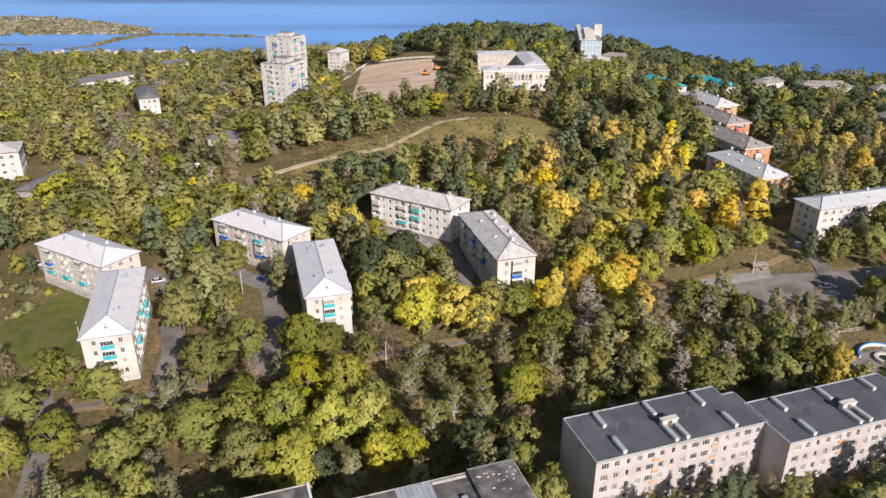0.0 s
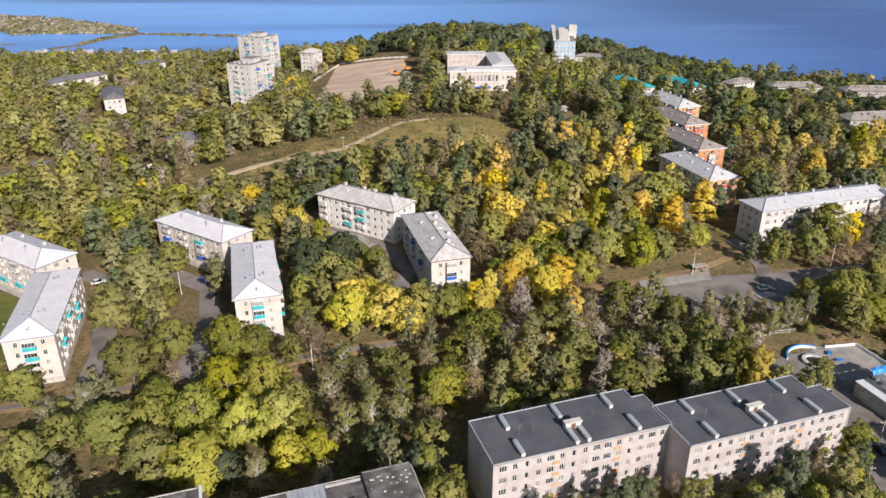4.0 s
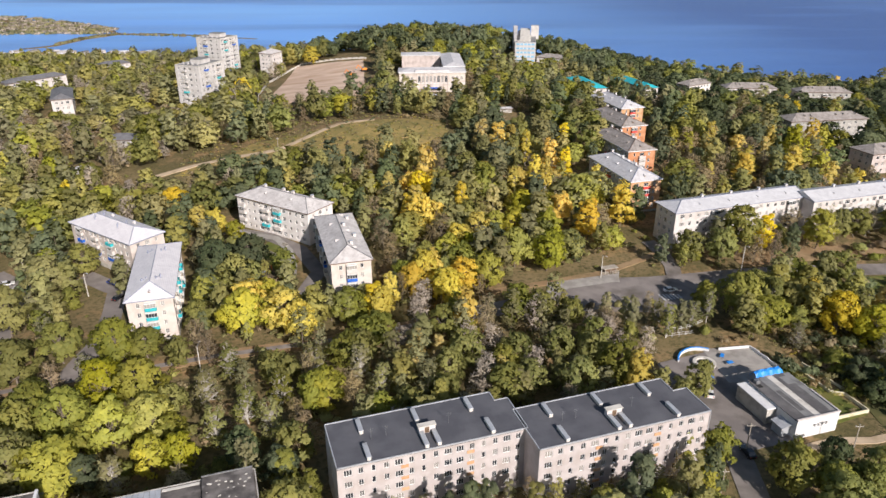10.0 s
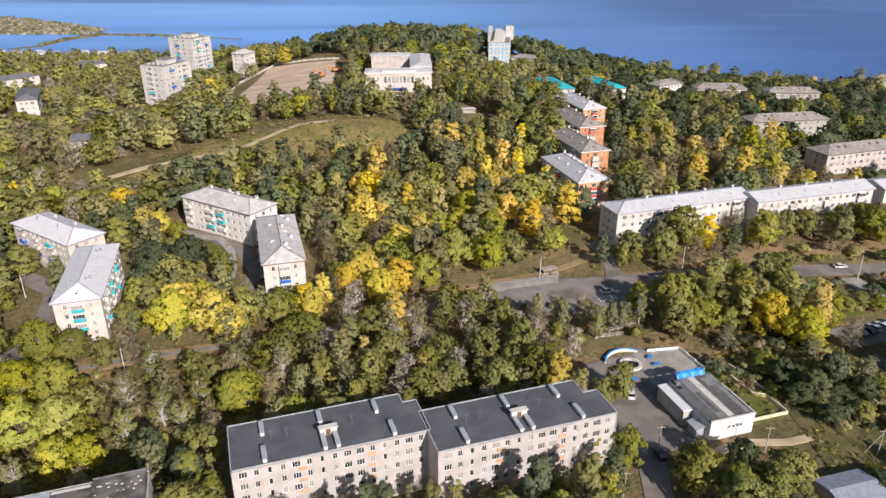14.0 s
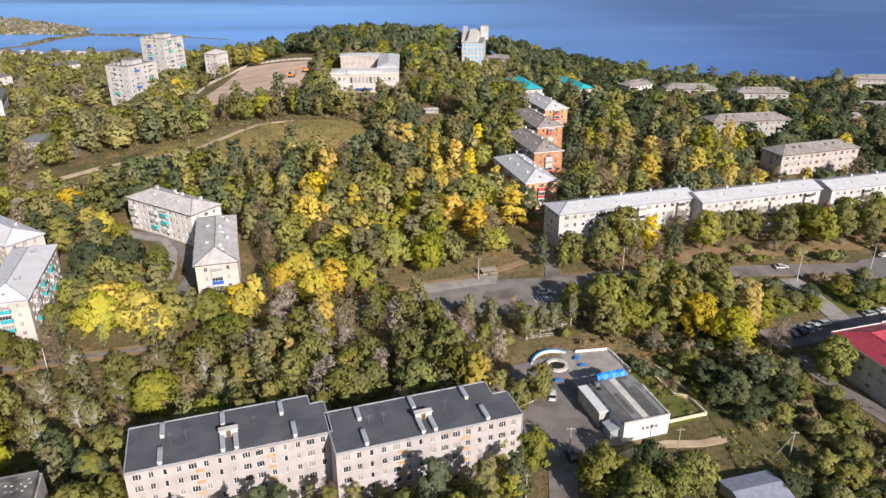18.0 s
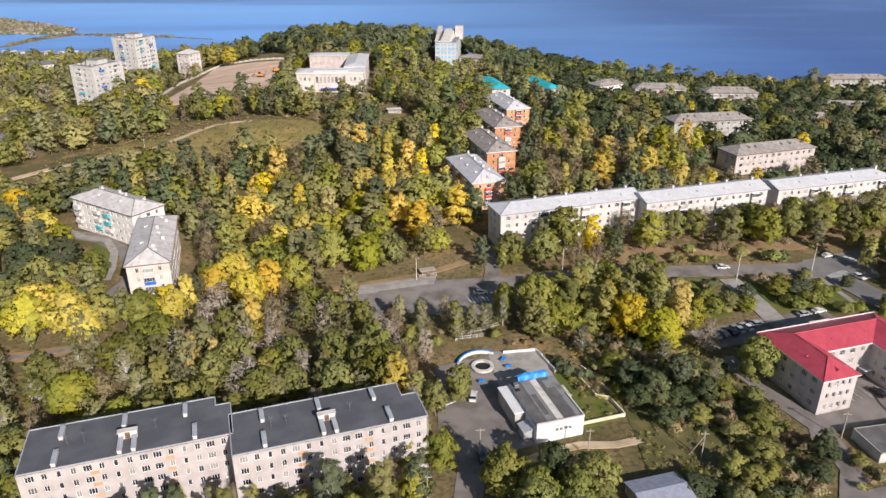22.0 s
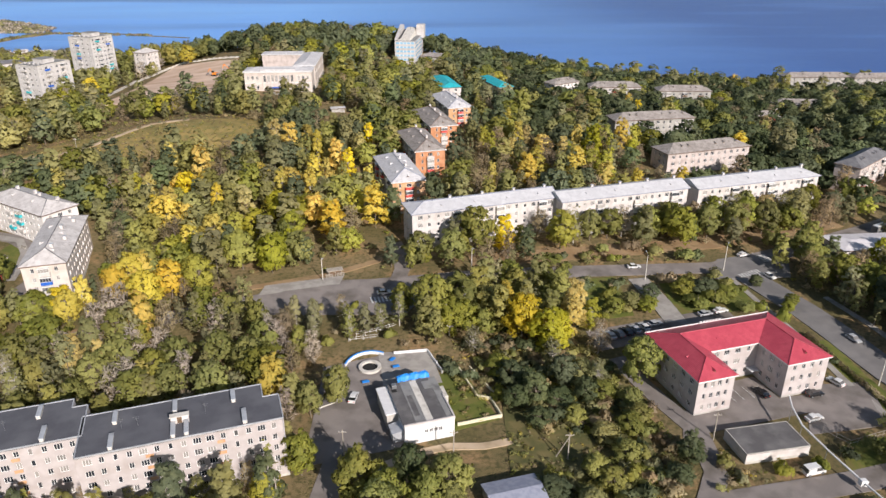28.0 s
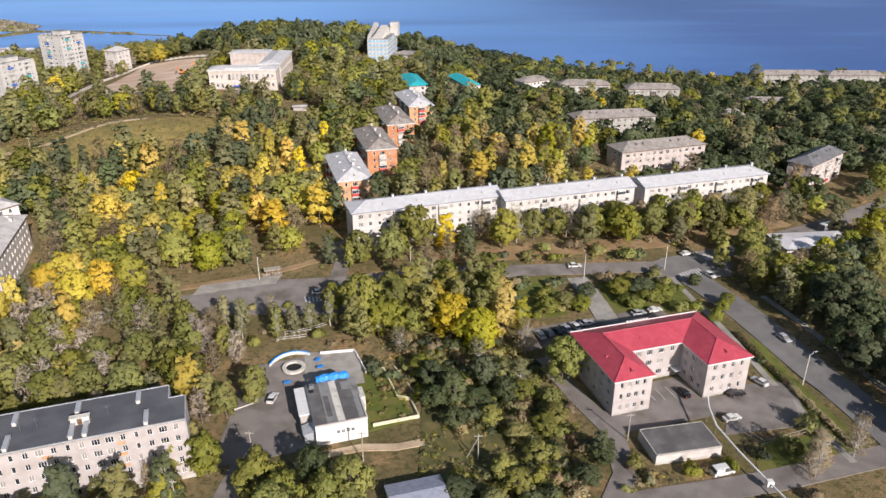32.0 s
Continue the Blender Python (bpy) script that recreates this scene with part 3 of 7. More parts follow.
def dormer(parent, x, y, z, turn, roof, wallm, w=1.5, h=1.1, d=2.2):
    s = Shape()
    s.hull([(-w / 2, 0, 0), (w / 2, 0, 0), (0, 0, h), (-w / 2, d, 0), (w / 2, d, 0), (0, d, h)], [(0, 1, 2), (3, 5, 4)], 1)
    o = 0.15
    for sx in (-1, 1):
        a, b, c, e = (0, -o, h + 0.05), (sx * (w / 2 + o), -o, -0.1), (sx * (w / 2 + o), d, -0.1), (0, d, h + 0.05)
        s.hull([a, b, c, e] + [(p[0], p[1], p[2] - 0.08) for p in (a, b, c, e)],
               [(0, 1, 2, 3), (7, 6, 5, 4), (0, 4, 5, 1), (1, 5, 6, 2), (2, 6, 7, 3), (3, 7, 4, 0)] if sx < 0 else [(3, 2, 1, 0), (4, 5, 6, 7), (1, 5, 4, 0), (2, 6, 5, 1), (3, 7, 6, 2), (0, 4, 7, 3)], 0)
    ob = part("dormer", s, [roof, wallm], parent, at=pose(x, y, z, 0, 0, turn))
    part("louvre", Shape().box(-0.28, -0.04, 0.15, 0.28, -0.004, 0.6), M["wood_dark"], ob)


def chimney(parent, x, y, z, h=1.3, w=0.7, d=0.7, mat="plaster_white", name="chimney"):
    s = Shape().box(x - w / 2, y - d / 2, z - 0.8, x + w / 2, y + d / 2, z + h)
    ob = part(name, s, M[mat], parent)
    part("cap", Shape().bevel_box(x - w / 2 - 0.1, y - d / 2 - 0.1, z + h, x + w / 2 + 0.1, y + d / 2 + 0.1, z + h + 0.12, 0.03), M["galvanised"], ob)


def house(name, p0, turn, L, D, ground, eave, storeys, wall, roof, label, group="", front="", right="", left="", back="", rise=2.6, over=0.6,
          eave_mat="trim_brown", cap_mat=None, gable=False, bal=(), bal_right=(), bal_left=(), bal_mats=("concrete_pale",), seed=1, wall_side=None, plinth=0.7, glaze=0.5, simple=True, ends=(True, True)):
    """A block of flats with a pitched roof. p0: the front left corner; x along the front, y back, from there."""
    ob = thing(name, pose(p0[0], p0[1], ground, 0, 0, turn), label, "building", group)
    H = eave - ground
    step = (H - plinth - 0.45) / storeys
    sills = [plinth + step * k + 0.8 for k in range(storeys)]
    w = Shape()
    faces = [(Matrix.Identity(4), L, front, bal), (pose(L, 0, 0, 0, 0, 90), D, right, bal_right), (pose(L, D, 0, 0, 0, 180), L, back, ()), (pose(0, D, 0, 0, 0, -90), D, left, bal_left)]
    sides = Shape() if wall_side else w
    for i, (f, ln, pat, bb) in enumerate(faces):
        facade(w if (i % 2 == 0 or not wall_side) else sides, ob, f, ln, H, sills, columns(pat, ln) if pat else [], seed=seed + i, bal=bb, bal_mats=[M[b] for b in bal_mats], glaze=glaze, simple=simple)
    part("wall", w, M[wall], ob)
    if wall_side:
        part("end_wall", sides, M[wall_side], ob)
    p = Shape()
    for a, b, c, d in ((-0.08, -0.08, L + 0.08, -0.004), (-0.08, D + 0.004, L + 0.08, D + 0.08), (-0.08, 0, -0.004, D), (L + 0.004, 0, L + 0.08, D)):
        p.box(a, b, -1.5, c, d, plinth - 0.1)
    part("plinth", p, M["concrete"], ob)
    part("floor_slab", Shape().box(0.3, 0.3, 0.0, L - 0.3, D - 0.3, 0.2), M["concrete"], ob)
    s, hips = hip_roof(L, D, over, rise, 0.3, gable, ends)
    r = part("roof", s, [M[roof], M[eave_mat]], ob, at=pose(0, 0, H))
    if cap_mat:
        caps(hips, r, M[cap_mat])
    return ob, r, H, rise


def roof_height(y, D, over, rise):
    half = (D + 2 * over) / 2
    return rise * (1 - abs(y - D / 2) / half)


def frame_of(a, b):
    """Turn in degrees and length of a front that runs from a to b."""
    return math.degrees(math.atan2(b[1] - a[1], b[0] - a[0])), math.hypot(b[0] - a[0], b[1] - a[1])


def block(name, p0, turn, W, D, ground, eave, storeys, wall, roof, label, **kw):
    """A house given by the outline of its eaves."""
    o = kw.get("over", 0.6)
    c, s = math.cos(radians(turn)), math.sin(radians(turn))
    q = (p0[0] + o * (c - s), p0[1] + o * (s + c))
    return house(name, q, turn, W - 2 * o, D - 2 * o, ground, eave, storeys, wall, roof, label, **kw)


# ---- the L-shaped pairs of four-storey flats
TEALS = ("teal", "plaster_white", "plaster_white", "plaster_white", "concrete_pale", "plaster_white", "blue")


def guard(parent, x, y, z, turn, n=2):
    """Low vent pipes joined by a bar on the sheet roof."""
    s = Shape()
    for k in range(n):
        s.tube((k * 1.5, 0, -0.4), (k * 1.5, 0, 0.75), 0.2, 0.18, 6).tube((k * 1.5, 0, 0.75), (k * 1.5, 0, 0.95), 0.3, 0.05, 6)
    s.tube((0, 0, 0.35), (1.5 * (n - 1), 0, 0.35), 0.08, 0.08, 5)
    part("roof_vent", s, M["ridge_blue"], parent, at=pose(x, y, z, 0, 0, turn))


def pale_pair(name, a, turn_a, La, Da, b, turn_b, Lb, Db, ga, gb, eave_a, eave_b, seed):
    ob, r, H, rise = block(name, a, turn_a, La, Da, ga, eave_a, 4, "plaster_pale", "roof_white", "cream four-storey block of flats with a white hipped sheet roof",
                           group="pale-roofed flats", front="WBSWBWSBWNW", right="NWN", left="NWN", rise=2.6, eave_mat="ridge_blue", cap_mat="ridge_blue",
                           bal=(1, 4, 7), bal_mats=TEALS, seed=seed)
    D, W = Da - 1.2, La - 1.2
    for x in (0.24, 0.62):
        for y in (0.38, 0.64):
            guard(r, W * x, D * y, roof_height(D * y, D, 0.6, rise), -38, 2)
    chimney(r, W * 0.3, D * 0.78, roof_height(D * 0.78, D, 0.6, rise), 0.9)
    chimney(r, W * 0.66, D * 0.78, roof_height(D * 0.78, D, 0.6, rise), 0.9)
    ob, r, H, rise = block(name, b, turn_b, Lb, Db, gb, eave_b, 4, "plaster_pale", "roof_white", "cream four-storey block of flats, gable end with teal balconies",
                           group="pale-roofed flats", front="NBN", right="WBSWBWSBWNW", left="WNSWNWSNWNW", rise=2.6, eave_mat="ridge_blue", cap_mat="ridge_blue",
                           bal=(1,), bal_right=(1, 4, 7), bal_mats=("teal", "teal", "plaster_white", "concrete_pale"), seed=seed + 9, glaze=0.9)
    D, W = Db - 1.2, Lb - 1.2
    for y in (0.22, 0.74):
        for x in (0.3, 0.62):
            guard(r, W * x, D * y, roof_height(W * x, W, 0.6, rise), 40, 2)
    dormer(r, W * 0.5, W * 0.16, rise * 0.32, 0, M["roof_white"], M["plaster_white"], 1.1, 0.8, 1.6)


pale_pair("apartment_block", (-75.8, 228.4), -35.6, 35, 13.6, (-34.3, 169.0), 14.5, 13.2, 39, 3.4, 2.6, 15.3, 15.3, 11)
pale_pair("apartment_block", (-125.9, 208.4), -32.5, 34, 14, (-86.6, 150.4), 15.5, 12.9, 40, 3.2, 1.6, 15.3, 14.5, 31)


def slate_roof_things(r, W, D, rise, along_x, seed):
    rng = random.Random(seed)
    L, S = (W, D) if along_x else (D, W)
    for k in range(5):
        u, v = L * (0.14 + 0.18 * k), S * (0.27 if k % 2 else 0.7)
        z = roof_height(v, S, 0.6, rise)
        x, y = (u, v) if along_x else (v, u)
        turn = (0 if v < S / 2 else 180) if along_x else (-90 if v < S / 2 else 90)
        dormer(r, x, y, z - 0.5, turn, M["roof_slate"], M["plaster_white"], 1.5, 1.0, 2.0)
    for k in range(4):
        u, v = L * (0.2 + 0.2 * k), S * (0.80 if k % 2 else 0.62)
        x, y = (u, v) if along_x else (v, u)
        chimney(r, x, y, roof_height(v, S, 0.6, rise), 1.0, 0.9, 0.9)


ob, r, H, rise = block("apartment_block", (-22.5, 244.1), -33.8, 35.4, 13.9, 6.4, 18.8, 4, "paint_white", "roof_slate",
                       "white four-storey flats, weathered grey slate roof, teal balconies", group="slate-roofed flats", front="BNSWBNBWSNW", right="NWN", left="N",
                       rise=2.7, cap_mat="roof_dark", bal=(0, 4, 6), bal_mats=("teal", "plaster_white", "teal", "plaster_white", "plaster_white", "concrete_pale"), seed=51)
slate_roof_things(r, 34.2, 12.7, rise, True, 1)
ob, r, H, rise = block("apartment_block", (18.9, 185.5), 14.5, 13.0, 39, 5.4, 18.3, 4, "plaster_pale", "roof_slate",
                       "white four-storey flats with a patched grey slate roof", group="slate-roofed flats", front="NBN", right="WNSWBWSBWNW", left="WBSWBWSBWNW",
                       rise=2.7, cap_mat="roof_dark", bal=(1,), bal_left=(1, 4, 7), bal_mats=("blue", "plaster_white", "concrete_pale"), seed=61, glaze=0.9)
slate_roof_things(r, 11.8, 37.8, rise, False, 2)

# ---- the orange-ended row on the slope
for k, (p, e, g, wm, rm) in enumerate((((122.9, 248.2), 21.0, 8.6, "plaster_peach", "roof_pale"), ((131.2, 283.8), 22.2, 9.6, "plaster_orange", "roof_brown"),
                                       ((138.0, 321.5), 23.0, 10.8, "plaster_orange", "roof_brown"), ((147.6, 360.0), 22.6, 10.6, "plaster_peach", "roof_pale"))):
    ob, r, H, rise = block("apartment_block", p, 14.5, 13.8, 35, g, e, 4, "plaster_grey" if k else "plaster_white", rm,
                           "four-storey flats with an orange end wall and a pale hipped roof" if rm == "roof_pale" else "four-storey flats with an orange end wall and a brown-grey hipped roof",
                           group="orange-ended flats", front="KBN", right="WNSWNWSNW", left="WBSWBWSBW", rise=3.0, cap_mat="ridge_blue" if rm == "roof_pale" else "trim_brown",
                           eave_mat="trim_white", bal=(1,), bal_left=(1, 4, 7), bal_mats=("plaster_white", "red_paint", "plaster_white"), seed=70 + k, glaze=0.8)
    for c in ob.children:
        if c.name.startswith("wall"):
            c.data.materials.append(M[wm])
            for f in c.data.polygons:
                if abs(f.normal.y) > 0.9 and f.center.y < 1:
                    f.material_index = 1
    for u in (0.2, 0.5, 0.75):
        dormer(r, 3.0, 33.8 * u, roof_height(3.0, 12.6, 0.6, rise) - 0.5, -90, M[rm], M["plaster_white"], 1.5, 1.0, 2.0)
        dormer(r, 9.6, 33.8 * u + 2, roof_height(9.6, 12.6, 0.6, rise) - 0.5, 90, M[rm], M["plaster_white"], 1.5, 1.0, 2.0)
        chimney(r, 7.6, 33.8 * u + 4, roof_height(7.6, 12.6, 0.6, rise), 1.0, 0.8, 0.8)
    dormer(r, 6.3, 1.6, 0.7, 0, M[rm], M["plaster_white"], 1.2, 0.9, 1.8)

# ---- the long stepped block
for k, (p, turn, W) in enumerate((((130.5, 219.4), 16.6, 54.6), ((182.6, 229.5), 15.2, 51.5), ((234.6, 241.2), 15.2, 54.5))):
    pat = "WNSWBWNSWBWNSWBW"
    ob, r, H, rise = block("apartment_block", p, turn, W, 12.4, (7.2, 6.6, 6.6)[k], 19.6, 4, "plaster_white", "roof_zinc", "long white four-storey block with a pale sheet roof",
                           group="stepped row of flats", front=pat, left="NWN" if k == 0 else "", right="NWN" if k == 2 else "", back="", rise=1.9, cap_mat="ridge_blue" if k == 0 else None, eave_mat="ridge_blue",
                           ends=(k == 0, k == 2), bal=(4, 9, 14), bal_mats=("plaster_white", "plaster_white", "concrete_pale", "plaster_grey"), seed=90 + k, glaze=0.8)
    for u in (0.2, 0.42, 0.64, 0.86):
        dormer(r, W * u, 2.4, roof_height(2.4, 11.2, 0.6, rise) - 0.5, 0, M["roof_zinc"], M["ridge_blue"], 1.1, 0.8, 1.8)
        chimney(r, W * u + 5, 8.2, roof_height(8.2, 11.2, 0.6, rise), 0.9, 0.8, 0.8)

# ---- flats beyond the long block
for p, turn, W, D, g, e, wm, rm, f in (((239.1, 289.6), 16.4, 43, 13.5, 5.4, 18.2, "plaster_pink", "roof_brown", "WNSWNWWSNWNW"), ((230.6, 346.6), 8.0, 43.5, 13.0, 6.2, 18.5, "plaster_grey", "roof_brown", "WNSWNWWSNWNW"),
                                       ((310.5, 267.8), 40.0, 32, 11, 4.5, 18.0, "plaster_pink", "roof_dark", "WBSWBWSBW"), ((222.0, 469.0), 30.0, 22, 12, 0.5, 12.4, "paint_white", "roof_brown", "WNWWNW"),
                                       ((243.7, 463.0), -4.0, 34, 12, -1.0, 12.0, "plaster_white", "roof_brown", "WBSWBWSBW"), ((284.0, 447.0), -4.0, 34, 12, -1.0, 12.4, "plaster_grey", "roof_brown", "WBSWBWSBW"),
                                       ((353.9, 434.0), -8.0, 38, 12, -5.0, 6.0, "plaster_white", "roof_brown", "WBSWBWSBW"), ((410.6, 538.6), -2.0, 50, 12, -9.0, 3.0, "plaster_grey", "roof_brown", "WNSWNWWSNWNW"),
                                       ((463.0, 536.0), -2.0, 44, 12, -10.0, 2.6, "plaster_grey", "roof_brown", "WNSWNWWSNWNW"), ((322.0, 388.0), 0.0, 14, 9, 5.0, 9.6, "red_paint", "roof_brown", "NN")):
    n = 4 if e - g > 9 else 1
    ob, r, H, rise = block("apartment_block" if n > 1 else "cottage", p, turn, W, D, g, e, n, wm, rm, ("worn %s flats with a %s roof" % ({"plaster_pink": "pinkish", "plaster_grey": "grey", "plaster_white": "white"}.get(wm, ""), {"roof_slate": "grey slate", "roof_brown": "weathered brown", "roof_dark": "dark", "roof_pale": "pale"}[rm])) if n > 1 else "small red wooden house under a grey roof",
                           group="far flats", front=f, left="NWN" if W < 45 else "N", rise=2.8, seed=int(p[0]), bal=(1, 4, 7) if "B" in f else (), bal_mats=("wood_dark", "plaster_white", "red_paint"), glaze=0.6)
    if n > 1:
        for u in (0.2, 0.28, 0.6, 0.7, 0.85):
            dormer(r, W * u, D * 0.22, roof_height(D * 0.22, D - 1.2, 0.6, rise) - 0.4, 0, M[rm], M["plaster_grey"], 1.6, 1.2, 2.2)
for p, turn, W, D, g, e, wm, rm, n in (((-244.7, 504.8), 55.0, 44, 12, 0.0, 9.5, "plaster_white", "roof_dark", 3), ((-165.0, 404.0), 24.0, 12, 34, 6.0, 19.5, "plaster_white", "roof_dark", 4),
                                       ((-228.3, 617.0), 40.0, 26, 12, -7.0, 3.0, "plaster_white", "roof_dark", 3), ((-107.5, 334.0), 0.0, 16, 11, 9.0, 15.2, "plaster_grey", "roof_dark", 2),
                                       ((-189.5, 286.0), 22.0, 18, 18, 7.5, 21.5, "plaster_white", "roof_slate", 4), ((-160.2, 272.0), 80.0, 44, 8, 7.5, 10.8, "plaster_grey", "roof_dark", 1),
                                       ((-75.0, 533.0), -22.0, 12, 14, 13.0, 25.5, "plaster_white", "roof_slate", 4), ((-103.0, 292.0), 10.0, 7, 6, 10.5, 13.6, "plaster_white", "roof_white", 1)):
    ob, r, H, rise = block("apartment_block" if n > 1 else "outbuilding", p, turn, W, D, g, e, n, wm, rm, "pale building with dark hipped roof among trees" if rm == "roof_dark" else "white flats with a grey slate roof among trees", group="buildings on the far slope",
                           front="WNWWNW"[: max(2, int(W / 4))], right="WNWWNW"[: max(2, int(D / 4))], rise=min(2.6, D * 0.2), seed=int(-p[0]))


# ---- flat-roofed blocks
def flat_block(name, p0, turn, poly, D, ground, top, storeys, wall, label, fronts, roof="bitumen", group="", plinth=0.7, parapet=0.16, seed=1, mats=("concrete_pale",), edge="galvanised", bal={}, cat="building"):
    """poly: the plan, anticlockwise from the front left corner. fronts: pattern of openings for each side."""
    ob = thing(name, pose(p0[0], p0[1], ground, 0, 0, turn), label, cat, group)
    H = top - ground
    step = (H - plinth - 0.3) / storeys
    sills = [plinth + step * k + 0.8 for k in range(storeys)]
    w = Shape()
    for i, a in enumerate(poly):
        b = poly[(i + 1) % len(poly)]
        ang, ln = frame_of(a, b)
        f = pose(a[0], a[1], 0, 0, 0, ang)
        pat = fronts[i] if i < len(fronts) else ""
        facade(w, ob, f, ln, H, sills, columns(pat, ln, 0.8) if pat else [], seed=seed + i, bal=bal.get(i, ()), bal_mats=[M[m] for m in mats], simple=p0[1] > 130)
        part("parapet", Shape().hull([f @ Vector(q) for q in ((-0.06, -0.06, H - 0.1), (ln + 0.06, -0.06, H - 0.1), (ln + 0.06, 0.14, H - 0.1), (-0.06, 0.14, H - 0.1),
                                                              (-0.06, -0.06, H + parapet), (ln + 0.06, -0.06, H + parapet), (ln + 0.06, 0.14, H + parapet), (-0.06, 0.14, H + parapet))],
                                     [(3, 2, 1, 0), (4, 5, 6, 7), (0, 1, 5, 4), (1, 2, 6, 5), (2, 3, 7, 6), (3, 0, 4, 7)]), M[edge], ob)
        part("plinth", Shape().hull([f @ Vector(q) for q in ((-0.05, -0.06, -1.5), (ln + 0.05, -0.06, -1.5), (ln + 0.05, -0.004, -1.5), (-0.05, -0.004, -1.5),
                                                             (-0.05, -0.06, plinth - 0.1), (ln + 0.05, -0.06, plinth - 0.1), (ln + 0.05, -0.004, plinth - 0.1), (-0.05, -0.004, plinth - 0.1))],
                                    [(3, 2, 1, 0), (4, 5, 6, 7), (0, 1, 5, 4), (1, 2, 6, 5), (2, 3, 7, 6), (3, 0, 4, 7)]), M["concrete"], ob)
    part("wall", w, M[wall], ob)
    part("roof", Shape().prism([(x, y) for x, y in poly], H - 0.3, H), M[roof], ob)
    return ob, H


def vent_row(ob, x, y, H, length=3.6, w=0.75, turn=90):
    """A long low ventilation shaft with a rounded sheet cap."""
    s = Shape().bevel_box(0, -w / 2, 0, length, w / 2, 0.7, 0.12)
    v = part("vent_shaft", s, M["concrete_pale"], ob, at=pose(x, y, H, 0, 0, turn))
    part("cap", Shape().bevel_box(-0.08, -w / 2 - 0.1, 0.7, length + 0.08, w / 2 + 0.1, 0.82, 0.05), M["galvanised"], v)


GREY = "cream five-storey panel block with dark flat roof and vent shafts"
g1, H = flat_block("apartment_block", (30.2, 103.2), 16.8, [(0, 0), (38.6, 0), (38.6, 10.6), (35.6, 10.6), (35.6, 13.7), (0, 13.7)], 13.7, 0.4, 15.2, 5, "plaster_cream", GREY,
                   ["WNKNWNKNWWNKNWN", "", "", "", "WNKNWNKNWNKNW", "N"], group="two joined panel blocks", seed=5)
g2, H = flat_block("apartment_block", (68.5, 107.6), 16.8, [(0, 0), (38.9, 0), (38.9, 8.6), (35.6, 8.6), (35.6, 13.4), (0, 13.4)], 13.4, 0.4, 15.2, 5, "plaster_cream", GREY,
                   ["WNKNWNKNWWNKNWN", "", "", "", "WNKNWNKNWNKNW", ""], group="two joined panel blocks", seed=6)
for ob in (g1, g2):
    for x in (6.5, 18.0, 29.6):
        vent_row(ob, x, 8.5, H, 4.0)
    for x in (6.3, 17.7, 20.2, 31.4):
        vent_row(ob, x, 0.5, H, 4.3)
    for x in (13.0, 26.4):
        for k in range(5):
            part("loggia_panel", Shape().bevel_box(x - 0.75, -0.16, 0.7 + 2.76 * k + 0.05, x + 0.75, -0.006, 0.7 + 2.76 * k + 0.72, 0.03), M["plaster_peach"], ob, "faded orange loggia panel")
    hut = part("stair_hut", Shape().bevel_box(17.3, 4.9, H, 20.7, 5.9, H + 1.6, 0.05), M["plaster_white"], ob)
    part("roof_plate", Shape().bevel_box(17.1, 4.7, H + 1.6, 20.9, 6.1, H + 1.74, 0.04), M["concrete_pale"], hut)
    part("hatch_door", Shape().box(18.5, 4.8, H + 0.1, 19.4, 4.896, H + 1.5), M["wood_dark"], hut)
    for x in (8.0, 11.0, 24.0):
        part("antenna", Shape().tube((x, 6.5, H), (x, 6.5, H + 2.6), 0.035, 0.03, 4).tube((x - 0.6, 6.5, H + 2.3), (x + 0.6, 6.5, H + 2.3), 0.025, 0.025, 4).tube((x - 0.4, 6.5, H + 1.9), (x + 0.4, 6.5, H + 1.9), 0.025, 0.025, 4), M["steel"], ob)
    part("pipe", Shape().tube((38.75, -0.2, 0.4), (38.75, -0.2, H), 0.07, 0.07, 5), M["galvanised"], ob, "zinc downpipe")

for p, turn, W, D, g, e in (((-97.0, 418.3), -22.0, 16.5, 23, 8.0, 36.4), ((-117.8, 531.0), -24.0, 21.0, 20, 10.0, 37.0)):
    ob, H = flat_block("tower_block", p, turn, [(0, 0), (W, 0), (W, D), (0, D)], D, g, e, 9, "panel_white", "white nine-storey panel tower with blue and teal balconies", ["NBBN", "WBNWBN", "", "NWN"], roof="bitumen_grey",
                       group="towers", seed=int(-p[0]), mats=("panel_white", "plaster_white", "panel_white", "panel_white", "teal", "blue"), bal={0: (1,), 1: (1, 4)}, edge="concrete_pale")
    hut = part("lift_house", Shape().bevel_box(W * 0.3, D * 0.35, H, W * 0.75, D * 0.7, H + 2.4, 0.05), M["panel_white"], ob)
    part("roof_plate", Shape().bevel_box(W * 0.3 - 0.3, D * 0.35 - 0.3, H + 2.4, W * 0.75 + 0.3, D * 0.7 + 0.3, H + 2.6, 0.05), M["bitumen_grey"], hut)
    for k in range(4):
        chimney(ob, W * (0.15 + 0.2 * k), D * 0.2, H, 0.9, 0.9, 0.9, "panel_white", "vent_shaft")

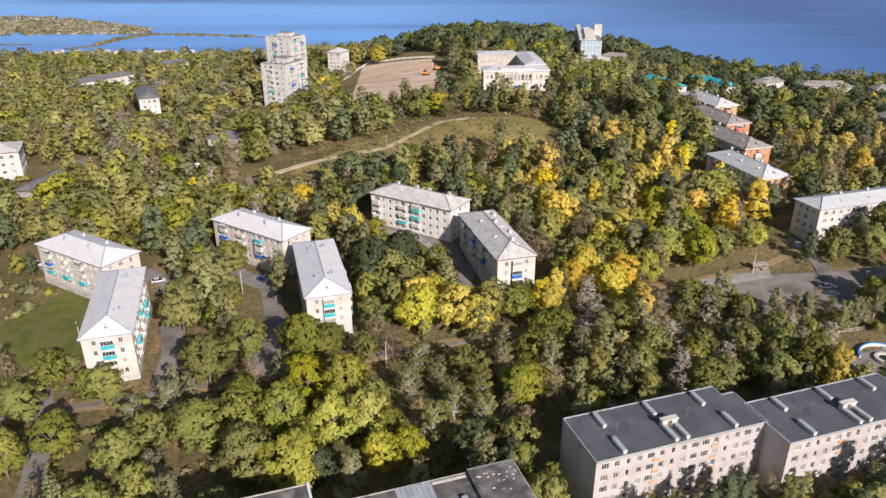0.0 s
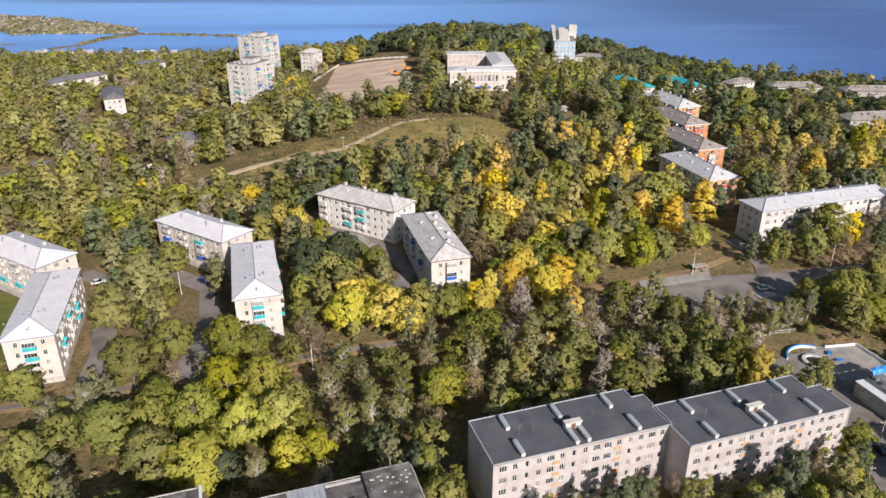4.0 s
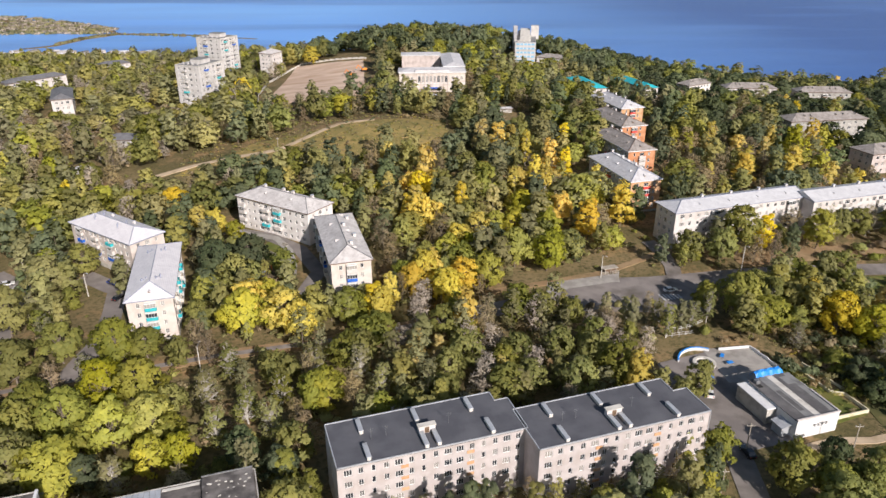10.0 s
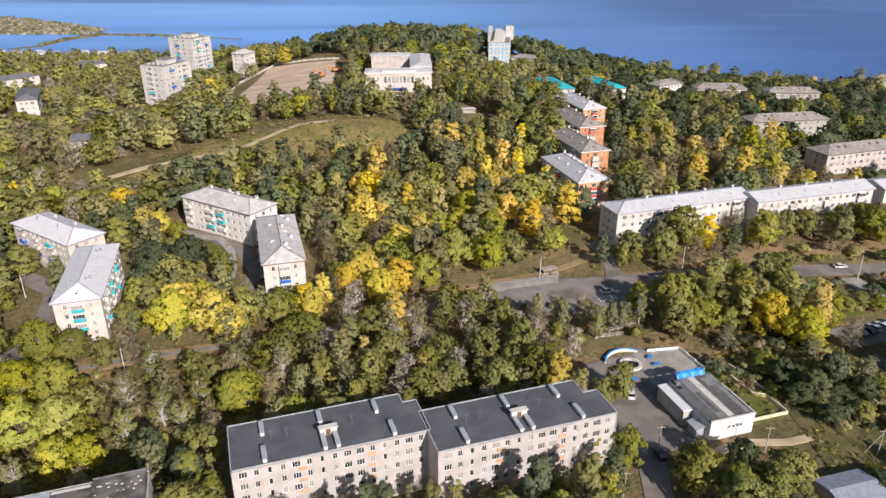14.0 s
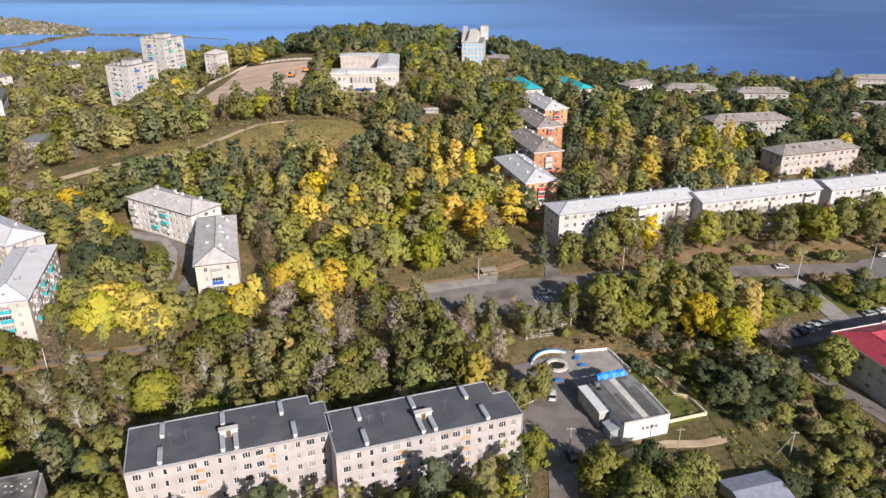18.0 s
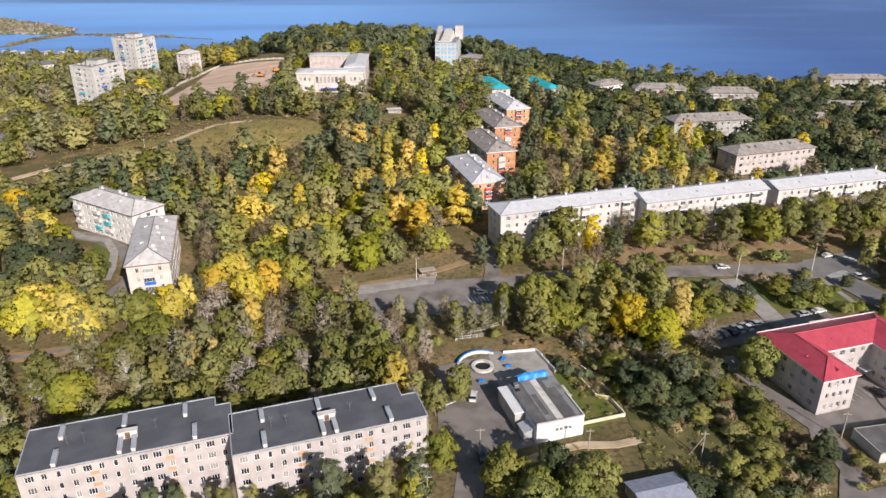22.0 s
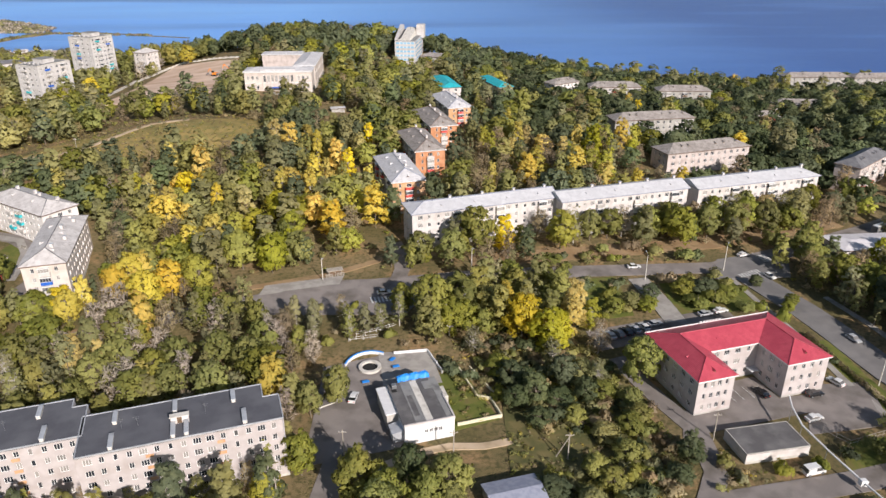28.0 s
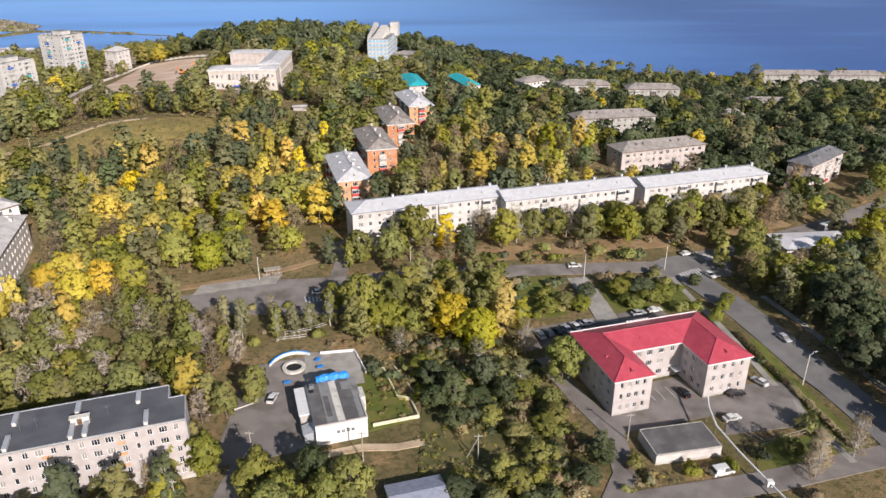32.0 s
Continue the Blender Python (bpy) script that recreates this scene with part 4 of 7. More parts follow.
# ---- the school on the hill: front wing, side wing and raised hall round a court
sch, r, H, rise = block("school", (31.2, 417.6), 1.5, 39.8, 15, 19.5, 31.6, 2, "plaster_pale", "roof_pale", "cream two-storey school with tall pilastered windows and pale roofs", front="NNN", rise=1.5, eave_mat="trim_white", seed=3)
for k in range(3):
    for x in (2.2 + 2.6 * k, 31.2 + 2.6 * k):
        for z in (2.2, 7.4):
            fm, pm = window_mesh(1.5, 2.0, 3, True)
            part("window", fm, None, sch, at=pose(x, -0.085, z))
for k in range(8):
    fm, pm = window_mesh(1.5, 3.8, 3, True)
    part("window", fm, None, sch, at=pose(11.6 + 2.25 * k, -0.085, 6.0), label="tall hall window")
for k in range(9):
    part("pilaster", Shape().bevel_box(10.2 + 2.25 * k, -0.42, 0.7, 10.75 + 2.25 * k, -0.09, H - 0.8, 0.05), M["plaster_pale"], sch)
part("cornice", Shape().box(-0.3, -0.5, H - 0.78, 38.9, -0.006, H - 0.42), M["trim_white"], sch)
part("string_course", Shape().box(-0.1, -0.2, 5.3, 38.7, -0.095, 5.6), M["trim_white"], sch)
part("gable_block", Shape().bevel_box(9.4, -0.4, H + 0.004, 29.4, 3.2, H + 1.2, 0.1), M["roof_pale"], sch)
part("entrance_canopy", Shape().bevel_box(14, -3, 2.9, 24, -0.5, 3.2, 0.05), M["blue"], sch)
wing, r2, H2, rs2 = block("school_wing", (57.6, 432.9), 1.5, 13.4, 50, 19.5, 32.2, 2, "plaster_pale", "roof_pale", "cream side wing of a school with a pale roof", group="school", left="WWWWWWWW", right="WWWWWWWWWW", rise=1.6, eave_mat="trim_white", seed=4)
hall, r3, H3, rs3 = block("school_hall", (31.2, 470.0), 1.5, 26.0, 14, 19.5, 33.0, 1, "plaster_pink", "roof_pale", "pinkish raised hall of a school with a pale roof", group="school", rise=1.0, eave_mat="trim_white", seed=5)

# ---- hotel by the shore
hot, H = flat_block("hotel", (114.4, 547.0), -8.0, [(0, 0), (15.4, 0), (15.4, 42), (0, 42)], 42, 11.7, 30.4, 6, "panel_white", "white six-storey hotel with pale blue window bands", ["", "", "", ""], roof="bitumen_grey", seed=8)
for k in range(1, 6):
    z = 0.7 + 2.98 * k + 0.9
    for name, box in (("blue_band", (0.9, -0.09, 14.6, -0.004)), ("blue_band", (15.404, 1.0, 15.49, 36.0))):
        part(name, Shape().box(box[0], box[1], z, box[2], box[3], z + 1.35), M["band_blue"], hot, "pale blue glazed band")
    for q in range(1, 5):
        part("mullion", Shape().box(0.9 + 2.74 * q - 0.25, -0.14, z - 0.02, 0.9 + 2.74 * q + 0.25, -0.094, z + 1.37), M["trim_white"], hot)
    for q in range(1, 9):
        part("mullion", Shape().box(15.494, 1.0 + 3.9 * q - 0.3, z - 0.02, 15.54, 1.0 + 3.9 * q + 0.3, z + 1.37), M["trim_white"], hot)
core = part("stair_tower", Shape().bevel_box(11.6, 33, H - 2, 17.6, 41, H + 8.0, 0.1), M["panel_white"], hot)
part("roof_fin", Shape().hull([(-1.2, 6, H - 8), (0.9, 6, H - 8), (0.9, 41, H - 8), (-3.2, 41, H - 8), (-1.0, 6, H + 0.8), (0.9, 6, H + 0.8), (0.9, 41, H + 7.2), (-2.6, 41, H + 7.2)], [(0, 1, 5, 4), (1, 2, 6, 5), (2, 3, 7, 6), (3, 0, 4, 7), (4, 5, 6, 7), (3, 2, 1, 0)]), M["panel_white"], hot, "sloping white side wall")
part("roof_house", Shape().hull([(1.2, 3, H), (11.4, 3, H), (11.4, 40, H), (1.2, 40, H), (3.4, 6, H + 0.9), (10.6, 6, H + 0.9), (10.6, 40, H + 5.4), (3.4, 40, H + 5.4)],
                                [(0, 1, 5, 4), (1, 2, 6, 5), (2, 3, 7, 6), (3, 0, 4, 7), (4, 5, 6, 7)]), M["concrete_pale"], hot, "sloping glazed roof ridge")
for k in range(5):
    part("skylight", Shape().hull([(1.4, 8 + 6 * k, H + 0.6 + 0.72 * k), (3.2, 8 + 6 * k, H + 1.0 + 0.78 * k), (3.2, 12 + 6 * k, H + 1.5 + 0.78 * k), (1.4, 12 + 6 * k, H + 1.0 + 0.72 * k)], [(0, 1, 2, 3)]).box(1.4, 8 + 6 * k, H, 3.2, 12 + 6 * k, H + 0.55 + 0.7 * k), M["bitumen_mid"], hot)
part("mast", Shape().tube((7.5, 30, H + 3.8), (7.5, 30, H + 7.5), 0.12, 0.06, 5), M["steel"], hot)
annex, ra, Ha, rsa = block("hotel_annex", (132.5, 561.0), -30.0, 22, 12, 9.0, 17.5, 2, "plaster_white", "roof_brown", "low wing beside the hotel with a grey-brown roof", group="hotel", front="WWWW", rise=2.2, seed=9)

# ---- red-roofed office with two wings
red = thing("office_building", pose(198.0, 135.7, 0.2, 0, 0, 15.0), "cream three-storey office with a bright red metal roof round a court", "building")
RW, RD, RH = 37.0, 22.2, 10.1
plan = [(0, 0), (9.9, 0), (9.9, 10.6), (24.9, 10.6), (24.9, 0.0), (RW, 0.0), (RW, RD), (0, RD)]
w = Shape()
pats = ["KNNK", "N", "WWWN", "NWN", "NNNK", "WNWNWN", "WNWNWNWNWNW", "WWWWWW"]
sills = [1.5, 4.6, 7.7]
for i, a in enumerate(plan):
    b = plan[(i + 1) % len(plan)]
    ang, ln = frame_of(a, b)
    f = pose(a[0], a[1], 0, 0, 0, ang)
    facade(w, red, f, ln, RH, sills, columns(pats[i], ln, 1.0), seed=40 + i)
    part("plinth", Shape().hull([f @ Vector(q) for q in ((0, -0.05, -1), (ln, -0.05, -1), (ln, -0.004, -1), (0, -0.004, -1), (0, -0.05, 0.7), (ln, -0.05, 0.7), (ln, -0.004, 0.7), (0, -0.004, 0.7))],
                                [(3, 2, 1, 0), (4, 5, 6, 7), (0, 1, 5, 4), (1, 2, 6, 5), (2, 3, 7, 6), (3, 0, 4, 7)]), M["plaster_grey"], red)
part("wall", w, M["plaster_cream"], red)
o, ry = 0.5, 16.2
lx, rx = 5.0, 31.0
E = [(-o, -o, 0), (9.9 + o, -o, 0), (9.9 + o, 10.6 - o, 0), (24.9 - o, 10.6 - o, 0), (24.9 - o, -o, 0), (RW + o, -o, 0), (RW + o, RD + o, 0), (-o, RD + o, 0)]
P = [(lx, 5.0, 2.6), (lx, ry, 2.6), (rx, ry, 2.6), (rx, 5.8, 2.6)]
roof = Shape().hull(E + P, [(0, 1, 8), (1, 2, 9, 8), (2, 3, 10, 9), (3, 4, 11, 10), (4, 5, 11), (5, 6, 10, 11), (6, 7, 9, 10), (7, 0, 8, 9)])
n = len(E)
roof.hull(E + [(x, y, -0.3) for x, y, _ in E], [(i, n + i, n + (i + 1) % n, (i + 1) % n) for i in range(n)] + [tuple(range(2 * n - 1, n - 1, -1))], 1)
rr = part("roof", roof, [M["roof_red"], M["trim_white"]], red, "bright crimson seamed metal", at=pose(0, 0, RH))
caps([(E[0], P[0]), (E[1], P[0]), (P[0], P[1]), (P[1], P[2]), (P[2], P[3]), (P[3], E[4]), (P[3], E[5]), (P[2], E[6]), (P[1], E[7])], rr, M["roof_red"], 0.1)
for x, y, t in ((2.0, 8.2, -90), (4.9, 1.3, 0), (31.0, 1.6, 0), (14.0, 13.2, 0), (29.0, 8.0, -90), (28.2, 12.0, -90)):
    dormer(rr, x, y, 0.55, t, M["roof_red"], M["wood_dark"], 1.3, 0.9, 1.8)
part("snow_rail", Shape().box(-o, RD + o - 0.06, 0.0, RW + o, RD + o, 0.3), M["trim_white"], rr)
sign = part("roof_sign", Shape().box(15.6, RD + 0.2, 0.0, 15.7, RD + 0.3, 0.9).box(22.2, RD + 0.2, 0.0, 22.3, RD + 0.3, 0.9).box(15.4, RD + 0.22, 0.86, 22.5, RD + 0.28, 0.92), M["steel"], rr)
for k in range(7):
    part("sign_bar", Shape().box(15.7 + 0.95 * k, RD + 0.14, 0.35, 16.3 + 0.95 * k, RD + 0.2, 0.84), M["trim_white"], sign)
part("entrance_canopy", Shape().bevel_box(22.2, 8.2, 2.9, 24.8, 10.5, 3.1, 0.04), M["galvanised"], red)

# ---- the low store with a striped roof
st = thing("store", pose(130.0, 127.3, 0.4, 0, 0, 15.5), "white single-storey store with a striped grey roof", "building")
w = Shape()
for a, b, pat in (((0, 0), (11.6, 0), "NNNN"), ((11.6, 0), (11.6, 16.6), ""), ((11.6, 16.6), (0, 16.6), ""), ((0, 16.6), (0, 0), "")):
    ang, ln = frame_of(a, b)
    f = pose(a[0], a[1], 0, 0, 0, ang)
    cols = [(5.0 + 1.1 * k, 0.8, 1.0, 2) for k in range(4)] if pat else []
    facade(w, st, f, ln, 5.1, [2.3], cols, seed=4)
part("wall", w, M["trim_white"], st)
part("annex", Shape().bevel_box(-2.6, 6.5, -0.3, -0.004, 17.0, 4.2, 0.05), M["concrete"], st)
part("annex_roof", Shape().bevel_box(-2.9, 6.3, 4.2, 0.3, 17.2, 4.45, 0.05), M["trim_white"], st)
for k, (a, b, m) in enumerate(((-0.2, 2.8, "bitumen_mid"), (2.8, 5.2, "bitumen_grey"), (5.2, 6.9, "concrete_pale"), (6.9, 10.0, "bitumen_mid"), (10.0, 11.8, "bitumen_grey"))):
    part("roof_strip", Shape().box(a + 0.02, 0.3, 4.95, b - 0.02, 16.8, 5.14 + 0.02 * (k % 2)), M[m], st)
part("roof_patch", Shape().box(8.0, 12.4, 5.166, 10.8, 15.6, 5.19), M["bitumen_grey"], st, "pale grey roofing patch")
part("roof_patch", Shape().box(3.2, 3.0, 5.166, 4.4, 11.0, 5.18), M["bitumen_mid"], st)
# black plate on the closed roof; a missing panel's darkness is its colour
part("roof_opening", Shape().box(0.3, 13.2, 5.166, 1.5, 14.4, 5.2), M["rubber"], st, "flat black plate painted as the dark of a missing panel")
part("side_step", Shape().bevel_box(11.604, 9.2, -0.3, 13.0, 13.6, 4.3, 0.05), M["concrete_pale"], st)
part("side_step", Shape().bevel_box(11.604, 6.2, -0.3, 12.4, 9.1, 3.6, 0.05), M["concrete_pale"], st)
part("parapet", Shape().box(-0.1, -0.12, 5.1, 11.7, 0.28, 5.5), M["plaster_white"], st)
part("parapet", Shape().box(11.4, 0.3, 5.1, 11.75, 9.0, 5.45), M["plaster_white"], st)
part("roof_box", Shape().bevel_box(0.6, 14.6, 5.1, 1.7, 15.8, 6.0, 0.05), M["steel"], st)
part("porch", Shape().bevel_box(-2.4, 1.6, -0.3, -0.01, 4.6, 2.6, 0.05), M["galvanised"], st)
part("porch_roof", Shape().hull([(-2.7, 1.2, 2.6), (0.0, 1.2, 3.2), (0.0, 5.0, 3.2), (-2.7, 5.0, 2.6), (-2.7, 1.2, 2.7), (0.0, 1.2, 3.3), (0.0, 5.0, 3.3), (-2.7, 5.0, 2.7)],
                                [(3, 2, 1, 0), (4, 5, 6, 7), (0, 1, 5, 4), (1, 2, 6, 5), (2, 3, 7, 6), (3, 0, 4, 7)]), M["galvanised"], st)

# ---- grey garage, near sheds
gar, H = flat_block("garage", (203.3, 118.9), 9.0, [(0, 0), (15.2, 0), (15.2, 8.6), (0, 8.6)], 8.6, 0.4, 3.1, 1, "plaster_white", "white garage with a flat grey roof", ["", "", "", ""], roof="bitumen_mid", parapet=0.05, seed=2, edge="concrete", cat="garage")
shed = thing("shed", pose(148.0, 104.0, 0.3, 0, 0, 14), "low shed with a faded blue-grey sheet roof", "shed")
part("wall", Shape().box(0, 0, -0.5, 11, 8, 2.6), M["wood_grey"], shed)
s, hips = hip_roof(11, 8, 0.4, 1.0, 0.12, True)
part("roof", s, [M["ridge_blue"], M["wood_dark"]], shed, at=pose(0, 0, 2.6))
for p, L, right in (((-12.0, 82.9), 32.0, True), ((-47.5, 78.5), 30.0, False)):
    old, H = flat_block("apartment_block", p, 17.0, [(0, 0), (L, 0), (L, 12.5), (0, 12.5)], 12.5, 0.4, 14.9, 5, "plaster_cream", "cream block with an old patched brown-grey sheet roof", ["", "", "WNKNWNKNWNKN", ""], roof="bitumen_old", seed=12, edge="concrete", group="old-roofed blocks")
    if right:
        for k in range(11):
            part("roof_sheet", Shape().box(0.2, 0.35 + 1.1 * k, H + 0.004, 22.4, 1.38 + 1.1 * k, H + 0.05 + 0.02 * (k % 3)), M["bitumen_old"], old)
        for k in range(7):
            part("metal_sheet", Shape().bevel_box(9.0 + 0.95 * k, 3.6, H + 0.1, 9.9 + 0.95 * k, 12.3, H + 0.16, 0.02), M["galvanised"], old, "dull silver seamed sheet")
        rise_ = part("raised_roof", Shape().bevel_box(22.6, 0.4, H, 31.6, 12.4, H + 0.9, 0.1), M["bitumen_old"], old, "raised tarred roof with pale debris")
        part("edge_strip", Shape().box(22.6, 12.05, H + 0.904, 31.6, 12.4, H + 0.96), M["bitumen_grey"], rise_)
        litter_rng = random.Random(4)
        for k in range(22):
            x, y, w = litter_rng.uniform(23.2, 30.6), litter_rng.choice((9.8, 8.0, 5.6)) + litter_rng.uniform(-0.8, 0.8), litter_rng.uniform(0.15, 0.5)
            part("debris", Shape().bevel_box(x, y, H + 0.904, x + w, y + w * 0.7, H + 0.98, 0.03), M["concrete_pale"], rise_)
        part("worn_strip", Shape().bevel_box(15.8, 11.3, H + 0.1, 22.2, 12.0, H + 0.15, 0.02), M["concrete_pale"], old)
        vent_row(old, 20.0, 5.0, H, 1.4, 0.9)
    else:
        part("verge", Shape().bevel_box(29.6, -0.1, H, 30.15, 12.6, H + 0.5, 0.05), M["trim_white"], old)
        for k in range(3):
            part("roof_patch", Shape().box(20.0 + 3 * k, 8.0 - k, H + 0.004, 22.4 + 3 * k, 11.0 - k, H + 0.04), M[("bitumen_grey", "bitumen_mid", "galvanised")[k]], old)
small, r, H, rise = block("shop", (276.5, 214.5), 4.0, 27, 14, 0.6, 6.4, 1, "plaster_white", "roof_white", "low white shop with a pale roof beside the road", front="WWWWW", rise=1.0, seed=6)
for p, turn, W, D in (((146.5, 433.0), 12.0, 13, 38), ((181.0, 433.0), 17.0, 10.5, 36)):
    block("pavilion", p, turn, W, D, lz(*p) - 0.5, 18.2, 2, "plaster_white", "roof_teal", "low white building with a bright turquoise roof", group="turquoise roofs", front="WW", rise=2.2, seed=int(p[0]))
block("kiosk", (86.0, 374.5), 10.0, 8, 5, 17.0, 19.6, 1, "plaster_grey", "roof_pale", "small pale concrete hut on the slope", front="N", rise=0.5, seed=2)


# ---------------------------------------------------------------- roads, yards, bare ground
patch("sand_pitch", [(-46, 398), (12, 412), (2, 526), (-50, 546)], M["sand"], "bare sandy building pitch with track marks", "ground", 0.25)
patch("meadow", [(-60, 290), (60, 292), (56, 352), (-34, 326)], M["meadow"], "dry ochre meadow on the hillside", "ground", 0.02)
drape("trail", [(-74, 285), (-54, 300), (-40, 308), (-20, 313), (-6, 327), (5, 339), (22, 342)], 3.0, M["trail"], "worn pale earth trail across the meadow", "path", 0.2)
drape("verge", [(-110, 136), (-60, 150), (-9, 164), (24, 171), (62, 183)], 4.6, M["earth"], "bare reddish earth with fallen leaves beside the path", "ground", 0.02)
drape("path", [(-110, 136), (-60, 150), (-9, 164), (24, 171), (62, 183)], 1.7, M["asphalt_old"], "narrow worn asphalt footpath under trees", "path", 0.10)
drape("road", [(58, 181.4), (100, 196), (150, 203), (200, 207.5), (232, 210.5), (262, 222), (298, 238), (420, 300)], 7.0, M["asphalt_old"], "grey asphalt street with worn edges", "road", 0.06)
drape("road", [(237, 214), (243, 196), (247, 183), (252, 163), (257, 145), (260, 128), (264, 90), (268, 20)], 10.5, M["asphalt"], "wide grey asphalt road", "road", 0.10)
patch("road_junction", [(226, 202), (254, 204), (262, 224), (234, 216)], M["asphalt"], "asphalt road junction", "road", 0.12)
drape("lane", [(126, 200), (127.5, 208), (127, 217), (124.5, 226)], 5.0, M["asphalt_old"], "worn lane up to the long flats", "road", 0.08)
patch("pavement", [(84, 193.5), (108, 199), (109, 204.5), (85, 199)], M["paving"], "pale worn pavement at the edge of the wood", "pavement", 0.17)
patch("lawn", [(209, 179), (238, 184), (233, 203), (209, 199)], M["lawn"], "shaded grass between the street and the office", "lawn", 0.05)
patch("lawn", [(243.5, 122), (252, 122), (246.5, 166), (241, 166)], M["lawn"], "grass strip with a hedge along the road", "lawn", 0.03)
patch("lawn", [(152, 196), (196, 203), (196, 180), (152, 172)], M["lawn"], "shaded grass under trees below the street", "lawn", 0.02)
patch("car_park", [(86, 183), (129, 182), (141, 203), (88, 201)], M["asphalt_old"], "cracked asphalt car park", "road", 0.11)
patch("yard", [(108, 121), (131, 127), (124, 163), (108, 158)], M["asphalt_old"], "worn asphalt yard in front of the store", "yard", 0.09)
patch("yard", [(124, 149), (139, 151), (136, 164), (122, 164)], M["paving"], "pale paved yard behind the store", "yard", 0.13)
drape("lane", [(116, 128), (113, 105), (110, 70)], 6.0, M["asphalt_old"], "worn asphalt lane past the panel block", "road", 0.07)
drape("lane", [(126, 121), (132.6, 124.6), (140, 126.6), (147.6, 126.4), (154, 128)], 2.2, M["trail"], "earth track before the store", "path", 0.12)
drape("lane", [(-98, 150), (-90, 134), (-84, 118), (-78, 92)], 5.0, M["asphalt_old"], "worn lane among trees", "road", 0.06)
patch("court", [(193, 128), (238, 139), (245, 146), (196, 137.5)], M["asphalt_old"], "asphalt court in front of the office", "yard", 0.08)
patch("court", [(207, 136), (222, 140), (219, 151), (204, 147)], M["asphalt_old"], "asphalt court between the office wings", "yard", 0.10)
patch("car_park", [(222, 128), (243, 131), (247, 148), (231, 147)], M["asphalt_old"], "asphalt car park beside the office", "road", 0.13)
drape("lane", [(186, 98), (196, 116), (197, 130), (192, 142), (186, 160)], 5.0, M["asphalt_old"], "worn asphalt drive round the office", "road", 0.06)
drape("lane", [(150, 92), (196, 108), (225, 113), (262, 122)], 6.0, M["asphalt_old"], "worn asphalt drive beside the garage", "road", 0.05)
patch("car_park", [(182, 163), (226, 175), (224, 184), (180, 172)], M["asphalt_old"], "car park behind the office", "road", 0.09)
drape("lane", [(207, 176), (206, 186), (203, 202)], 6.5, M["paving"], "pale concrete drive from the street", "road", 0.12)
drape("pavement", [(234, 203), (236, 186), (239.5, 165), (241.5, 150), (243.5, 137), (246, 118)], 1.8, M["paving"], "paved footpath beside the road", "pavement", 0.09)
drape("pavement", [(258, 190), (264, 165), (270, 140)], 1.8, M["paving"], "paved footpath beside the road", "pavement", 0.09)
drape("path", [(60, 193), (84, 199), (104, 205), (120, 214), (131, 221)], 2.5, M["earth"], "earth footpath at the edge of the wood", "path", 0.08)
drape("bank", [(150, 212), (190, 219), (235, 228), (290, 245)], 8.5, M["earth"], "bare ochre earth bank below the long flats", "ground", 0.05)
drape("lane", [(-26, 241), (-9, 233), (4, 222), (12, 208), (8, 190)], 5.0, M["asphalt_old"], "courtyard drive between two blocks", "road", 0.07)
drape("path", [(-27, 244), (-17, 236), (-6, 231), (0, 222), (3, 212), (4, 204)], 2.6, M["paving"], "pale courtyard path round a play area", "path", 0.2)
patch("rough_grass", [(152, 97), (184, 104), (187, 158), (154, 166)], M["scrub"], "tall dry grass and weeds on waste ground", "ground", 0.1)
patch("lawn", [(224, 114.5), (249, 121), (247, 128), (227, 125)], M["lawn"], "shaded young orchard grass beside the drive", "lawn", 0.1)
patch("lawn", [(-12, 216), (4, 209), (2, 224), (-8, 230)], M["lawn"], "small courtyard lawn with flower beds", "lawn", 0.06)
drape("lane", [(-66, 213), (-52, 204), (-48, 190), (-44, 172), (-46, 154)], 6.0, M["asphalt_old"], "courtyard drive between two blocks", "road", 0.07)
drape("lane", [(-140, 222), (-112, 214)], 6.0, M["asphalt_old"], "drive beside a block of flats", "road", 0.07)
drape("lane", [(-96, 214), (-82, 205), (-79, 190), (-70, 165), (-68, 150)], 6.0, M["asphalt_old"], "courtyard drive between two blocks", "road", 0.07)
patch("lawn", [(-128, 176), (-96, 150), (-92, 190), (-116, 202)], M["lawn"], "sunlit grass beside a block of flats", "lawn", 0.04)
patch("lawn", [(141, 132), (152, 136), (144, 157), (136, 153)], M["lawn"], "overgrown grass plot inside low walls", "lawn", 0.05)


# ---------------------------------------------------------------- trees
def unit(v):
    return v / (np.linalg.norm(v, axis=-1, keepdims=True) + 1e-9)


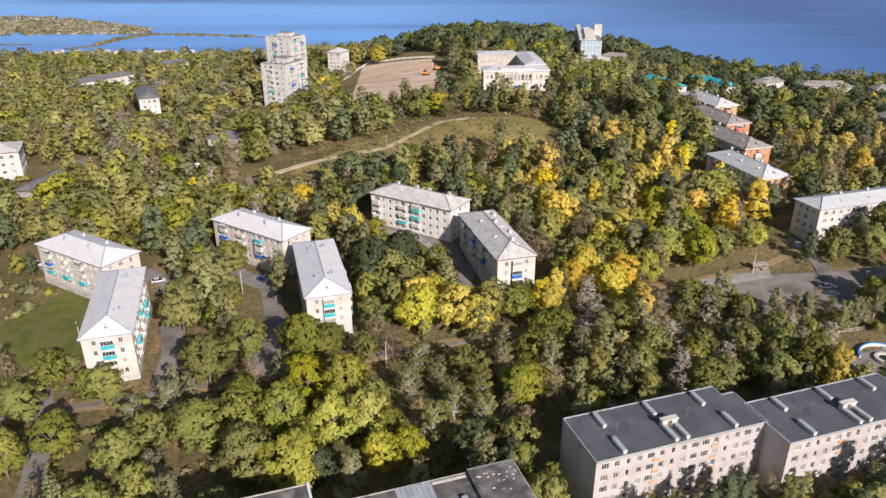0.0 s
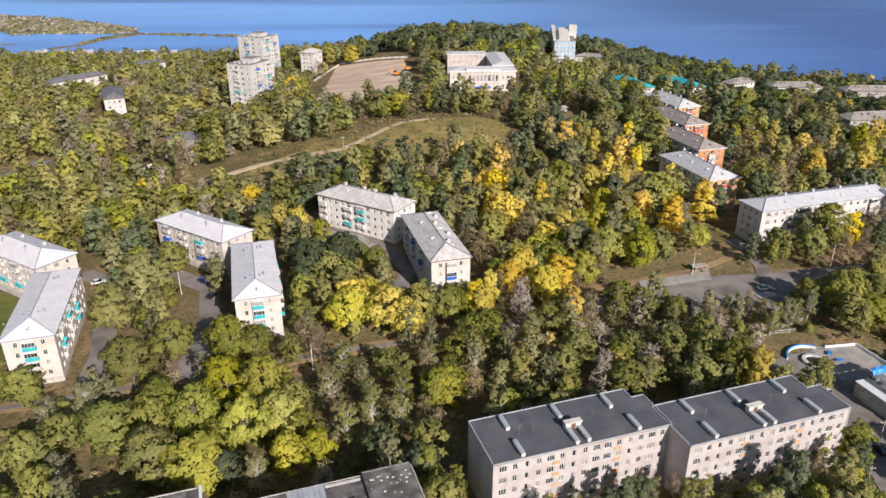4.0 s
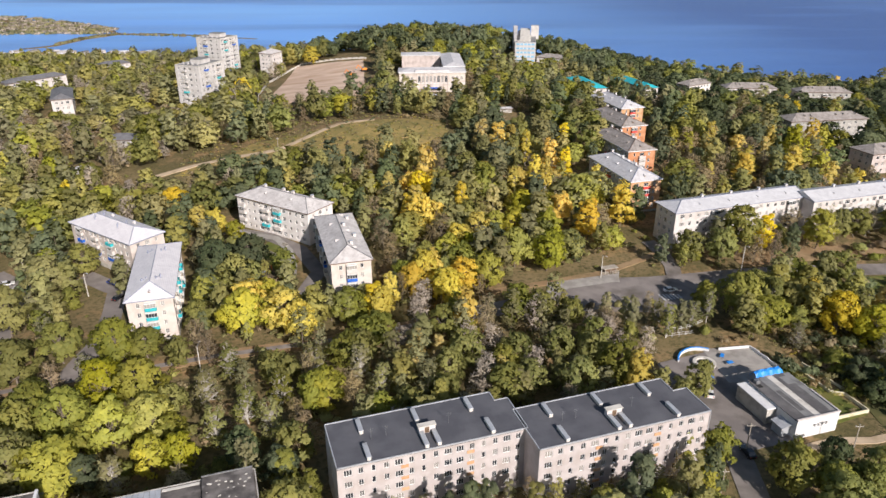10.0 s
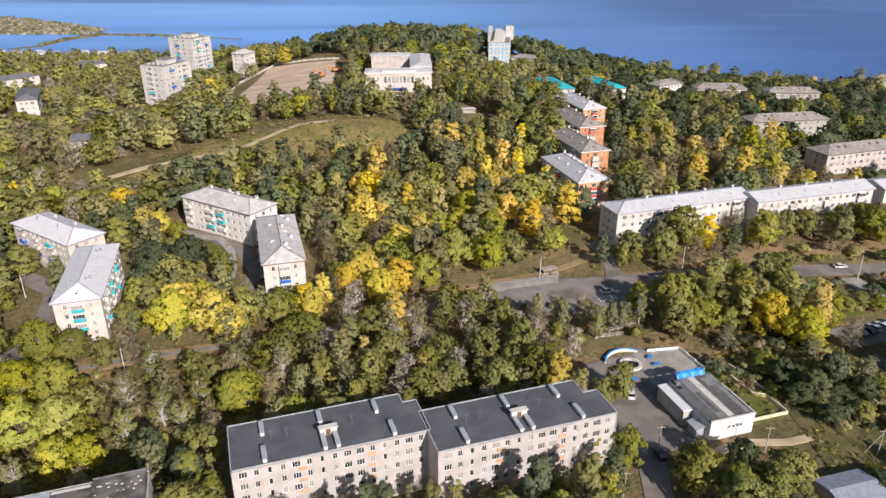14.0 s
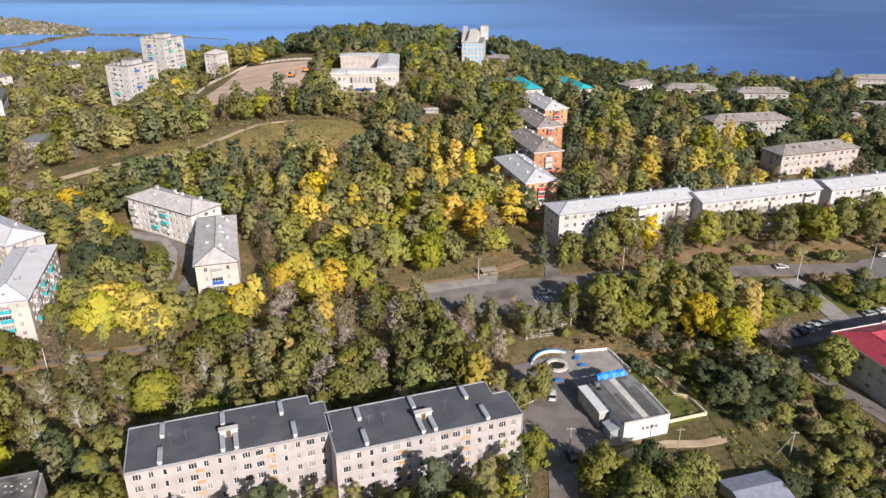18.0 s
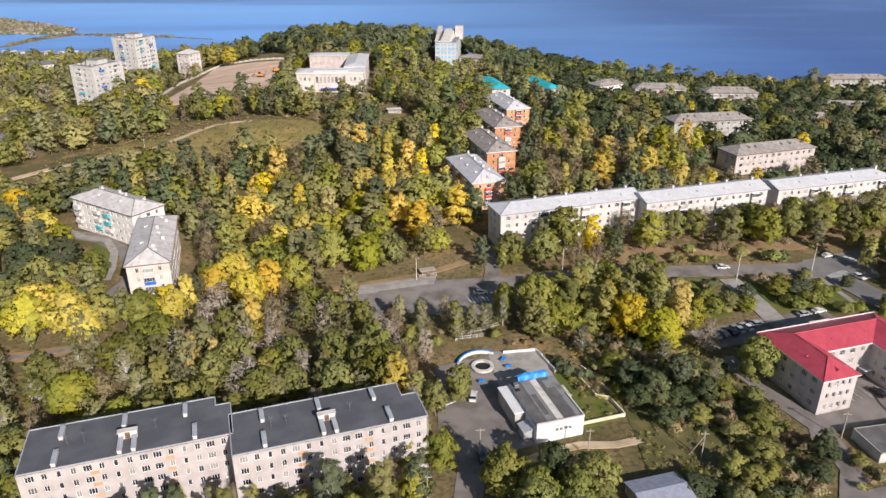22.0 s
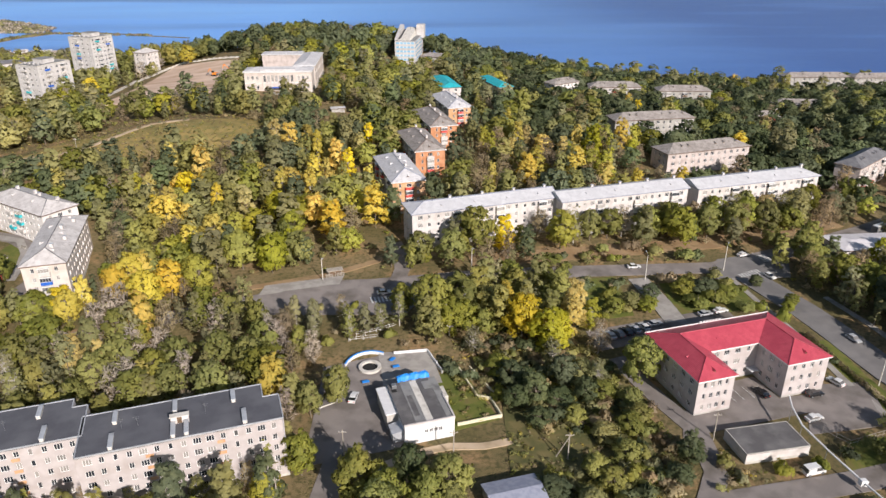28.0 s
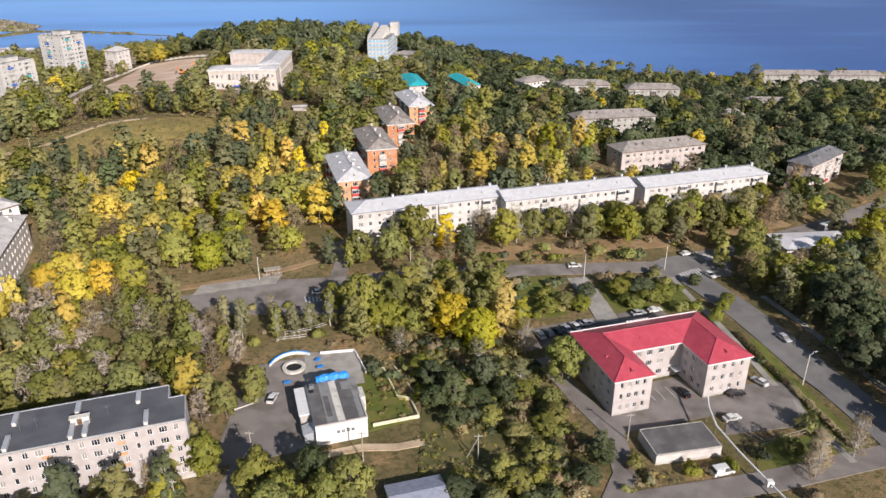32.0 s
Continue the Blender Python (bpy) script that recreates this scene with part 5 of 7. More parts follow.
def leaf_cloud(rng, lobes, count, size, squash=0.85, thin=0.75):
    """Leaf sprays through a set of lobes: three corners for each spray, and the crown's own normal there."""
    c = np.array([l[:3] for l in lobes])
    r = np.array([l[3] for l in lobes])
    pick = rng.choice(len(lobes), count, p=r ** 2 / (r ** 2).sum())
    d = unit(rng.normal(size=(count, 3)))
    d[:, 2] = np.where(d[:, 2] < -0.45, -d[:, 2], d[:, 2])
    rad = r[pick] * (0.55 + 0.56 * rng.random(count) ** 0.7)
    p = c[pick] + d * rad[:, None] * (1, 1, squash)
    nrm = unit(d * 0.7 + unit(p - c.mean(0)) * 0.6 + rng.normal(size=(count, 3)) * 0.5)
    t = unit(np.cross(nrm, rng.normal(size=(count, 3))))
    b = np.cross(nrm, t)
    s = size * (0.5 + 1.0 * rng.random(count))[:, None]
    k = 0.75 + 0.5 * rng.random((count, 3, 1))
    tri = np.stack([t * s, -t * s * 0.6 + b * s * thin, -t * s * 0.6 - b * s * thin], 1) * k * 1.2
    out = unit(p - c.mean(0) + (0, 0, 0.2))
    soft = unit(d * 0.30 + out * 0.60 + nrm * 0.22 + (0, 0, 0.18))
    turned = (nrm * soft).sum(1) < 0
    tri[turned] = tri[turned][:, ::-1]
    return np.concatenate([p[:, None] + tri, soft[:, None]], 1)


def crown_lobes(rng, shape, h, r):
    """Lobes of a crown: round (broad), tall (birch, poplar), bush."""
    out = []
    if shape == "bush":
        for k in range(16):
            a, q = rng.random() * 6.28, r * 0.74 * rng.random() ** 0.5
            out.append((q * math.cos(a), q * math.sin(a), h * (0.26 + 0.34 * rng.random() * (1 - 0.5 * q / r)), r * (0.20 + 0.20 * rng.random())))
        return out
    n, lo = (62, 0.20) if shape == "round" else (48, 0.14)
    lean = rng.normal(size=2) * 0.07 * r
    for k in range(n):
        u = (k + rng.random()) / n
        z = h * (lo + (0.93 - lo) * u)
        girth = math.sin(math.pi * (0.20 + 0.72 * u)) if shape == "round" else (1 - 0.66 * u) * min(1, 0.5 + u * 3)
        a, q = k * 2.4 + rng.random() * 1.4, r * 0.88 * girth * (0.30 + 0.70 * rng.random() ** 0.6)
        out.append((q * math.cos(a) + lean[0] * u, q * math.sin(a) + lean[1] * u, z + rng.normal() * 0.03 * h, r * (0.13 + 0.15 * rng.random()) * (0.65 + 0.45 * girth)))
    return out


def spray_mesh(name, sprays, mats, index=None, tone=None):
    """Three corners and the crown's own normal for each spray; tone: each tree's own shade."""
    n = len(sprays)
    corners, soft = sprays[:, :3], sprays[:, 3]
    me = bpy.data.meshes.new(name)
    me.vertices.add(3 * n)
    me.vertices.foreach_set("co", corners.reshape(-1).astype(np.float32))
    me.loops.add(3 * n)
    me.loops.foreach_set("vertex_index", np.arange(3 * n, dtype=np.int32))
    me.polygons.add(n)
    me.polygons.foreach_set("loop_start", np.arange(0, 3 * n, 3, dtype=np.int32))
    for m in mats:
        me.materials.append(m)
    if index is not None:
        me.polygons.foreach_set("material_index", index.astype(np.int32))
    me.update(calc_edges=True)
    if tone is not None:
        me.attributes.new("tone", "FLOAT", "FACE").data.foreach_set("value", tone.astype(np.float32))
    me.normals_split_custom_set_from_vertices(np.repeat(soft, 3, 0).tolist())
    return me


def trunk_shape(rng, h, r, lobes, bare=False):
    s = Shape()
    base = 0.013 * h + 0.05
    pts = [Vector((0, 0, -0.6))]
    for k in range(1, 5):
        pts.append(Vector((rng.normal() * 0.02 * h, rng.normal() * 0.02 * h, h * 0.19 * k)))
    for k in range(4):
        s.tube(pts[k], pts[k + 1], base * (1 - 0.2 * k), base * (0.8 - 0.2 * k), 6, caps=False)
    for x, y, z, q in lobes[:: 1 if bare else 2]:
        a = pts[1].lerp(pts[4], min(max((z / h - 0.35) * 1.1, 0.05), 0.95))
        tip = Vector((x, y, z))
        s.tube(a, a.lerp(tip, 0.55), base * 0.36, base * 0.22, 4, caps=False)
        s.tube(a.lerp(tip, 0.55), tip + Vector((0, 0, q * 0.3)), base * 0.22, base * 0.06, 4, caps=False)
        if bare:
            for j in range(7):
                d = Vector((rng.normal(), rng.normal(), abs(rng.normal()) + 0.6)).normalized()
                st = a.lerp(tip, 0.35 + 0.6 * rng.random())
                s.tube(st, st + d * q * (1.0 + 0.8 * rng.random()), base * 0.13, base * 0.03, 3, caps=False)
    return s


TREES = {}


def tree_kind(shape, seed, h=12.0, r=4.6, count=1500, size=0.42, bare=False):
    rng = np.random.default_rng(seed)
    lobes = crown_lobes(rng, shape, h, r)
    tr = trunk_shape(rng, h, r, lobes, bare)
    return tr, leaf_cloud(rng, lobes, count, size, 0.62 if shape == "round" else 0.85, 0.10 if bare is True else 0.75), lobes


SHAPES = {}
for k in range(4):
    SHAPES["round", k] = tree_kind("round", 10 + k, 11.5, 5.2, 3000, 0.30)
    SHAPES["tall", k] = tree_kind("tall", 20 + k, 13.0, 3.9, 2400, 0.28)
    SHAPES["bare", k] = tree_kind("tall", 30 + k, 11.0, 3.9, 800, 0.50, True)
    SHAPES["thin", k] = tree_kind("tall", 50 + k, 12.0, 3.6, 1100, 0.22, "twiggy")
    SHAPES["bush", k] = tree_kind("bush", 40 + k, 4.5, 3.0, 1300, 0.24)
WORDS = {"deep": "deep green", "straw": "straw-coloured", "lime": "yellow-green", "green": "green", "olive": "olive-green", "yellow": "bright yellow", "gold": "golden", "dark": "dark green", "brown": "brown autumn", "sage": "grey-green", "twig": "bare grey"}


def tree_proto(shape, k, leaf):
    key = (shape, k, leaf)
    if key not in TREES:
        tr, quads, lobes = SHAPES[shape, k]
        pale = shape in ("tall", "thin", "bare")
        TREES[key] = (tr.data("trunk", M["bark_pale" if pale else "bark"]), spray_mesh("crown", quads, [LEAF[leaf]]))
    return TREES[key]


tree_rng = random.Random(77)
TREE_AT = []


def tree(x, y, shape, leaf, r, k=None, h=None):
    """One tree of its own: trunk with limbs, and a crown of leaf sprays."""
    k = tree_rng.randrange(4) if k is None else k
    tm, cm = tree_proto(shape, k, leaf)
    base_r, base_h = {"round": (5.2, 11.5), "tall": (3.9, 13.0), "thin": (3.6, 12.0), "bare": (3.9, 11.0), "bush": (3.0, 4.5)}[shape]
    s = r / base_r
    sz = (h / base_h) if h else s ** 0.6 * (1.0 + 0.2 * tree_rng.random())
    what = "bush" if shape == "bush" else "tree"
    words = {"round": "%s broad-crowned tree", "tall": "%s slender birch-like tree", "thin": "%s sparse thin-leaved tree", "bare": "%s half-leafless tree", "bush": "%s rounded bush"}[shape] % WORDS[leaf]
    ob = thing(what, Matrix.LocRotScale((x, y, lz(x, y) - 0.05), Euler((0, 0, tree_rng.random() * 6.28)), (s, s, sz)), words + " on leaf-strewn grass", what, "trees of the town")
    part("trunk", tm, None, ob)
    part("crown", cm, None, ob)
    TREE_AT.append((x, y, r))
    return ob


KIND = {"g": ("round", "green"), "o": ("round", "olive"), "yo": ("round", "lime"), "y": ("round", "yellow"), "gold": ("tall", "gold"), "d": ("round", "deep"), "b": ("bush", "green"), "br": ("bare", "brown"), "x": ("bush", "brown"), "t": ("thin", "sage")}


def grove(rows):
    for x, y, r, kind in rows:
        shape, leaf = KIND[kind]
        if kind == "y" and r < 4.3:
            shape = "tall"
        tree(x, y, shape, leaf, r)


# the front gardens and the pale-roofed yards
grove([(-78, 143, 5, "g"), (-56.3, 151.5, 7.2, "g"), (-49.1, 161.7, 6.2, "g"), (-33.5, 159.5, 6.6, "g"), (-50.8, 126.3, 7.2, "g"), (-43.9, 134.1, 6.6, "g"), (-34.0, 130.8, 6.6, "g"), (-29.6, 113.3, 7.4, "yo"), (-38.4, 115.4, 6.4, "g"),
       (-30.0, 142.3, 6.4, "yo"), (-20.5, 141.1, 6.8, "yo"), (-22.4, 126.8, 6.0, "yo"), (-14.3, 129.7, 5.7, "yo"), (-11.2, 118.8, 4.4, "yo"), (-5.4, 119.7, 4.2, "yo"), (-3.3, 173.0, 7.2, "yo"), (7.4, 174.6, 7.4, "y"), (12.4, 170.3, 5.4, "y"),
       (22.7, 141.5, 5.6, "yo"), (-70.0, 199.3, 7.4, "o"), (-70.6, 175.8, 7.0, "o"), (-66.0, 212.6, 5.6, "g"), (-17.0, 174.3, 4.8, "g"), (-18.2, 202.3, 7.2, "d"), (-9.7, 207.4, 6.8, "d"), (-22.9, 114.7, 4.1, "d"), (7.5, 120.7, 4.3, "d"), (16.3, 115.1, 4.2, "d"),
       (-95, 137, 5.5, "g"), (-82, 124.6, 5.4, "g"), (-65.5, 118.8, 5.4, "g"), (-89, 118, 5, "g")])
for x, y, r in ((-5.9, 142.6, 5.0), (5.0, 136.4, 4.8), (11.7, 143.3, 5.0), (-68.2, 133.5, 5.0), (-61.3, 137.6, 5.0), (-16.6, 112.8, 4.2), (-57.0, 114.7, 4.6), (-3.7, 154.6, 4.8), (18.0, 154.2, 4.7), (-37.3, 150.0, 4.2), (30, 152, 4.4), (36, 145, 4.4), (0, 128, 4.4), (12, 130, 4.6)):
    tree(x, y, "thin", tree_rng.choice(("sage", "green", "olive")), r, h=tree_rng.uniform(9.5, 12))
# round the slate-roofed flats
grove([(-3.4, 178.1, 6.4, "y"), (45.6, 195.5, 5.6, "y"), (64.1, 222.6, 5.4, "y"), (82.6, 242.6, 5.4, "yo"), (77.7, 297.7, 5.6, "gold"), (71, 301, 5.2, "gold"), (84, 304, 5.0, "gold"), (-48.2, 257.5, 6.0, "y"), (-55, 254, 4.6, "y"), (43.0, 243.7, 4.6, "gold"), (24.3, 259.9, 4.8, "yo"), (33, 253, 4.4, "gold"), (70, 227, 4.6, "yo"), (57, 218, 4.4, "y"), (51.4, 170.1, 4.6, "g"), (53, 187.5, 6.2, "y"), (33.4, 180, 4.6, "y"), (23.8, 178, 4.6, "g"), (-35, 241, 4.8, "y"), (-92, 262, 3.5, "y"), (76, 209.5, 6.4, "yo"), (51, 236, 4.4, "y"), (40, 238, 3.6, "y"), (83, 266, 5.2, "y"),
       (89, 228, 5.0, "yo"), (62, 211, 5, "yo"), (48, 199, 5.4, "y"), (76.5, 227.5, 5.4, "yo"), (70, 270, 4.8, "y"), (81, 259, 4.4, "gold"), (-28, 236, 4.6, "y"), (43, 192, 5.0, "y"), (66, 196, 5.4, "yo"), (58, 193, 5.6, "y"), (36, 184, 3.8, "y"), (46, 207, 4.2, "yo"), (96, 240, 4.8, "y"), (92, 255, 4.4, "gold"), (104, 262, 4.4, "y"), (110, 246, 4.2, "yo"), (60, 245, 4.2, "y"), (86, 207, 6.2, "yo")])
# below and before the long flats, round the store
tree(151.6, 216.0, "round", "green", 7.4, h=18.5)
tree(144.0, 210.5, "round", "green", 5.6, h=13.5)
tree(161.4, 218.6, "tall", "yellow", 4.6, h=14)
tree(181.0, 220.6, "round", "lime", 6.0, h=15)
for x, y in ((222.5, 232.0), (236.0, 231.5), (246.6, 232.8), (257.6, 235.6)):
    tree(x, y, "round", "green", 5.2, h=14)
grove([(137, 177, 7.2, "g"), (161.5, 169.5, 6.2, "y"), (168.7, 163.7, 6.6, "yo"), (176.0, 173.2, 5.2, "gold"), (188.6, 149.3, 5.6, "g"), (120.7, 110.3, 5.6, "g"), (131.5, 114.0, 4.2, "d"), (139.2, 110.3, 5.4, "g"), (134.5, 106.5, 4.6, "g"), (126.7, 105.6, 4.6, "g"), (162, 189, 4.5, "yo"), (113, 143.2, 4, "g"), (52, 149.8, 4.5, "g"),
       (19.6, 141, 4.6, "g"), (66.5, 152.9, 4.5, "g"), (108.4, 118.6, 4.2, "g"), (107.6, 138, 3.6, "g"), (144.0, 184, 5.4, "g"), (153, 180, 5, "o")])
for x, y, r, kind in ((158.9, 149.1, 4.0, "d"), (166.6, 141.4, 4.2, "d"), (174.0, 151.4, 3.8, "o"), (160.7, 133.0, 3.4, "d"), (174.8, 127.3, 3.6, "o"), (180.9, 130.4, 3.6, "g"), (191.7, 121.0, 3.8, "d"), (187.6, 114.0, 3.4, "d"), (160.3, 110.4, 4.2, "d"), (173.0, 112.1, 3.4, "o"), (167.2, 106.4, 3.4, "o"),
                      (153.3, 153.4, 4.2, "g"), (156.4, 140.5, 3.8, "d"), (178, 143, 3.6, "g"), (169, 134, 3.2, "o"), (184, 139, 3.2, "g")):
    tree(x, y, *KIND[kind], r, h=tree_rng.uniform(4.6, 6.6))
for x, y in ((147.6, 163.3), (178, 148), (168, 158), (237, 117.4)):
    tree(x, y, "thin", "sage", 3.8, h=8.5)
for x, y, r, h in ((266, 150, 5.6, 11), (272, 143, 6, 12), (268, 134, 5.2, 10), (276, 155, 6, 12), (263, 126, 4.4, 8), (283, 146, 6, 12), (270, 122, 5, 10)):
    tree(x, y, "round", tree_rng.choice(("deep", "green", "dark")), r, h=h)
# by the crossing and the office
grove([(269.4, 176, 6.6, "d"), (262.5, 207, 5, "g"), (215.8, 184, 4.6, "b"), (222, 187, 4.2, "b"), (229, 181, 3.0, "b"), (238, 176.6, 3.0, "b"), (235.4, 114, 4.2, "br"), (181, 161.6, 4, "br"), (210, 116, 2.6, "b"), (219, 117, 2.2, "b"),
       (281, 190, 5.4, "d"), (277, 165, 5.5, "d"), (288, 202, 5, "g"), (268, 222, 4.2, "g"), (232, 193, 3.0, "b"), (247, 120, 4.0, "br"), (298, 206, 5, "d")])
grove([(188, 309, 5, "y"), (177, 352, 3.6, "y"), (90, 295, 4, "y"), (110, 316, 4, "y"), (178, 318, 4, "y"), (196, 300, 3.8, "gold"), (104, 280, 4, "y"), (-38, 540, 7, "y"), (-63, 433, 6, "y")])
for k in range(15):
    x = 186 + 6.9 * k + tree_rng.uniform(-1.5, 1.5)
    y = 225.5 + (x - 186) * 0.27 + tree_rng.uniform(-1.5, 1.5)
    tree(x, y, "round" if k % 3 else "bare", ("green", "olive", "green", "brown")[k % 4], tree_rng.uniform(4.0, 5.6), h=tree_rng.uniform(11, 14.5))

# tall trees beyond the wide road, bushes on the grass before it
for x, y, r, h, leaf in ((262.5, 214, 5.6, 13, "green"), (268.1, 171, 6.4, 15, "deep"), (265.5, 157, 5.8, 14, "deep"), (272.1, 185, 6.0, 14, "green"), (266, 197, 5.2, 12, "green"), (289.2, 201, 5.6, 13, "dark"), (279, 178, 6.2, 15, "dark"), (296, 212, 5.4, 12, "green"), (274, 166, 6.0, 15, "dark")):
    tree(x, y, "round", leaf, r, h=h)
for x, y, r, h, leaf in ((213.5, 191.5, 4.2, 6.0, "green"), (220.5, 191.8, 4.6, 6.5, "dark"), (226.5, 189.0, 3.6, 5.0, "green"), (239.4, 197.6, 2.4, 4.2, "dark"), (244.3, 184.7, 2.6, 4.6, "green"), (241.6, 181.0, 2.2, 4.0, "green"), (200, 182, 3.6, 5.4, "green"), (195.5, 184, 3.6, 5.8, "olive"), (190, 181, 3.4, 5.4, "green"), (203, 190, 3.2, 5.0, "dark")):
    tree(x, y, "round", leaf, r, h=h)
tree(191.9, 121.0, "tall", "dark", 2.8, h=8.5)
# dark greens, with some of the scrub's deep shadow put into the leaf colour
for x, y, r, h, leaf in ((161.1, 141.2, 4.0, 9.5, "dark"), (169.3, 148.0, 4.2, 10.0, "dark"), (173.5, 142.1, 3.4, 7.5, "deep"), (156.0, 148.4, 3.8, 8.5, "deep"), (184, 133, 3.4, 6.5, "olive"), (178, 121, 3.4, 6.0, "green"), (170, 116, 3.2, 6.0, "olive")):
    tree(x, y, "round", leaf, r, h=h)
for x, y, r, h, leaf in ((163.3, 172.9, 4.6, 13, "gold"), (175.5, 169.3, 4.6, 13, "gold"), (150.9, 184.9, 5.4, 14, "lime"), (158, 178, 4.6, 13, "yellow"), (170, 174, 4.4, 13, "olive"), (167.5, 167.5, 3.4, 11, "gold"), (181, 172, 3.6, 11, "lime"), (146, 178.5, 5.4, 14, "green"), (141.5, 171.5, 5.2, 12, "green")):
    tree(x, y, "tall", leaf, r, h=h)
for x, y, r in ((112.6, 174.5, 3.2), (122.2, 174.3, 3.4), (114, 169.5, 3.0), (103.5, 176, 3.2), (127.5, 176.5, 3.2)):
    tree(x, y, "thin", tree_rng.choice(("sage", "olive", "green")), r, h=tree_rng.uniform(9, 11.5))
tree(-27.9, 163.7, "round", "green", 5.4, h=10)
tree(17.5, 114.2, "tall", "green", 3.8, h=11)
tree(23.5, 110.5, "tall", "green", 3.0, h=9)
tree(24.5, 179.0, "round", "green", 5.4, h=11.5)
tree(31.5, 181.0, "tall", "yellow", 4.8, h=12)

# thin trees between the street and the yard
for x, y, s, l, r in ((98, 177, "tall", "sage", 2.6), (104, 171, "tall", "sage", 3.0), (111, 179, "bare", "brown", 2.8), (92, 169, "bare", "twig", 3.0), (118, 172, "tall", "sage", 2.6), (125, 170, "bush", "green", 2.4), (108, 167, "bush", "olive", 2.2),
                      (101, 163, "round", "green", 3.0), (128, 181, "round", "green", 4.0), (86, 177, "tall", "olive", 2.6), (95, 184, "bush", "brown", 1.8), (104, 185, "bush", "olive", 1.6), (114, 186, "bush", "green", 1.6)):
    tree(x, y, s, l, r)
tree(100.6, 119.8, "tall", "green", 3.9, h=12.5)
tree(104.6, 122.6, "tall", "olive", 3.2, h=11.0)
# small trees against the panel block
for k in range(13):
    u = 4 + 5.6 * k + tree_rng.uniform(-1.2, 1.2)
    x, y = 30.2 + 0.957 * u + 1.3, 103.2 + 0.289 * u - 4.6 - (5.4 if u > 38 else 0)
    tree(x, y, "thin" if k % 3 else "bare", tree_rng.choice(("sage", "olive", "sage")) if k % 3 else "brown", tree_rng.uniform(2.2, 3.0), h=tree_rng.uniform(6.5, 10))
for x, y, r, h in ((43, 101.5, 3.0, 7.5), (56, 105.5, 2.8, 6.5), (75, 102.5, 3.0, 7), (81.5, 105, 3.2, 8), (94, 108.5, 2.8, 6.5), (36, 99, 2.4, 5)):
    tree(x, y, "round", tree_rng.choice(("green", "olive", "sage")), r, h=h)

# ---- where no tree grows: plans of houses, streets and yards
CLEAR, LOW = [], []
for ob in list(scene.objects):
    if ob.parent is None and ob.get("category") in ("building", "garage", "shed"):
        inv = ob.matrix_basis.inverted()
        pts = [o.matrix_basis @ Vector(c) for o in ob.children if o.type == "MESH" and (o.name.startswith("wall") or o.name.startswith("roof")) for c in o.bound_box]
        far = ob.location.y > 260
        if far or ob.location.x < -100:
            LOW.append((inv, min(p.x for p in pts) - 8, max(p.x for p in pts) + 8, min(p.y for p in pts) - (6 if ob.name.startswith("outbuilding") else 26 if ob.location.x < -60 and ob.location.y < 350 else 44 if ob.location.x < -60 else 40 if ob.location.x < 120 else 30 if ob.name.startswith("pavilion") else 5 if ob.location.x > 340 else 15 if ob.location.y > 400 else 17), min(p.y for p in pts)))
        CLEAR.append((inv, min(p.x for p in pts) - (3 if far else 2.6), max(p.x for p in pts) + (3 if far else 2.6), min(p.y for p in pts) - ((4 if ob.location.x < -60 else 15 if ob.location.x < 120 else 8) if far else 2.8), max(p.y for p in pts) + 2.6))
STREETS = [([(-110, 136), (-60, 150), (-9, 164), (24, 171), (62, 183)], 1.6), ([(60, 182), (100, 196), (150, 203), (200, 207.5), (232, 210.5), (262, 222), (298, 238), (420, 300)], 3.6), ([(237, 214), (247, 183), (257, 145), (264, 90)], 10.5),
           ([(85, 193), (138, 195)], 12), ([(118, 176), (130, 178)], 6), ([(125, 540), (122, 528)], 9), ([(-95, 145), (-80, 100)], 4), ([(116, 160), (116, 125), (111, 80)], 9), ([(130, 157), (140, 130), (150, 134)], 9), ([(118, 116), (172, 124)], 5), ([(196, 133), (245, 141)], 8), ([(186, 98), (197, 130), (186, 160)], 4),
           ([(150, 92), (225, 113), (262, 122)], 5), ([(182, 168), (226, 180)], 7), ([(206, 176), (203, 205)], 5), ([(-26, 241), (4, 222), (12, 190)], 5), ([(-66, 213), (-48, 190), (-45, 160)], 5), ([(-140, 222), (-112, 214)], 5),
           ([(-96, 214), (-79, 190), (-68, 150)], 5), ([(-112, 170), (-106, 195)], 13), ([(60, 193), (104, 205), (131, 221)], 3), ([(212, 190), (240, 165)], 6), ([(222, 132), (247, 146)], 10), ([(70, 455), (30, 412)], 4), ([(-4, 218), (0, 214)], 9),
           ([(-56, 297), (24, 334)], 17), ([(0, 330), (44, 326)], 20), ([(-20, 300), (48, 309)], 12), ([(-26, 408), (-24, 525)], 30), ([(-4, 412), (-8, 520)], 20), ([(-76, 285), (-50, 300)], 5)]


def is_clear(x, y, r):
    for inv, x0, x1, y0, y1 in CLEAR:
        p = inv @ Vector((x, y, 0))
        if x0 - r * 0.3 < p.x < x1 + r * 0.3 and y0 - r * 0.3 < p.y < y1 + r * 0.3:
            return False
    for line, d in STREETS:
        for (ax, ay), (bx, by) in zip(line, line[1:]):
            t = min(max(((x - ax) * (bx - ax) + (y - ay) * (by - ay)) / ((bx - ax) ** 2 + (by - ay) ** 2), 0), 1)
            if math.hypot(x - ax - t * (bx - ax), y - ay - t * (by - ay)) < d + r * 0.25:
                return False
    return True


def is_low(x, y):
    for inv, x0, x1, y0, y1 in LOW:
        p = inv @ Vector((x, y, 0))
        if x0 < p.x < x1 and y0 < p.y < y1:
            return True
    return False


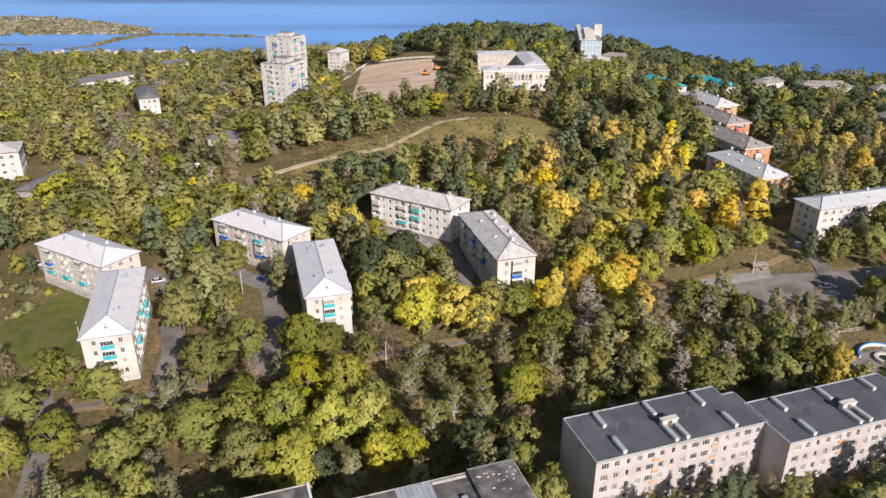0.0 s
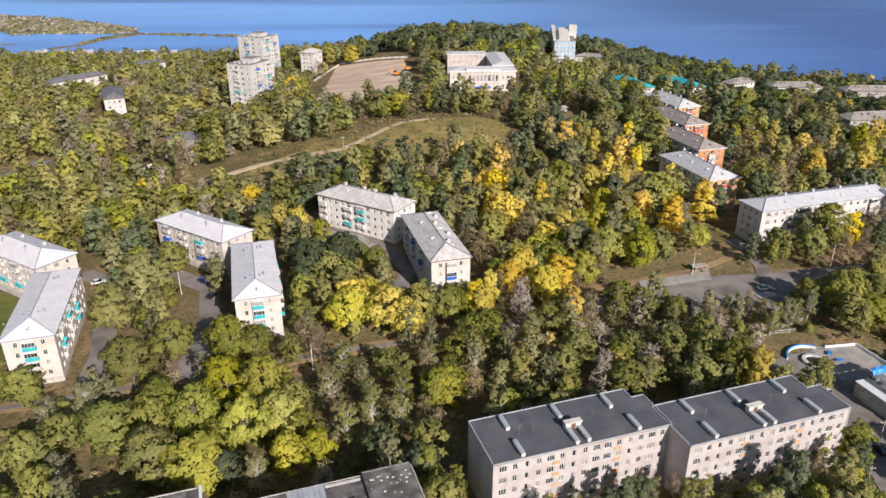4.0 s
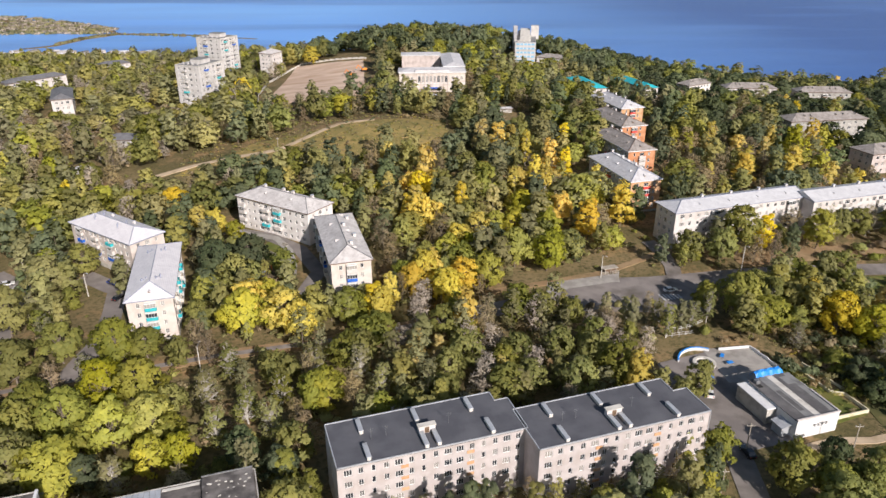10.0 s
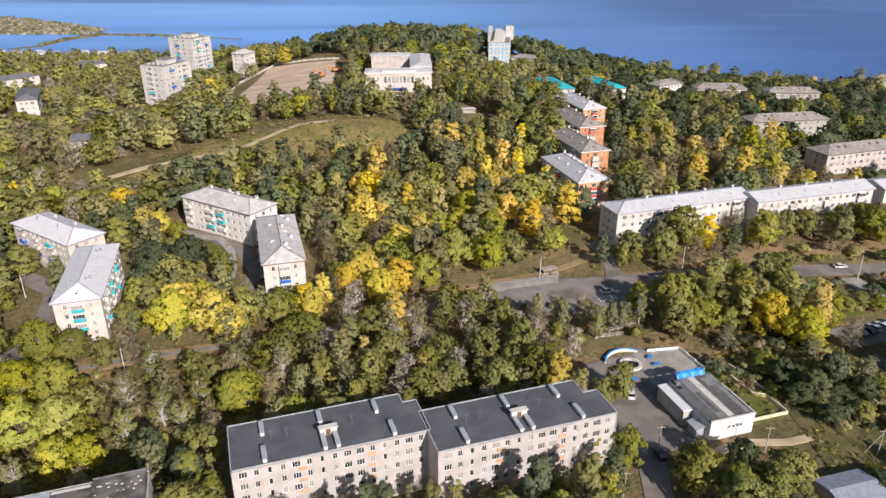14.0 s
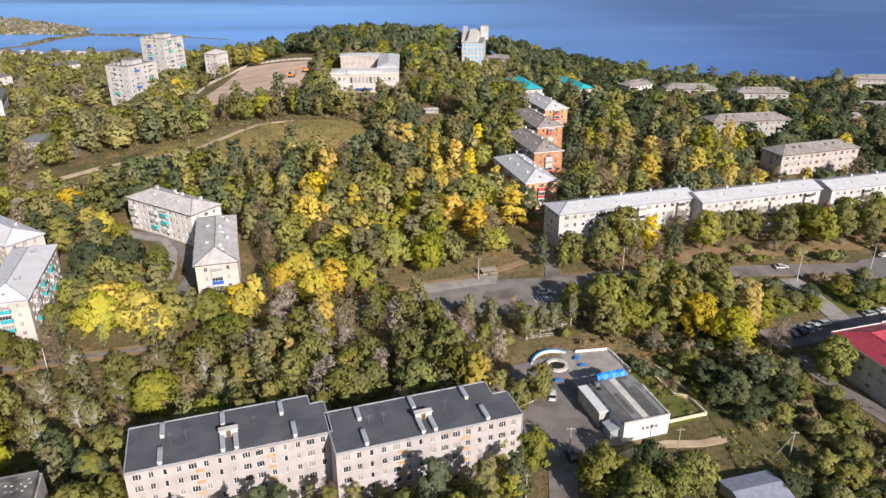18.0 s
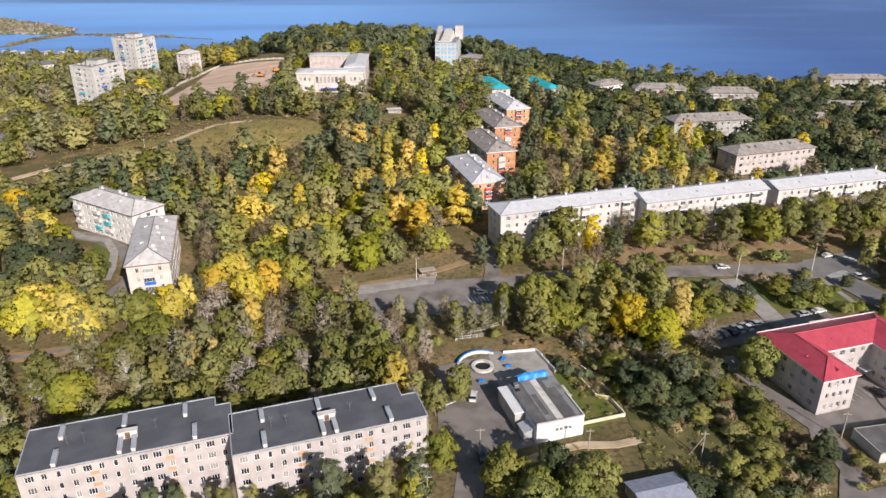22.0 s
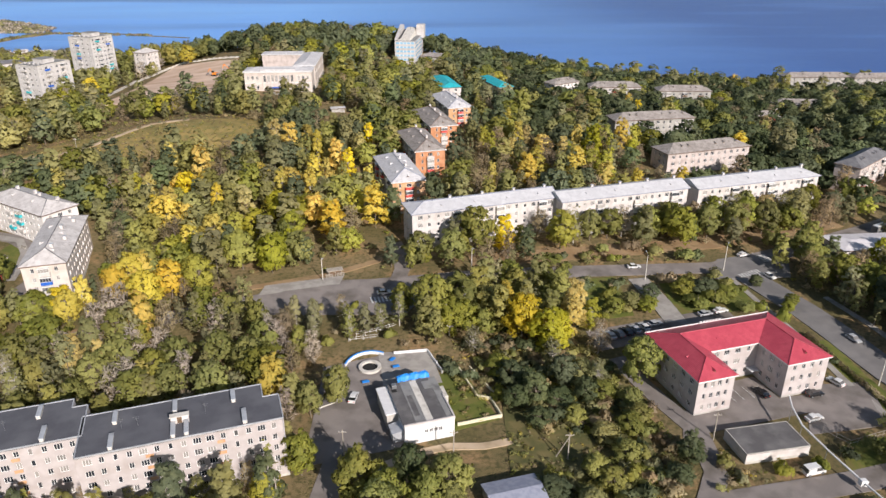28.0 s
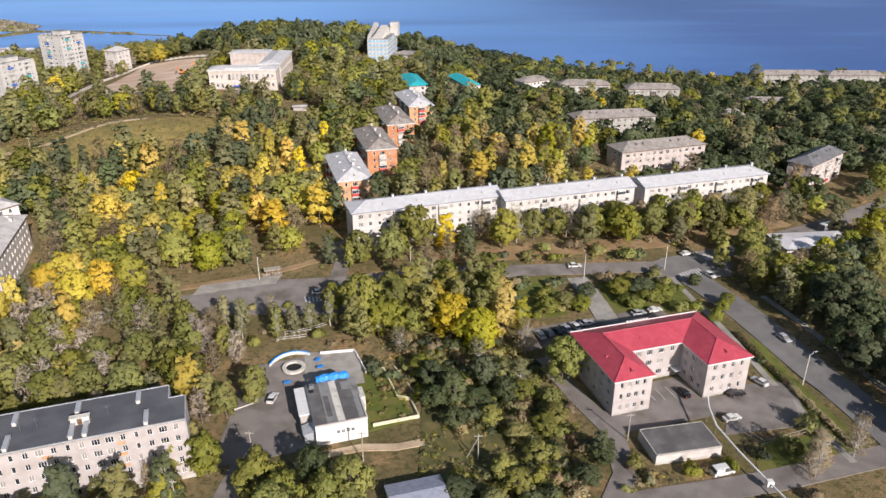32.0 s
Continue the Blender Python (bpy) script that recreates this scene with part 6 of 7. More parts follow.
def wood(x, y, u):
    """What grows at a place: shape and leaf, by the town's woods and haze."""
    n = noise.noise(Vector((x * 0.018, y * 0.018, 3.1)))

    def pick(*rows):
        for share, shape, leaf in rows:
            if u < share:
                return shape, leaf
        return rows[-1][1:]

    if y < 200 and 40 < x < 135 and y > 128:
        return pick((0.28, "bare", "twig"), (0.44, "bare", "brown"), (0.60, "thin", "sage"), (0.70, "tall", "olive"), (0.75, "tall", "gold"), (1, "round", "green"))
    if y < 168 and x < 45:
        return pick((0.3, "bush", "green"), (0.5, "bush", "olive"), (0.62, "thin", "sage"), (0.75, "bare", "brown"), (1, "round", "green"))
    # dark-green scrub, its leaves deepened further to carry the shadows between bushes
    if y < 170 and x > 140:
        return pick((0.30, "bush", "deep"), (0.55, "bush", "dark"), (0.75, "bush", "green"), (0.90, "bush", "olive"), (1, "bush", "brown"))
    if 178 < x < 250 and y < 222:
        return pick((0.40, "bush", "green"), (0.65, "bush", "olive"), (0.85, "bush", "dark"), (1, "bush", "brown"))
    if y < 205 and x > 135:
        return pick((0.3, "tall", "olive"), (0.55, "thin", "sage"), (0.7, "bare", "brown"), (1, "round", "green"))
    if 30 < x < 128 and 185 < y < 300 and n + 0.25 * math.sin(x * 0.07) > -0.1:
        return pick((0.10, "round", "yellow"), (0.24, "tall", "yellow"), (0.32, "tall", "gold"), (0.46, "round", "lime"), (0.58, "tall", "olive"), (0.66, "bare", "brown"), (0.74, "thin", "sage"), (0.88, "tall", "dark"), (1, "round", "olive"))
    if 150 < x < 235 and 255 < y < 330:
        return pick((0.22, "bare", "brown"), (0.38, "tall", "gold"), (0.48, "tall", "lime"), (0.62, "thin", "sage"), (0.78, "tall", "olive"), (1, "round", "dark"))
    if x > 190 and y > 250:
        return pick((0.50, "round", "deep"), (0.68, "round", "dark"), (0.76, "tall", "sage"), (0.84, "bare", "brown"), (0.95, "round", "green"), (0.996, "tall", "olive"), (1, "tall", "yellow"))
    # hill: more sage and green, fewer dark leaves, haze put into the mix
    if -40 < x < 135 and 240 < y < 330:
        return pick((0.14, "tall", "dark"), (0.28, "round", "dark"), (0.52, "tall", "sage"), (0.70, "round", "green"), (0.82, "tall", "olive"), (0.88, "bare", "twig"), (0.94, "bare", "brown"), (1, "tall", "straw"))
    # olive-yellow woods, made paler still so the leaf colours carry distance haze
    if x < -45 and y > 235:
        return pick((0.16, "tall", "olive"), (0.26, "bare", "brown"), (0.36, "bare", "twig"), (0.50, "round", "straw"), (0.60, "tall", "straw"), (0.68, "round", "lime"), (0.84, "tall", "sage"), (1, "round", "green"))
    if y > 520:
        return pick((0.68, "round", "dark"), (0.90, "round", "green"), (0.96, "round", "olive"), (1, "bare", "brown"))
    return pick((0.18, "tall", "olive"), (0.44, "round", "green"), (0.60, "tall", "dark"), (0.84, "tall", "sage"), (0.91, "round", "lime"), (1, "bare", "brown"))


# ---- the town's other trees, and the far woods as one mass of small crowns
wood_rng = random.Random(5)
far_sprays, far_index, far_tone, far_tubes = [], [], [], Shape()
FAR_LEAVES = list(LEAF)


TRAIL_X, TRAIL_Y = [-74, -54, -40, -20, -6, 5, 22], [285, 300, 308, 313, 327, 339, 342]


def stunted(px, py):
    """Young low growth below the trail, and on the low shore."""
    if -82 < px < 60:
        below = float(np.interp(px, TRAIL_X, TRAIL_Y)) - py
        if -6 < below < 42:
            return 0.50 + 0.45 * max(0.0, below) / 42
    if -150 < px < -70 and 335 < py < 440:
        return 0.66
    if py > 400 and px > 170:
        return 0.78 if py < 500 else 0.95
    return 1.08 if py > 520 else 0.92 if py > 420 else 1.0


def far_tree(px, py, shape, leaf, r, n, swell):
    k = wood_rng.randrange(4)
    sprays, lobes = SHAPES[shape, k][1:]
    base_r = {"round": 5.2, "tall": 3.9, "thin": 3.6, "bare": 3.9, "bush": 3.0}[shape]
    s = r / base_r
    sz = s ** 0.6 * wood_rng.uniform(0.82, 1.12) * stunted(px, py) if shape != "bush" else s
    pick, soft = sprays[:n, :3], sprays[:n, 3:]
    mid = pick.mean(1, keepdims=True)
    pick = mid + (pick - mid) * swell
    a = wood_rng.uniform(0, 6.28)
    rot = np.array([[math.cos(a) * s, -math.sin(a) * s, 0], [math.sin(a) * s, math.cos(a) * s, 0], [0, 0, sz]])
    gz = lz(px, py)
    turn = np.array([[math.cos(a), -math.sin(a), 0], [math.sin(a), math.cos(a), 0], [0, 0, 1]])
    far_sprays.append(np.concatenate([pick @ rot.T + (px, py, gz), soft @ turn.T], 1))
    far_index.append(np.full(len(pick), FAR_LEAVES.index(leaf)))
    far_tone.append(np.full(len(pick), wood_rng.random()))
    if py < 330 and shape != "bush" and shape != "round":
        far_tubes.tube((px, py, gz - 0.5), (px, py, gz + 7.5 * sz), 0.16, 0.06, 4, caps=False)
        if shape == "bare":
            for lx, ly, lq, _ in lobes[::2]:
                q = rot @ np.array((lx * 1.15, ly * 1.15, lq + 0.6))
                far_tubes.tube((px, py, gz + lq * sz * 0.62), (px + q[0], py + q[1], gz + q[2]), 0.08, 0.03, 3, caps=False)


spots = []
y = 96.0
while y < 810:
    step = 6.4 if y < 215 else 8.2 if y < 420 else 9.4
    x = -0.70 * y - 22
    while x < (165 + 0.66 * y if y < 720 else -60):
        px, py = x + wood_rng.uniform(-0.45, 0.45) * step, y + wood_rng.uniform(-0.45, 0.45) * step
        x += step
        u, v = wood_rng.random(), wood_rng.random()
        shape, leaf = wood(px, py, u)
        if is_low(px, py):
            shape = "bush"
        r = {"round": 4.6, "tall": 3.7, "thin": 3.4, "bare": 3.4, "bush": 2.6}[shape] * (0.58 + 0.84 * v) * (1.30 if py > 215 else 1.0)
        if lz(px, py) < WATER + 1.0 or not is_clear(px, py, r):
            continue
        if any((px - a) ** 2 + (py - b) ** 2 < (0.45 * (r + c)) ** 2 for a, b, c in TREE_AT):
            continue
        if (py < 168 and px < 45 and v < 0.30) or (40 < px < 135 and 128 < py < 200 and v < 0.12) or (30 < px < 128 and 215 < py < 300 and v < 0.10) or (py > 640 and px > -50) or (py > 745 and px < -150):
            continue
        spots.append((px, py, shape, leaf, r))
    y += step
near = sorted(range(len(spots)), key=lambda i: spots[i][1] + 0.15 * abs(spots[i][0] - 90))
alone = set([i for i in near if spots[i][1] < 215][: 300 - len(TREE_AT)])
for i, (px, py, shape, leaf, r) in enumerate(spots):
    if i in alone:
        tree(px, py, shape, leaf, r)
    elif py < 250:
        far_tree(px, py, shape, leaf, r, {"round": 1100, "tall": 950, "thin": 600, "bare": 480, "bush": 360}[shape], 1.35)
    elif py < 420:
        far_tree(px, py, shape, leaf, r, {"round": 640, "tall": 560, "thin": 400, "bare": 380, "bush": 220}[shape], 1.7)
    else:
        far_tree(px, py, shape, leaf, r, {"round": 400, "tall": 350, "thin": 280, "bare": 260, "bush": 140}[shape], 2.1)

# ---- low growth between the trees
for k in range(260):
    px, py, r = wood_rng.uniform(-60, 60), wood_rng.uniform(288, 350), wood_rng.uniform(0.5, 1.5) * (1.6 if k % 9 == 0 else 1)
    far_tree(px, py, "bush", wood_rng.choice(("olive", "brown", "brown", "dark", "olive")), r, 60, 1.6)
for k in range(330):
    px, py, r = wood_rng.uniform(148, 206), wood_rng.uniform(100, 168), wood_rng.uniform(1.2, 3.0)
    if is_clear(px, py, r):
        far_tree(px, py, "bush", wood_rng.choice(("olive", "deep", "sage", "green", "brown")), r, 300, 1.3)
for k in range(1500):
    px, py, r = wood_rng.uniform(142, 208), wood_rng.uniform(98, 176), wood_rng.uniform(0.4, 1.1)
    if is_clear(px, py, 0.2) or (py < 134 and 152 < px < 186 and not (147 < px < 160 and 103 < py < 115)):
        far_tree(px, py, "bush", wood_rng.choice(("olive", "gold", "brown", "olive", "green", "sage")), r, 60, 1.5)
for k in range(1600):
    px, py, r = wood_rng.uniform(-62, 62), wood_rng.uniform(286, 356), wood_rng.uniform(0.4, 1.0)
    if abs(py - np.interp(px, TRAIL_X, TRAIL_Y)) < 4:
        continue
    far_tree(px, py, "bush", wood_rng.choice(("olive", "gold", "brown", "olive", "brown", "sage")), r, 24, 2.0)
for k in range(2600):
    py = 96 + 330 * wood_rng.random() ** 1.3
    px = wood_rng.uniform(-0.70 * py - 15, 160 + 0.66 * py)
    r = wood_rng.uniform(0.9, 2.1)
    if is_clear(px, py, r):
        far_tree(px, py, "bush", wood_rng.choice(("olive", "brown", "sage", "green", "brown", "olive")), r, 110 if py < 250 else 50, 1.5 if py < 250 else 2.0)
for k in range(30):
    px, py = wood_rng.uniform(255, 520), wood_rng.uniform(560, 640)
    far_tree(px, py, wood_rng.choice(("round", "tall")), wood_rng.choice(("green", "dark", "olive")), wood_rng.uniform(6, 10), 520, 1.5)
for k in range(26):
    far_tree(wood_rng.uniform(138, 150), wood_rng.uniform(135, 154), "bush", wood_rng.choice(("olive", "green", "brown")), wood_rng.uniform(0.5, 1.2), 120, 1.2)
woods = new("woodland", spray_mesh("woodland", np.concatenate(far_sprays), [LEAF[n] for n in FAR_LEAVES], np.concatenate(far_index), np.concatenate(far_tone)))
tagged(woods, "dense mixed autumn woodland on the hill", "woodland", kind="stuff")
tagged(new("woodland_trunks", far_tubes.data("woodland_trunks", M["bark"])), "thin trunks and limbs of the hillside wood", "tree trunks", kind="stuff")


# ---------------------------------------------------------------- vehicles
def car_parts(paint, van=False):
    """A car along x, 4.4 m long (a van 5.0 m): body, glazed cabin, roof, wheels with rims, lamps."""
    ob = thing("van" if van else "car", Matrix.Identity(4), "", "van" if van else "car", "parked and passing cars")
    L, W = (5.0, 0.95) if van else (4.4, 0.86)
    hood, belt, top = (1.0, 1.15, 2.05) if van else (0.82, 0.95, 1.45)
    x0, x1 = -L / 2, L / 2
    side = [(x0, 0.32), (x1 - 0.1, 0.32), (x1, 0.55), (x1 - 0.08, hood - 0.12), (x1 - 0.9, hood), (x0 + 0.5, belt), (x0 + 0.05, belt - 0.08)]
    n = len(side)
    s = Shape().hull([(x, -W, z) for x, z in side] + [(x, W, z) for x, z in side], [tuple(range(n)), tuple(range(2 * n - 1, n - 1, -1))] + [(i, n + i, n + (i + 1) % n, (i + 1) % n) for i in range(n)])
    part("body", s, PAINT[paint], ob)
    a, b, c, d = (x0 + 0.1, x0 + 0.35, x1 - 1.55, x1 - 0.75) if van else (x0 + 0.35, x0 + 0.95, x1 - 2.0, x1 - 1.1)
    k, zt = 0.14, top - 0.05
    g = Shape().hull([(a, -W + 0.04, belt - 0.05), (d, -W + 0.04, hood - 0.02), (d, W - 0.04, hood - 0.02), (a, W - 0.04, belt - 0.05), (b, -W + k, zt), (c, -W + k, zt), (c, W - k, zt), (b, W - k, zt)],
                     [(3, 2, 1, 0), (4, 5, 6, 7), (0, 1, 5, 4), (1, 2, 6, 5), (2, 3, 7, 6), (3, 0, 4, 7)])
    part("cabin_glass", g, M["car_glass"], ob)
    part("roof", Shape().bevel_box(b - 0.05, -W + k - 0.03, zt, c + 0.05, W - k + 0.03, top + 0.02, 0.06), PAINT[paint], ob)
    if van:
        part("side_panel", Shape().box(b + 0.1, -W - 0.004, belt, x0 + 2.4, -W + 0.12, zt - 0.06), PAINT[paint], ob)
        part("side_panel", Shape().box(b + 0.1, W - 0.12, belt, x0 + 2.4, W + 0.004, zt - 0.06), PAINT[paint], ob)
    for x in (x0 + 0.85, x1 - 0.85):
        for y in (-W + 0.06, W - 0.06):
            w = part("wheel", Shape().tube((0, -0.11, 0), (0, 0.11, 0), 0.33, 0.33, 12), M["rubber"], ob, at=pose(x, y, 0.33))
            part("rim", Shape().tube((0, -0.125, 0), (0, 0.125, 0), 0.2, 0.2, 8), M["steel"], w)
    for y in (-W + 0.22, W - 0.22):
        part("headlight", Shape().bevel_box(x1 - 0.14, y - 0.16, 0.55, x1 + 0.02, y + 0.16, 0.7, 0.03), M["lamp_glass"], ob)
        part("tail_light", Shape().bevel_box(x0 - 0.02, y - 0.12, 0.62, x0 + 0.1, y + 0.12, 0.82, 0.03), M["red_paint"], ob)
    return ob


CARS = {}


def car(x, y, turn, paint, van=False, where="parked on asphalt"):
    key = (paint, van)
    z = lz(x, y) + 0.26
    m = pose(x, y, z, 0, 0, turn)
    if key not in CARS:
        CARS[key] = ob = car_parts(paint, van)
        ob.matrix_basis = m
    else:
        ob = copy_thing(CARS[key], m)
    return tagged(ob, "%s %s %s" % (paint, "minivan" if van else "passenger car", where))


for x, y, t, p in ((186.2, 169.1, 108, "silver"), (188.8, 169.9, 108, "grey"), (191.4, 170.8, 108, "black"), (194, 171.9, 108, "silver"), (196.8, 173, 108, "white"), (200.4, 174.5, 20, "silver"),
                   (216.6, 179.6, 16, "silver"), (221.8, 181.2, 16, "white"), (217.6, 143.4, 108, "black"), (230.6, 142.6, 14, "black"), (238.4, 147.4, 118, "white"), (225.6, 133.2, 18, "white")):
    car(x, y, t, p, where="parked beside the office")
car(216.4, 115.6, 14, "white", True, "parked beside the garage")
for x, y, t, p in ((244, 218.4, 20, "white"), (246.6, 203.5, -66, "white"), (253, 165.6, -73, "silver"), (203.6, 208.9, 5, "white"), (61.4, 182, 17, "silver")):
    car(x, y, t, p, where="driving on the asphalt street")
for x, y, t, p in ((117.0, 144.7, 80, "white"), (117.4, 122.6, 100, "black"), (124.0, 117.0, 70, "black"), (-54.6, 207.4, -30, "blue"), (-49.4, 198.4, 70, "black"), (-84.4, 201.0, 25, "white"), (-88.4, 207.4, 25, "white"),
                   (-83.0, 204.2, 25, "silver"), (-138.6, 220.5, -20, "black"), (-133, 219, -20, "white"), (122.3, 193.2, 10, "white"), (52, 404, 20, "silver"), (-25.0, 240.4, -40, "grey")):
    car(x, y, t, p, where="parked on a yard")


def bus(x, y, turn):
    ob = thing("bus", pose(x, y, lz(x, y) + 0.2, 0, 0, turn), "grey and white bus at the roadside", "bus")
    part("body", Shape().bevel_box(-5, -1.2, 0.4, 5, 1.2, 2.9, 0.15), PAINT["grey"], ob)
    part("roof", Shape().bevel_box(-4.8, -1.05, 2.9, 4.8, 1.05, 3.05, 0.08), PAINT["white"], ob)
    for k in range(6):
        for s in (-1, 1):
            part("window", Shape().box(-4.6 + 1.5 * k, s * 1.215 - 0.01, 1.5, -3.3 + 1.5 * k, s * 1.215 + 0.01, 2.4), M["car_glass"], ob)
    for px in (-3.2, 3.2):
        for s in (-1, 1):
            w = part("wheel", Shape().tube((0, -0.15, 0), (0, 0.15, 0), 0.48, 0.48, 12), M["rubber"], ob, at=pose(px, s * 1.08, 0.48))
            part("rim", Shape().tube((0, -0.17, 0), (0, 0.17, 0), 0.28, 0.28, 8), M["steel"], w)


bus(303, 236.5, 28)


# ---------------------------------------------------------------- street furniture
def street_lamp(x, y, h, turn, mat="concrete_pale", label="tall concrete street lamp with a single arm"):
    ob = thing("street_lamp", pose(x, y, lz(x, y), 0, 0, turn), label, "street lamp", "street lamps")
    part("pole", Shape().tube((0, 0, -0.5), (0, 0, h), 0.15, 0.09, 8), M[mat], ob)
    part("arm", Shape().tube((0, 0, h - 0.1), (1.6, 0, h + 0.5), 0.05, 0.04, 6), M["steel"], ob)
    head = part("lamp_head", Shape().bevel_box(1.4, -0.16, h + 0.42, 2.2, 0.16, h + 0.6, 0.05), M["galvanised"], ob)
    part("lens", Shape().box(1.5, -0.12, h + 0.38, 2.1, 0.12, h + 0.418), M["lamp_glass"], head)


for x, y, h, t in ((249.1, 146.5, 9, 20), (205, 200.8, 9, 90), (233.3, 208.2, 9, 60), (102.6, 201.8, 8, -70), (-59.7, 200.5, 8, -30), (-84.8, 218.6, 8, -40), (-94.4, 165.8, 8, 120), (-83.4, 209.8, 8, -40), (264, 188, 9, 190), (150, 207, 8, -80), (-12, 157, 8, 80)):
    street_lamp(x, y, h, t)


def power_pole(x, y, h, label="weathered wooden power pole with insulators", strut=None):
    ob = thing("power_pole", pose(x, y, lz(x, y)), label, "pole", "power poles")
    part("post", Shape().tube((0, 0, -0.5), (0, 0, h), 0.16, 0.11, 8), M["wood_grey"], ob)
    part("crossarm", Shape().box(-0.9, -0.06, h - 0.7, 0.9, 0.06, h - 0.58), M["wood_grey"], ob)
    for k in (-0.8, -0.3, 0.3, 0.8):
        part("insulator", Shape().tube((k, 0, h - 0.576), (k, 0, h - 0.38), 0.05, 0.03, 6), M["trim_white"], ob)
    if strut:
        part("strut", Shape().tube((strut[0], strut[1], -0.4), (0, 0, h - 1.0), 0.13, 0.10, 8), M["wood_grey"], ob)


power_pole(116.9, 122.6, 8.5)
power_pole(140.6, 122.3, 8.0)
power_pole(165.4, 121.6, 7.2, "pale braced power pole in scrub", (-2.6, 1.0))
power_pole(105.4, 108.0, 9.0)
power_pole(199.5, 127.1, 7.5)

pipe = thing("heating_pipe", pose(0, 0, 0), "white lagged heating pipe on posts", "pipe")
line = [(220.6, 136.6, 5.0), (219.6, 133.0, 4.6), (219.0, 126.8, 4.2), (221.0, 119.5, 3.4), (224.0, 110.8, 2.4), (226.5, 102.0, 2.2)]
for a, b in zip(line, line[1:]):
    part("pipe_length", Shape().tube(a, b, 0.2, 0.2, 8), M["trim_white"], pipe)
for a in line[1:]:
    part("post", Shape().tube((a[0], a[1], 0.2), (a[0], a[1], a[2] - 0.2), 0.07, 0.07, 6), M["steel"], pipe)
part("valve_box", Shape().bevel_box(223.4, 110.2, 1.6, 224.8, 111.4, 2.9, 0.08), M["trim_white"], pipe)

# ---- the yard with the round basin behind the store
bz = lz(120.2, 157.1) + 0.42
basin = thing("fountain_basin", pose(120.2, 157.1, bz), "round pale concrete basin with a dark hole", "fountain")
ring = Shape()
N = 28
prof = [(3.0, 0.0), (3.0, 0.55), (2.8, 0.6), (2.1, 0.6), (2.0, 0.5), (2.0, -0.3)]
ring.v = [(r * math.cos(k * math.tau / N), r * math.sin(k * math.tau / N), z) for k in range(N) for r, z in prof]
for k in range(N):
    for j in range(5):
        a, b = k * 6 + j, ((k + 1) % N) * 6 + j
        ring.f.append((a, b, b + 1, a + 1))
        ring.m.append(0)
part("rim", ring, M["concrete_pale"], basin)
# black disc inside the rim; the hole's darkness is put into its colour
part("dark_water", Shape().prism([(1.99 * math.cos(k * math.tau / N), 1.99 * math.sin(k * math.tau / N)) for k in range(N)], 0.0, 0.12), M["rubber"], basin, "flat black disc, the dark of the hole painted on")


def low_wall(name, pts, h, w, mat, label, category="wall", cap=None, base=0.0):
    """A low wall along a line, one length a part."""
    ob = thing(name, pose(0, 0, 0), label, category)
    for (ax, ay), (bx, by) in zip(pts, pts[1:]):
        ang, ln = frame_of((ax, ay), (bx, by))
        n = max(1, round(ln / 3.0))
        for k in range(n):
            x, y = ax + (bx - ax) * k / n, ay + (by - ay) * k / n
            at = pose(x, y, lz(x, y) + base, 0, 0, ang)
            p = part("wall_length", Shape().bevel_box(0.01, -w / 2, -0.4, ln / n - 0.01, w / 2, h, 0.03), M[mat], ob, at=at)
            if cap:
                part("coping", Shape().bevel_box(0, -w / 2 - 0.08, h, ln / n, w / 2 + 0.08, h + 0.12, 0.03), M[cap], p)
    return ob


low_wall("garden_wall", [(142, 133.8), (152.6, 136.8), (150.6, 143.6), (147.4, 144.6), (143.4, 156.5), (138.6, 155.4)], 0.9, 0.35, "fence_cream", "low cream wall round an overgrown plot")
low_wall("garden_wall", [(146.2, 157), (151.8, 146)], 0.6, 0.3, "fence_cream", "low cream wall beside scrub")
arc = [(120.2 + 6.6 * math.cos(radians(a)), 157.1 + 6.6 * math.sin(radians(a))) for a in range(170, 59, -11)]
low_wall("yard_wall", arc, 0.9, 0.3, "trim_white", "curved low white yard wall with blue coping", cap="tarp_blue")
low_wall("yard_wall", [(126.2, 163.2), (135.2, 164.2), (139.0, 155.0)], 0.9, 0.3, "trim_white", "low white yard wall")
low_wall("kerb_wall", [(108.4, 141.0), (112.8, 143.6), (114.2, 149.6)], 0.4, 0.3, "concrete_pale", "pale kerb along the yard")
tent = thing("tarpaulin_shelter", pose(0, 0, 0) @ pose(130.0, 127.3, 0.4, 0, 0, 15.5), "bright blue tarpaulin shelter leaning on the store", "shelter")
tarp = Shape()
for i in range(11):
    for j in range(5):
        tarp.v.append((2.6 + 0.8 * i, 16.9 + 0.7 * j, (5.2, 6.1, 6.3, 5.7, 4.5)[j] + 0.16 * math.sin(i * 2.1 + j) - (0.5 if i in (0, 10) else 0)))
for i in range(10):
    for j in range(4):
        a = i * 5 + j
        tarp.f.append((a, a + 5, a + 6, a + 1))
        tarp.m.append(0)
part("tarpaulin", tarp, M["tarp_blue"], tent)
for x in (2.8, 6.5, 10.4):
    part("post", Shape().tube((x, 19.6, -0.4), (x, 19.6, 4.6), 0.06, 0.06, 6), M["steel"], tent)
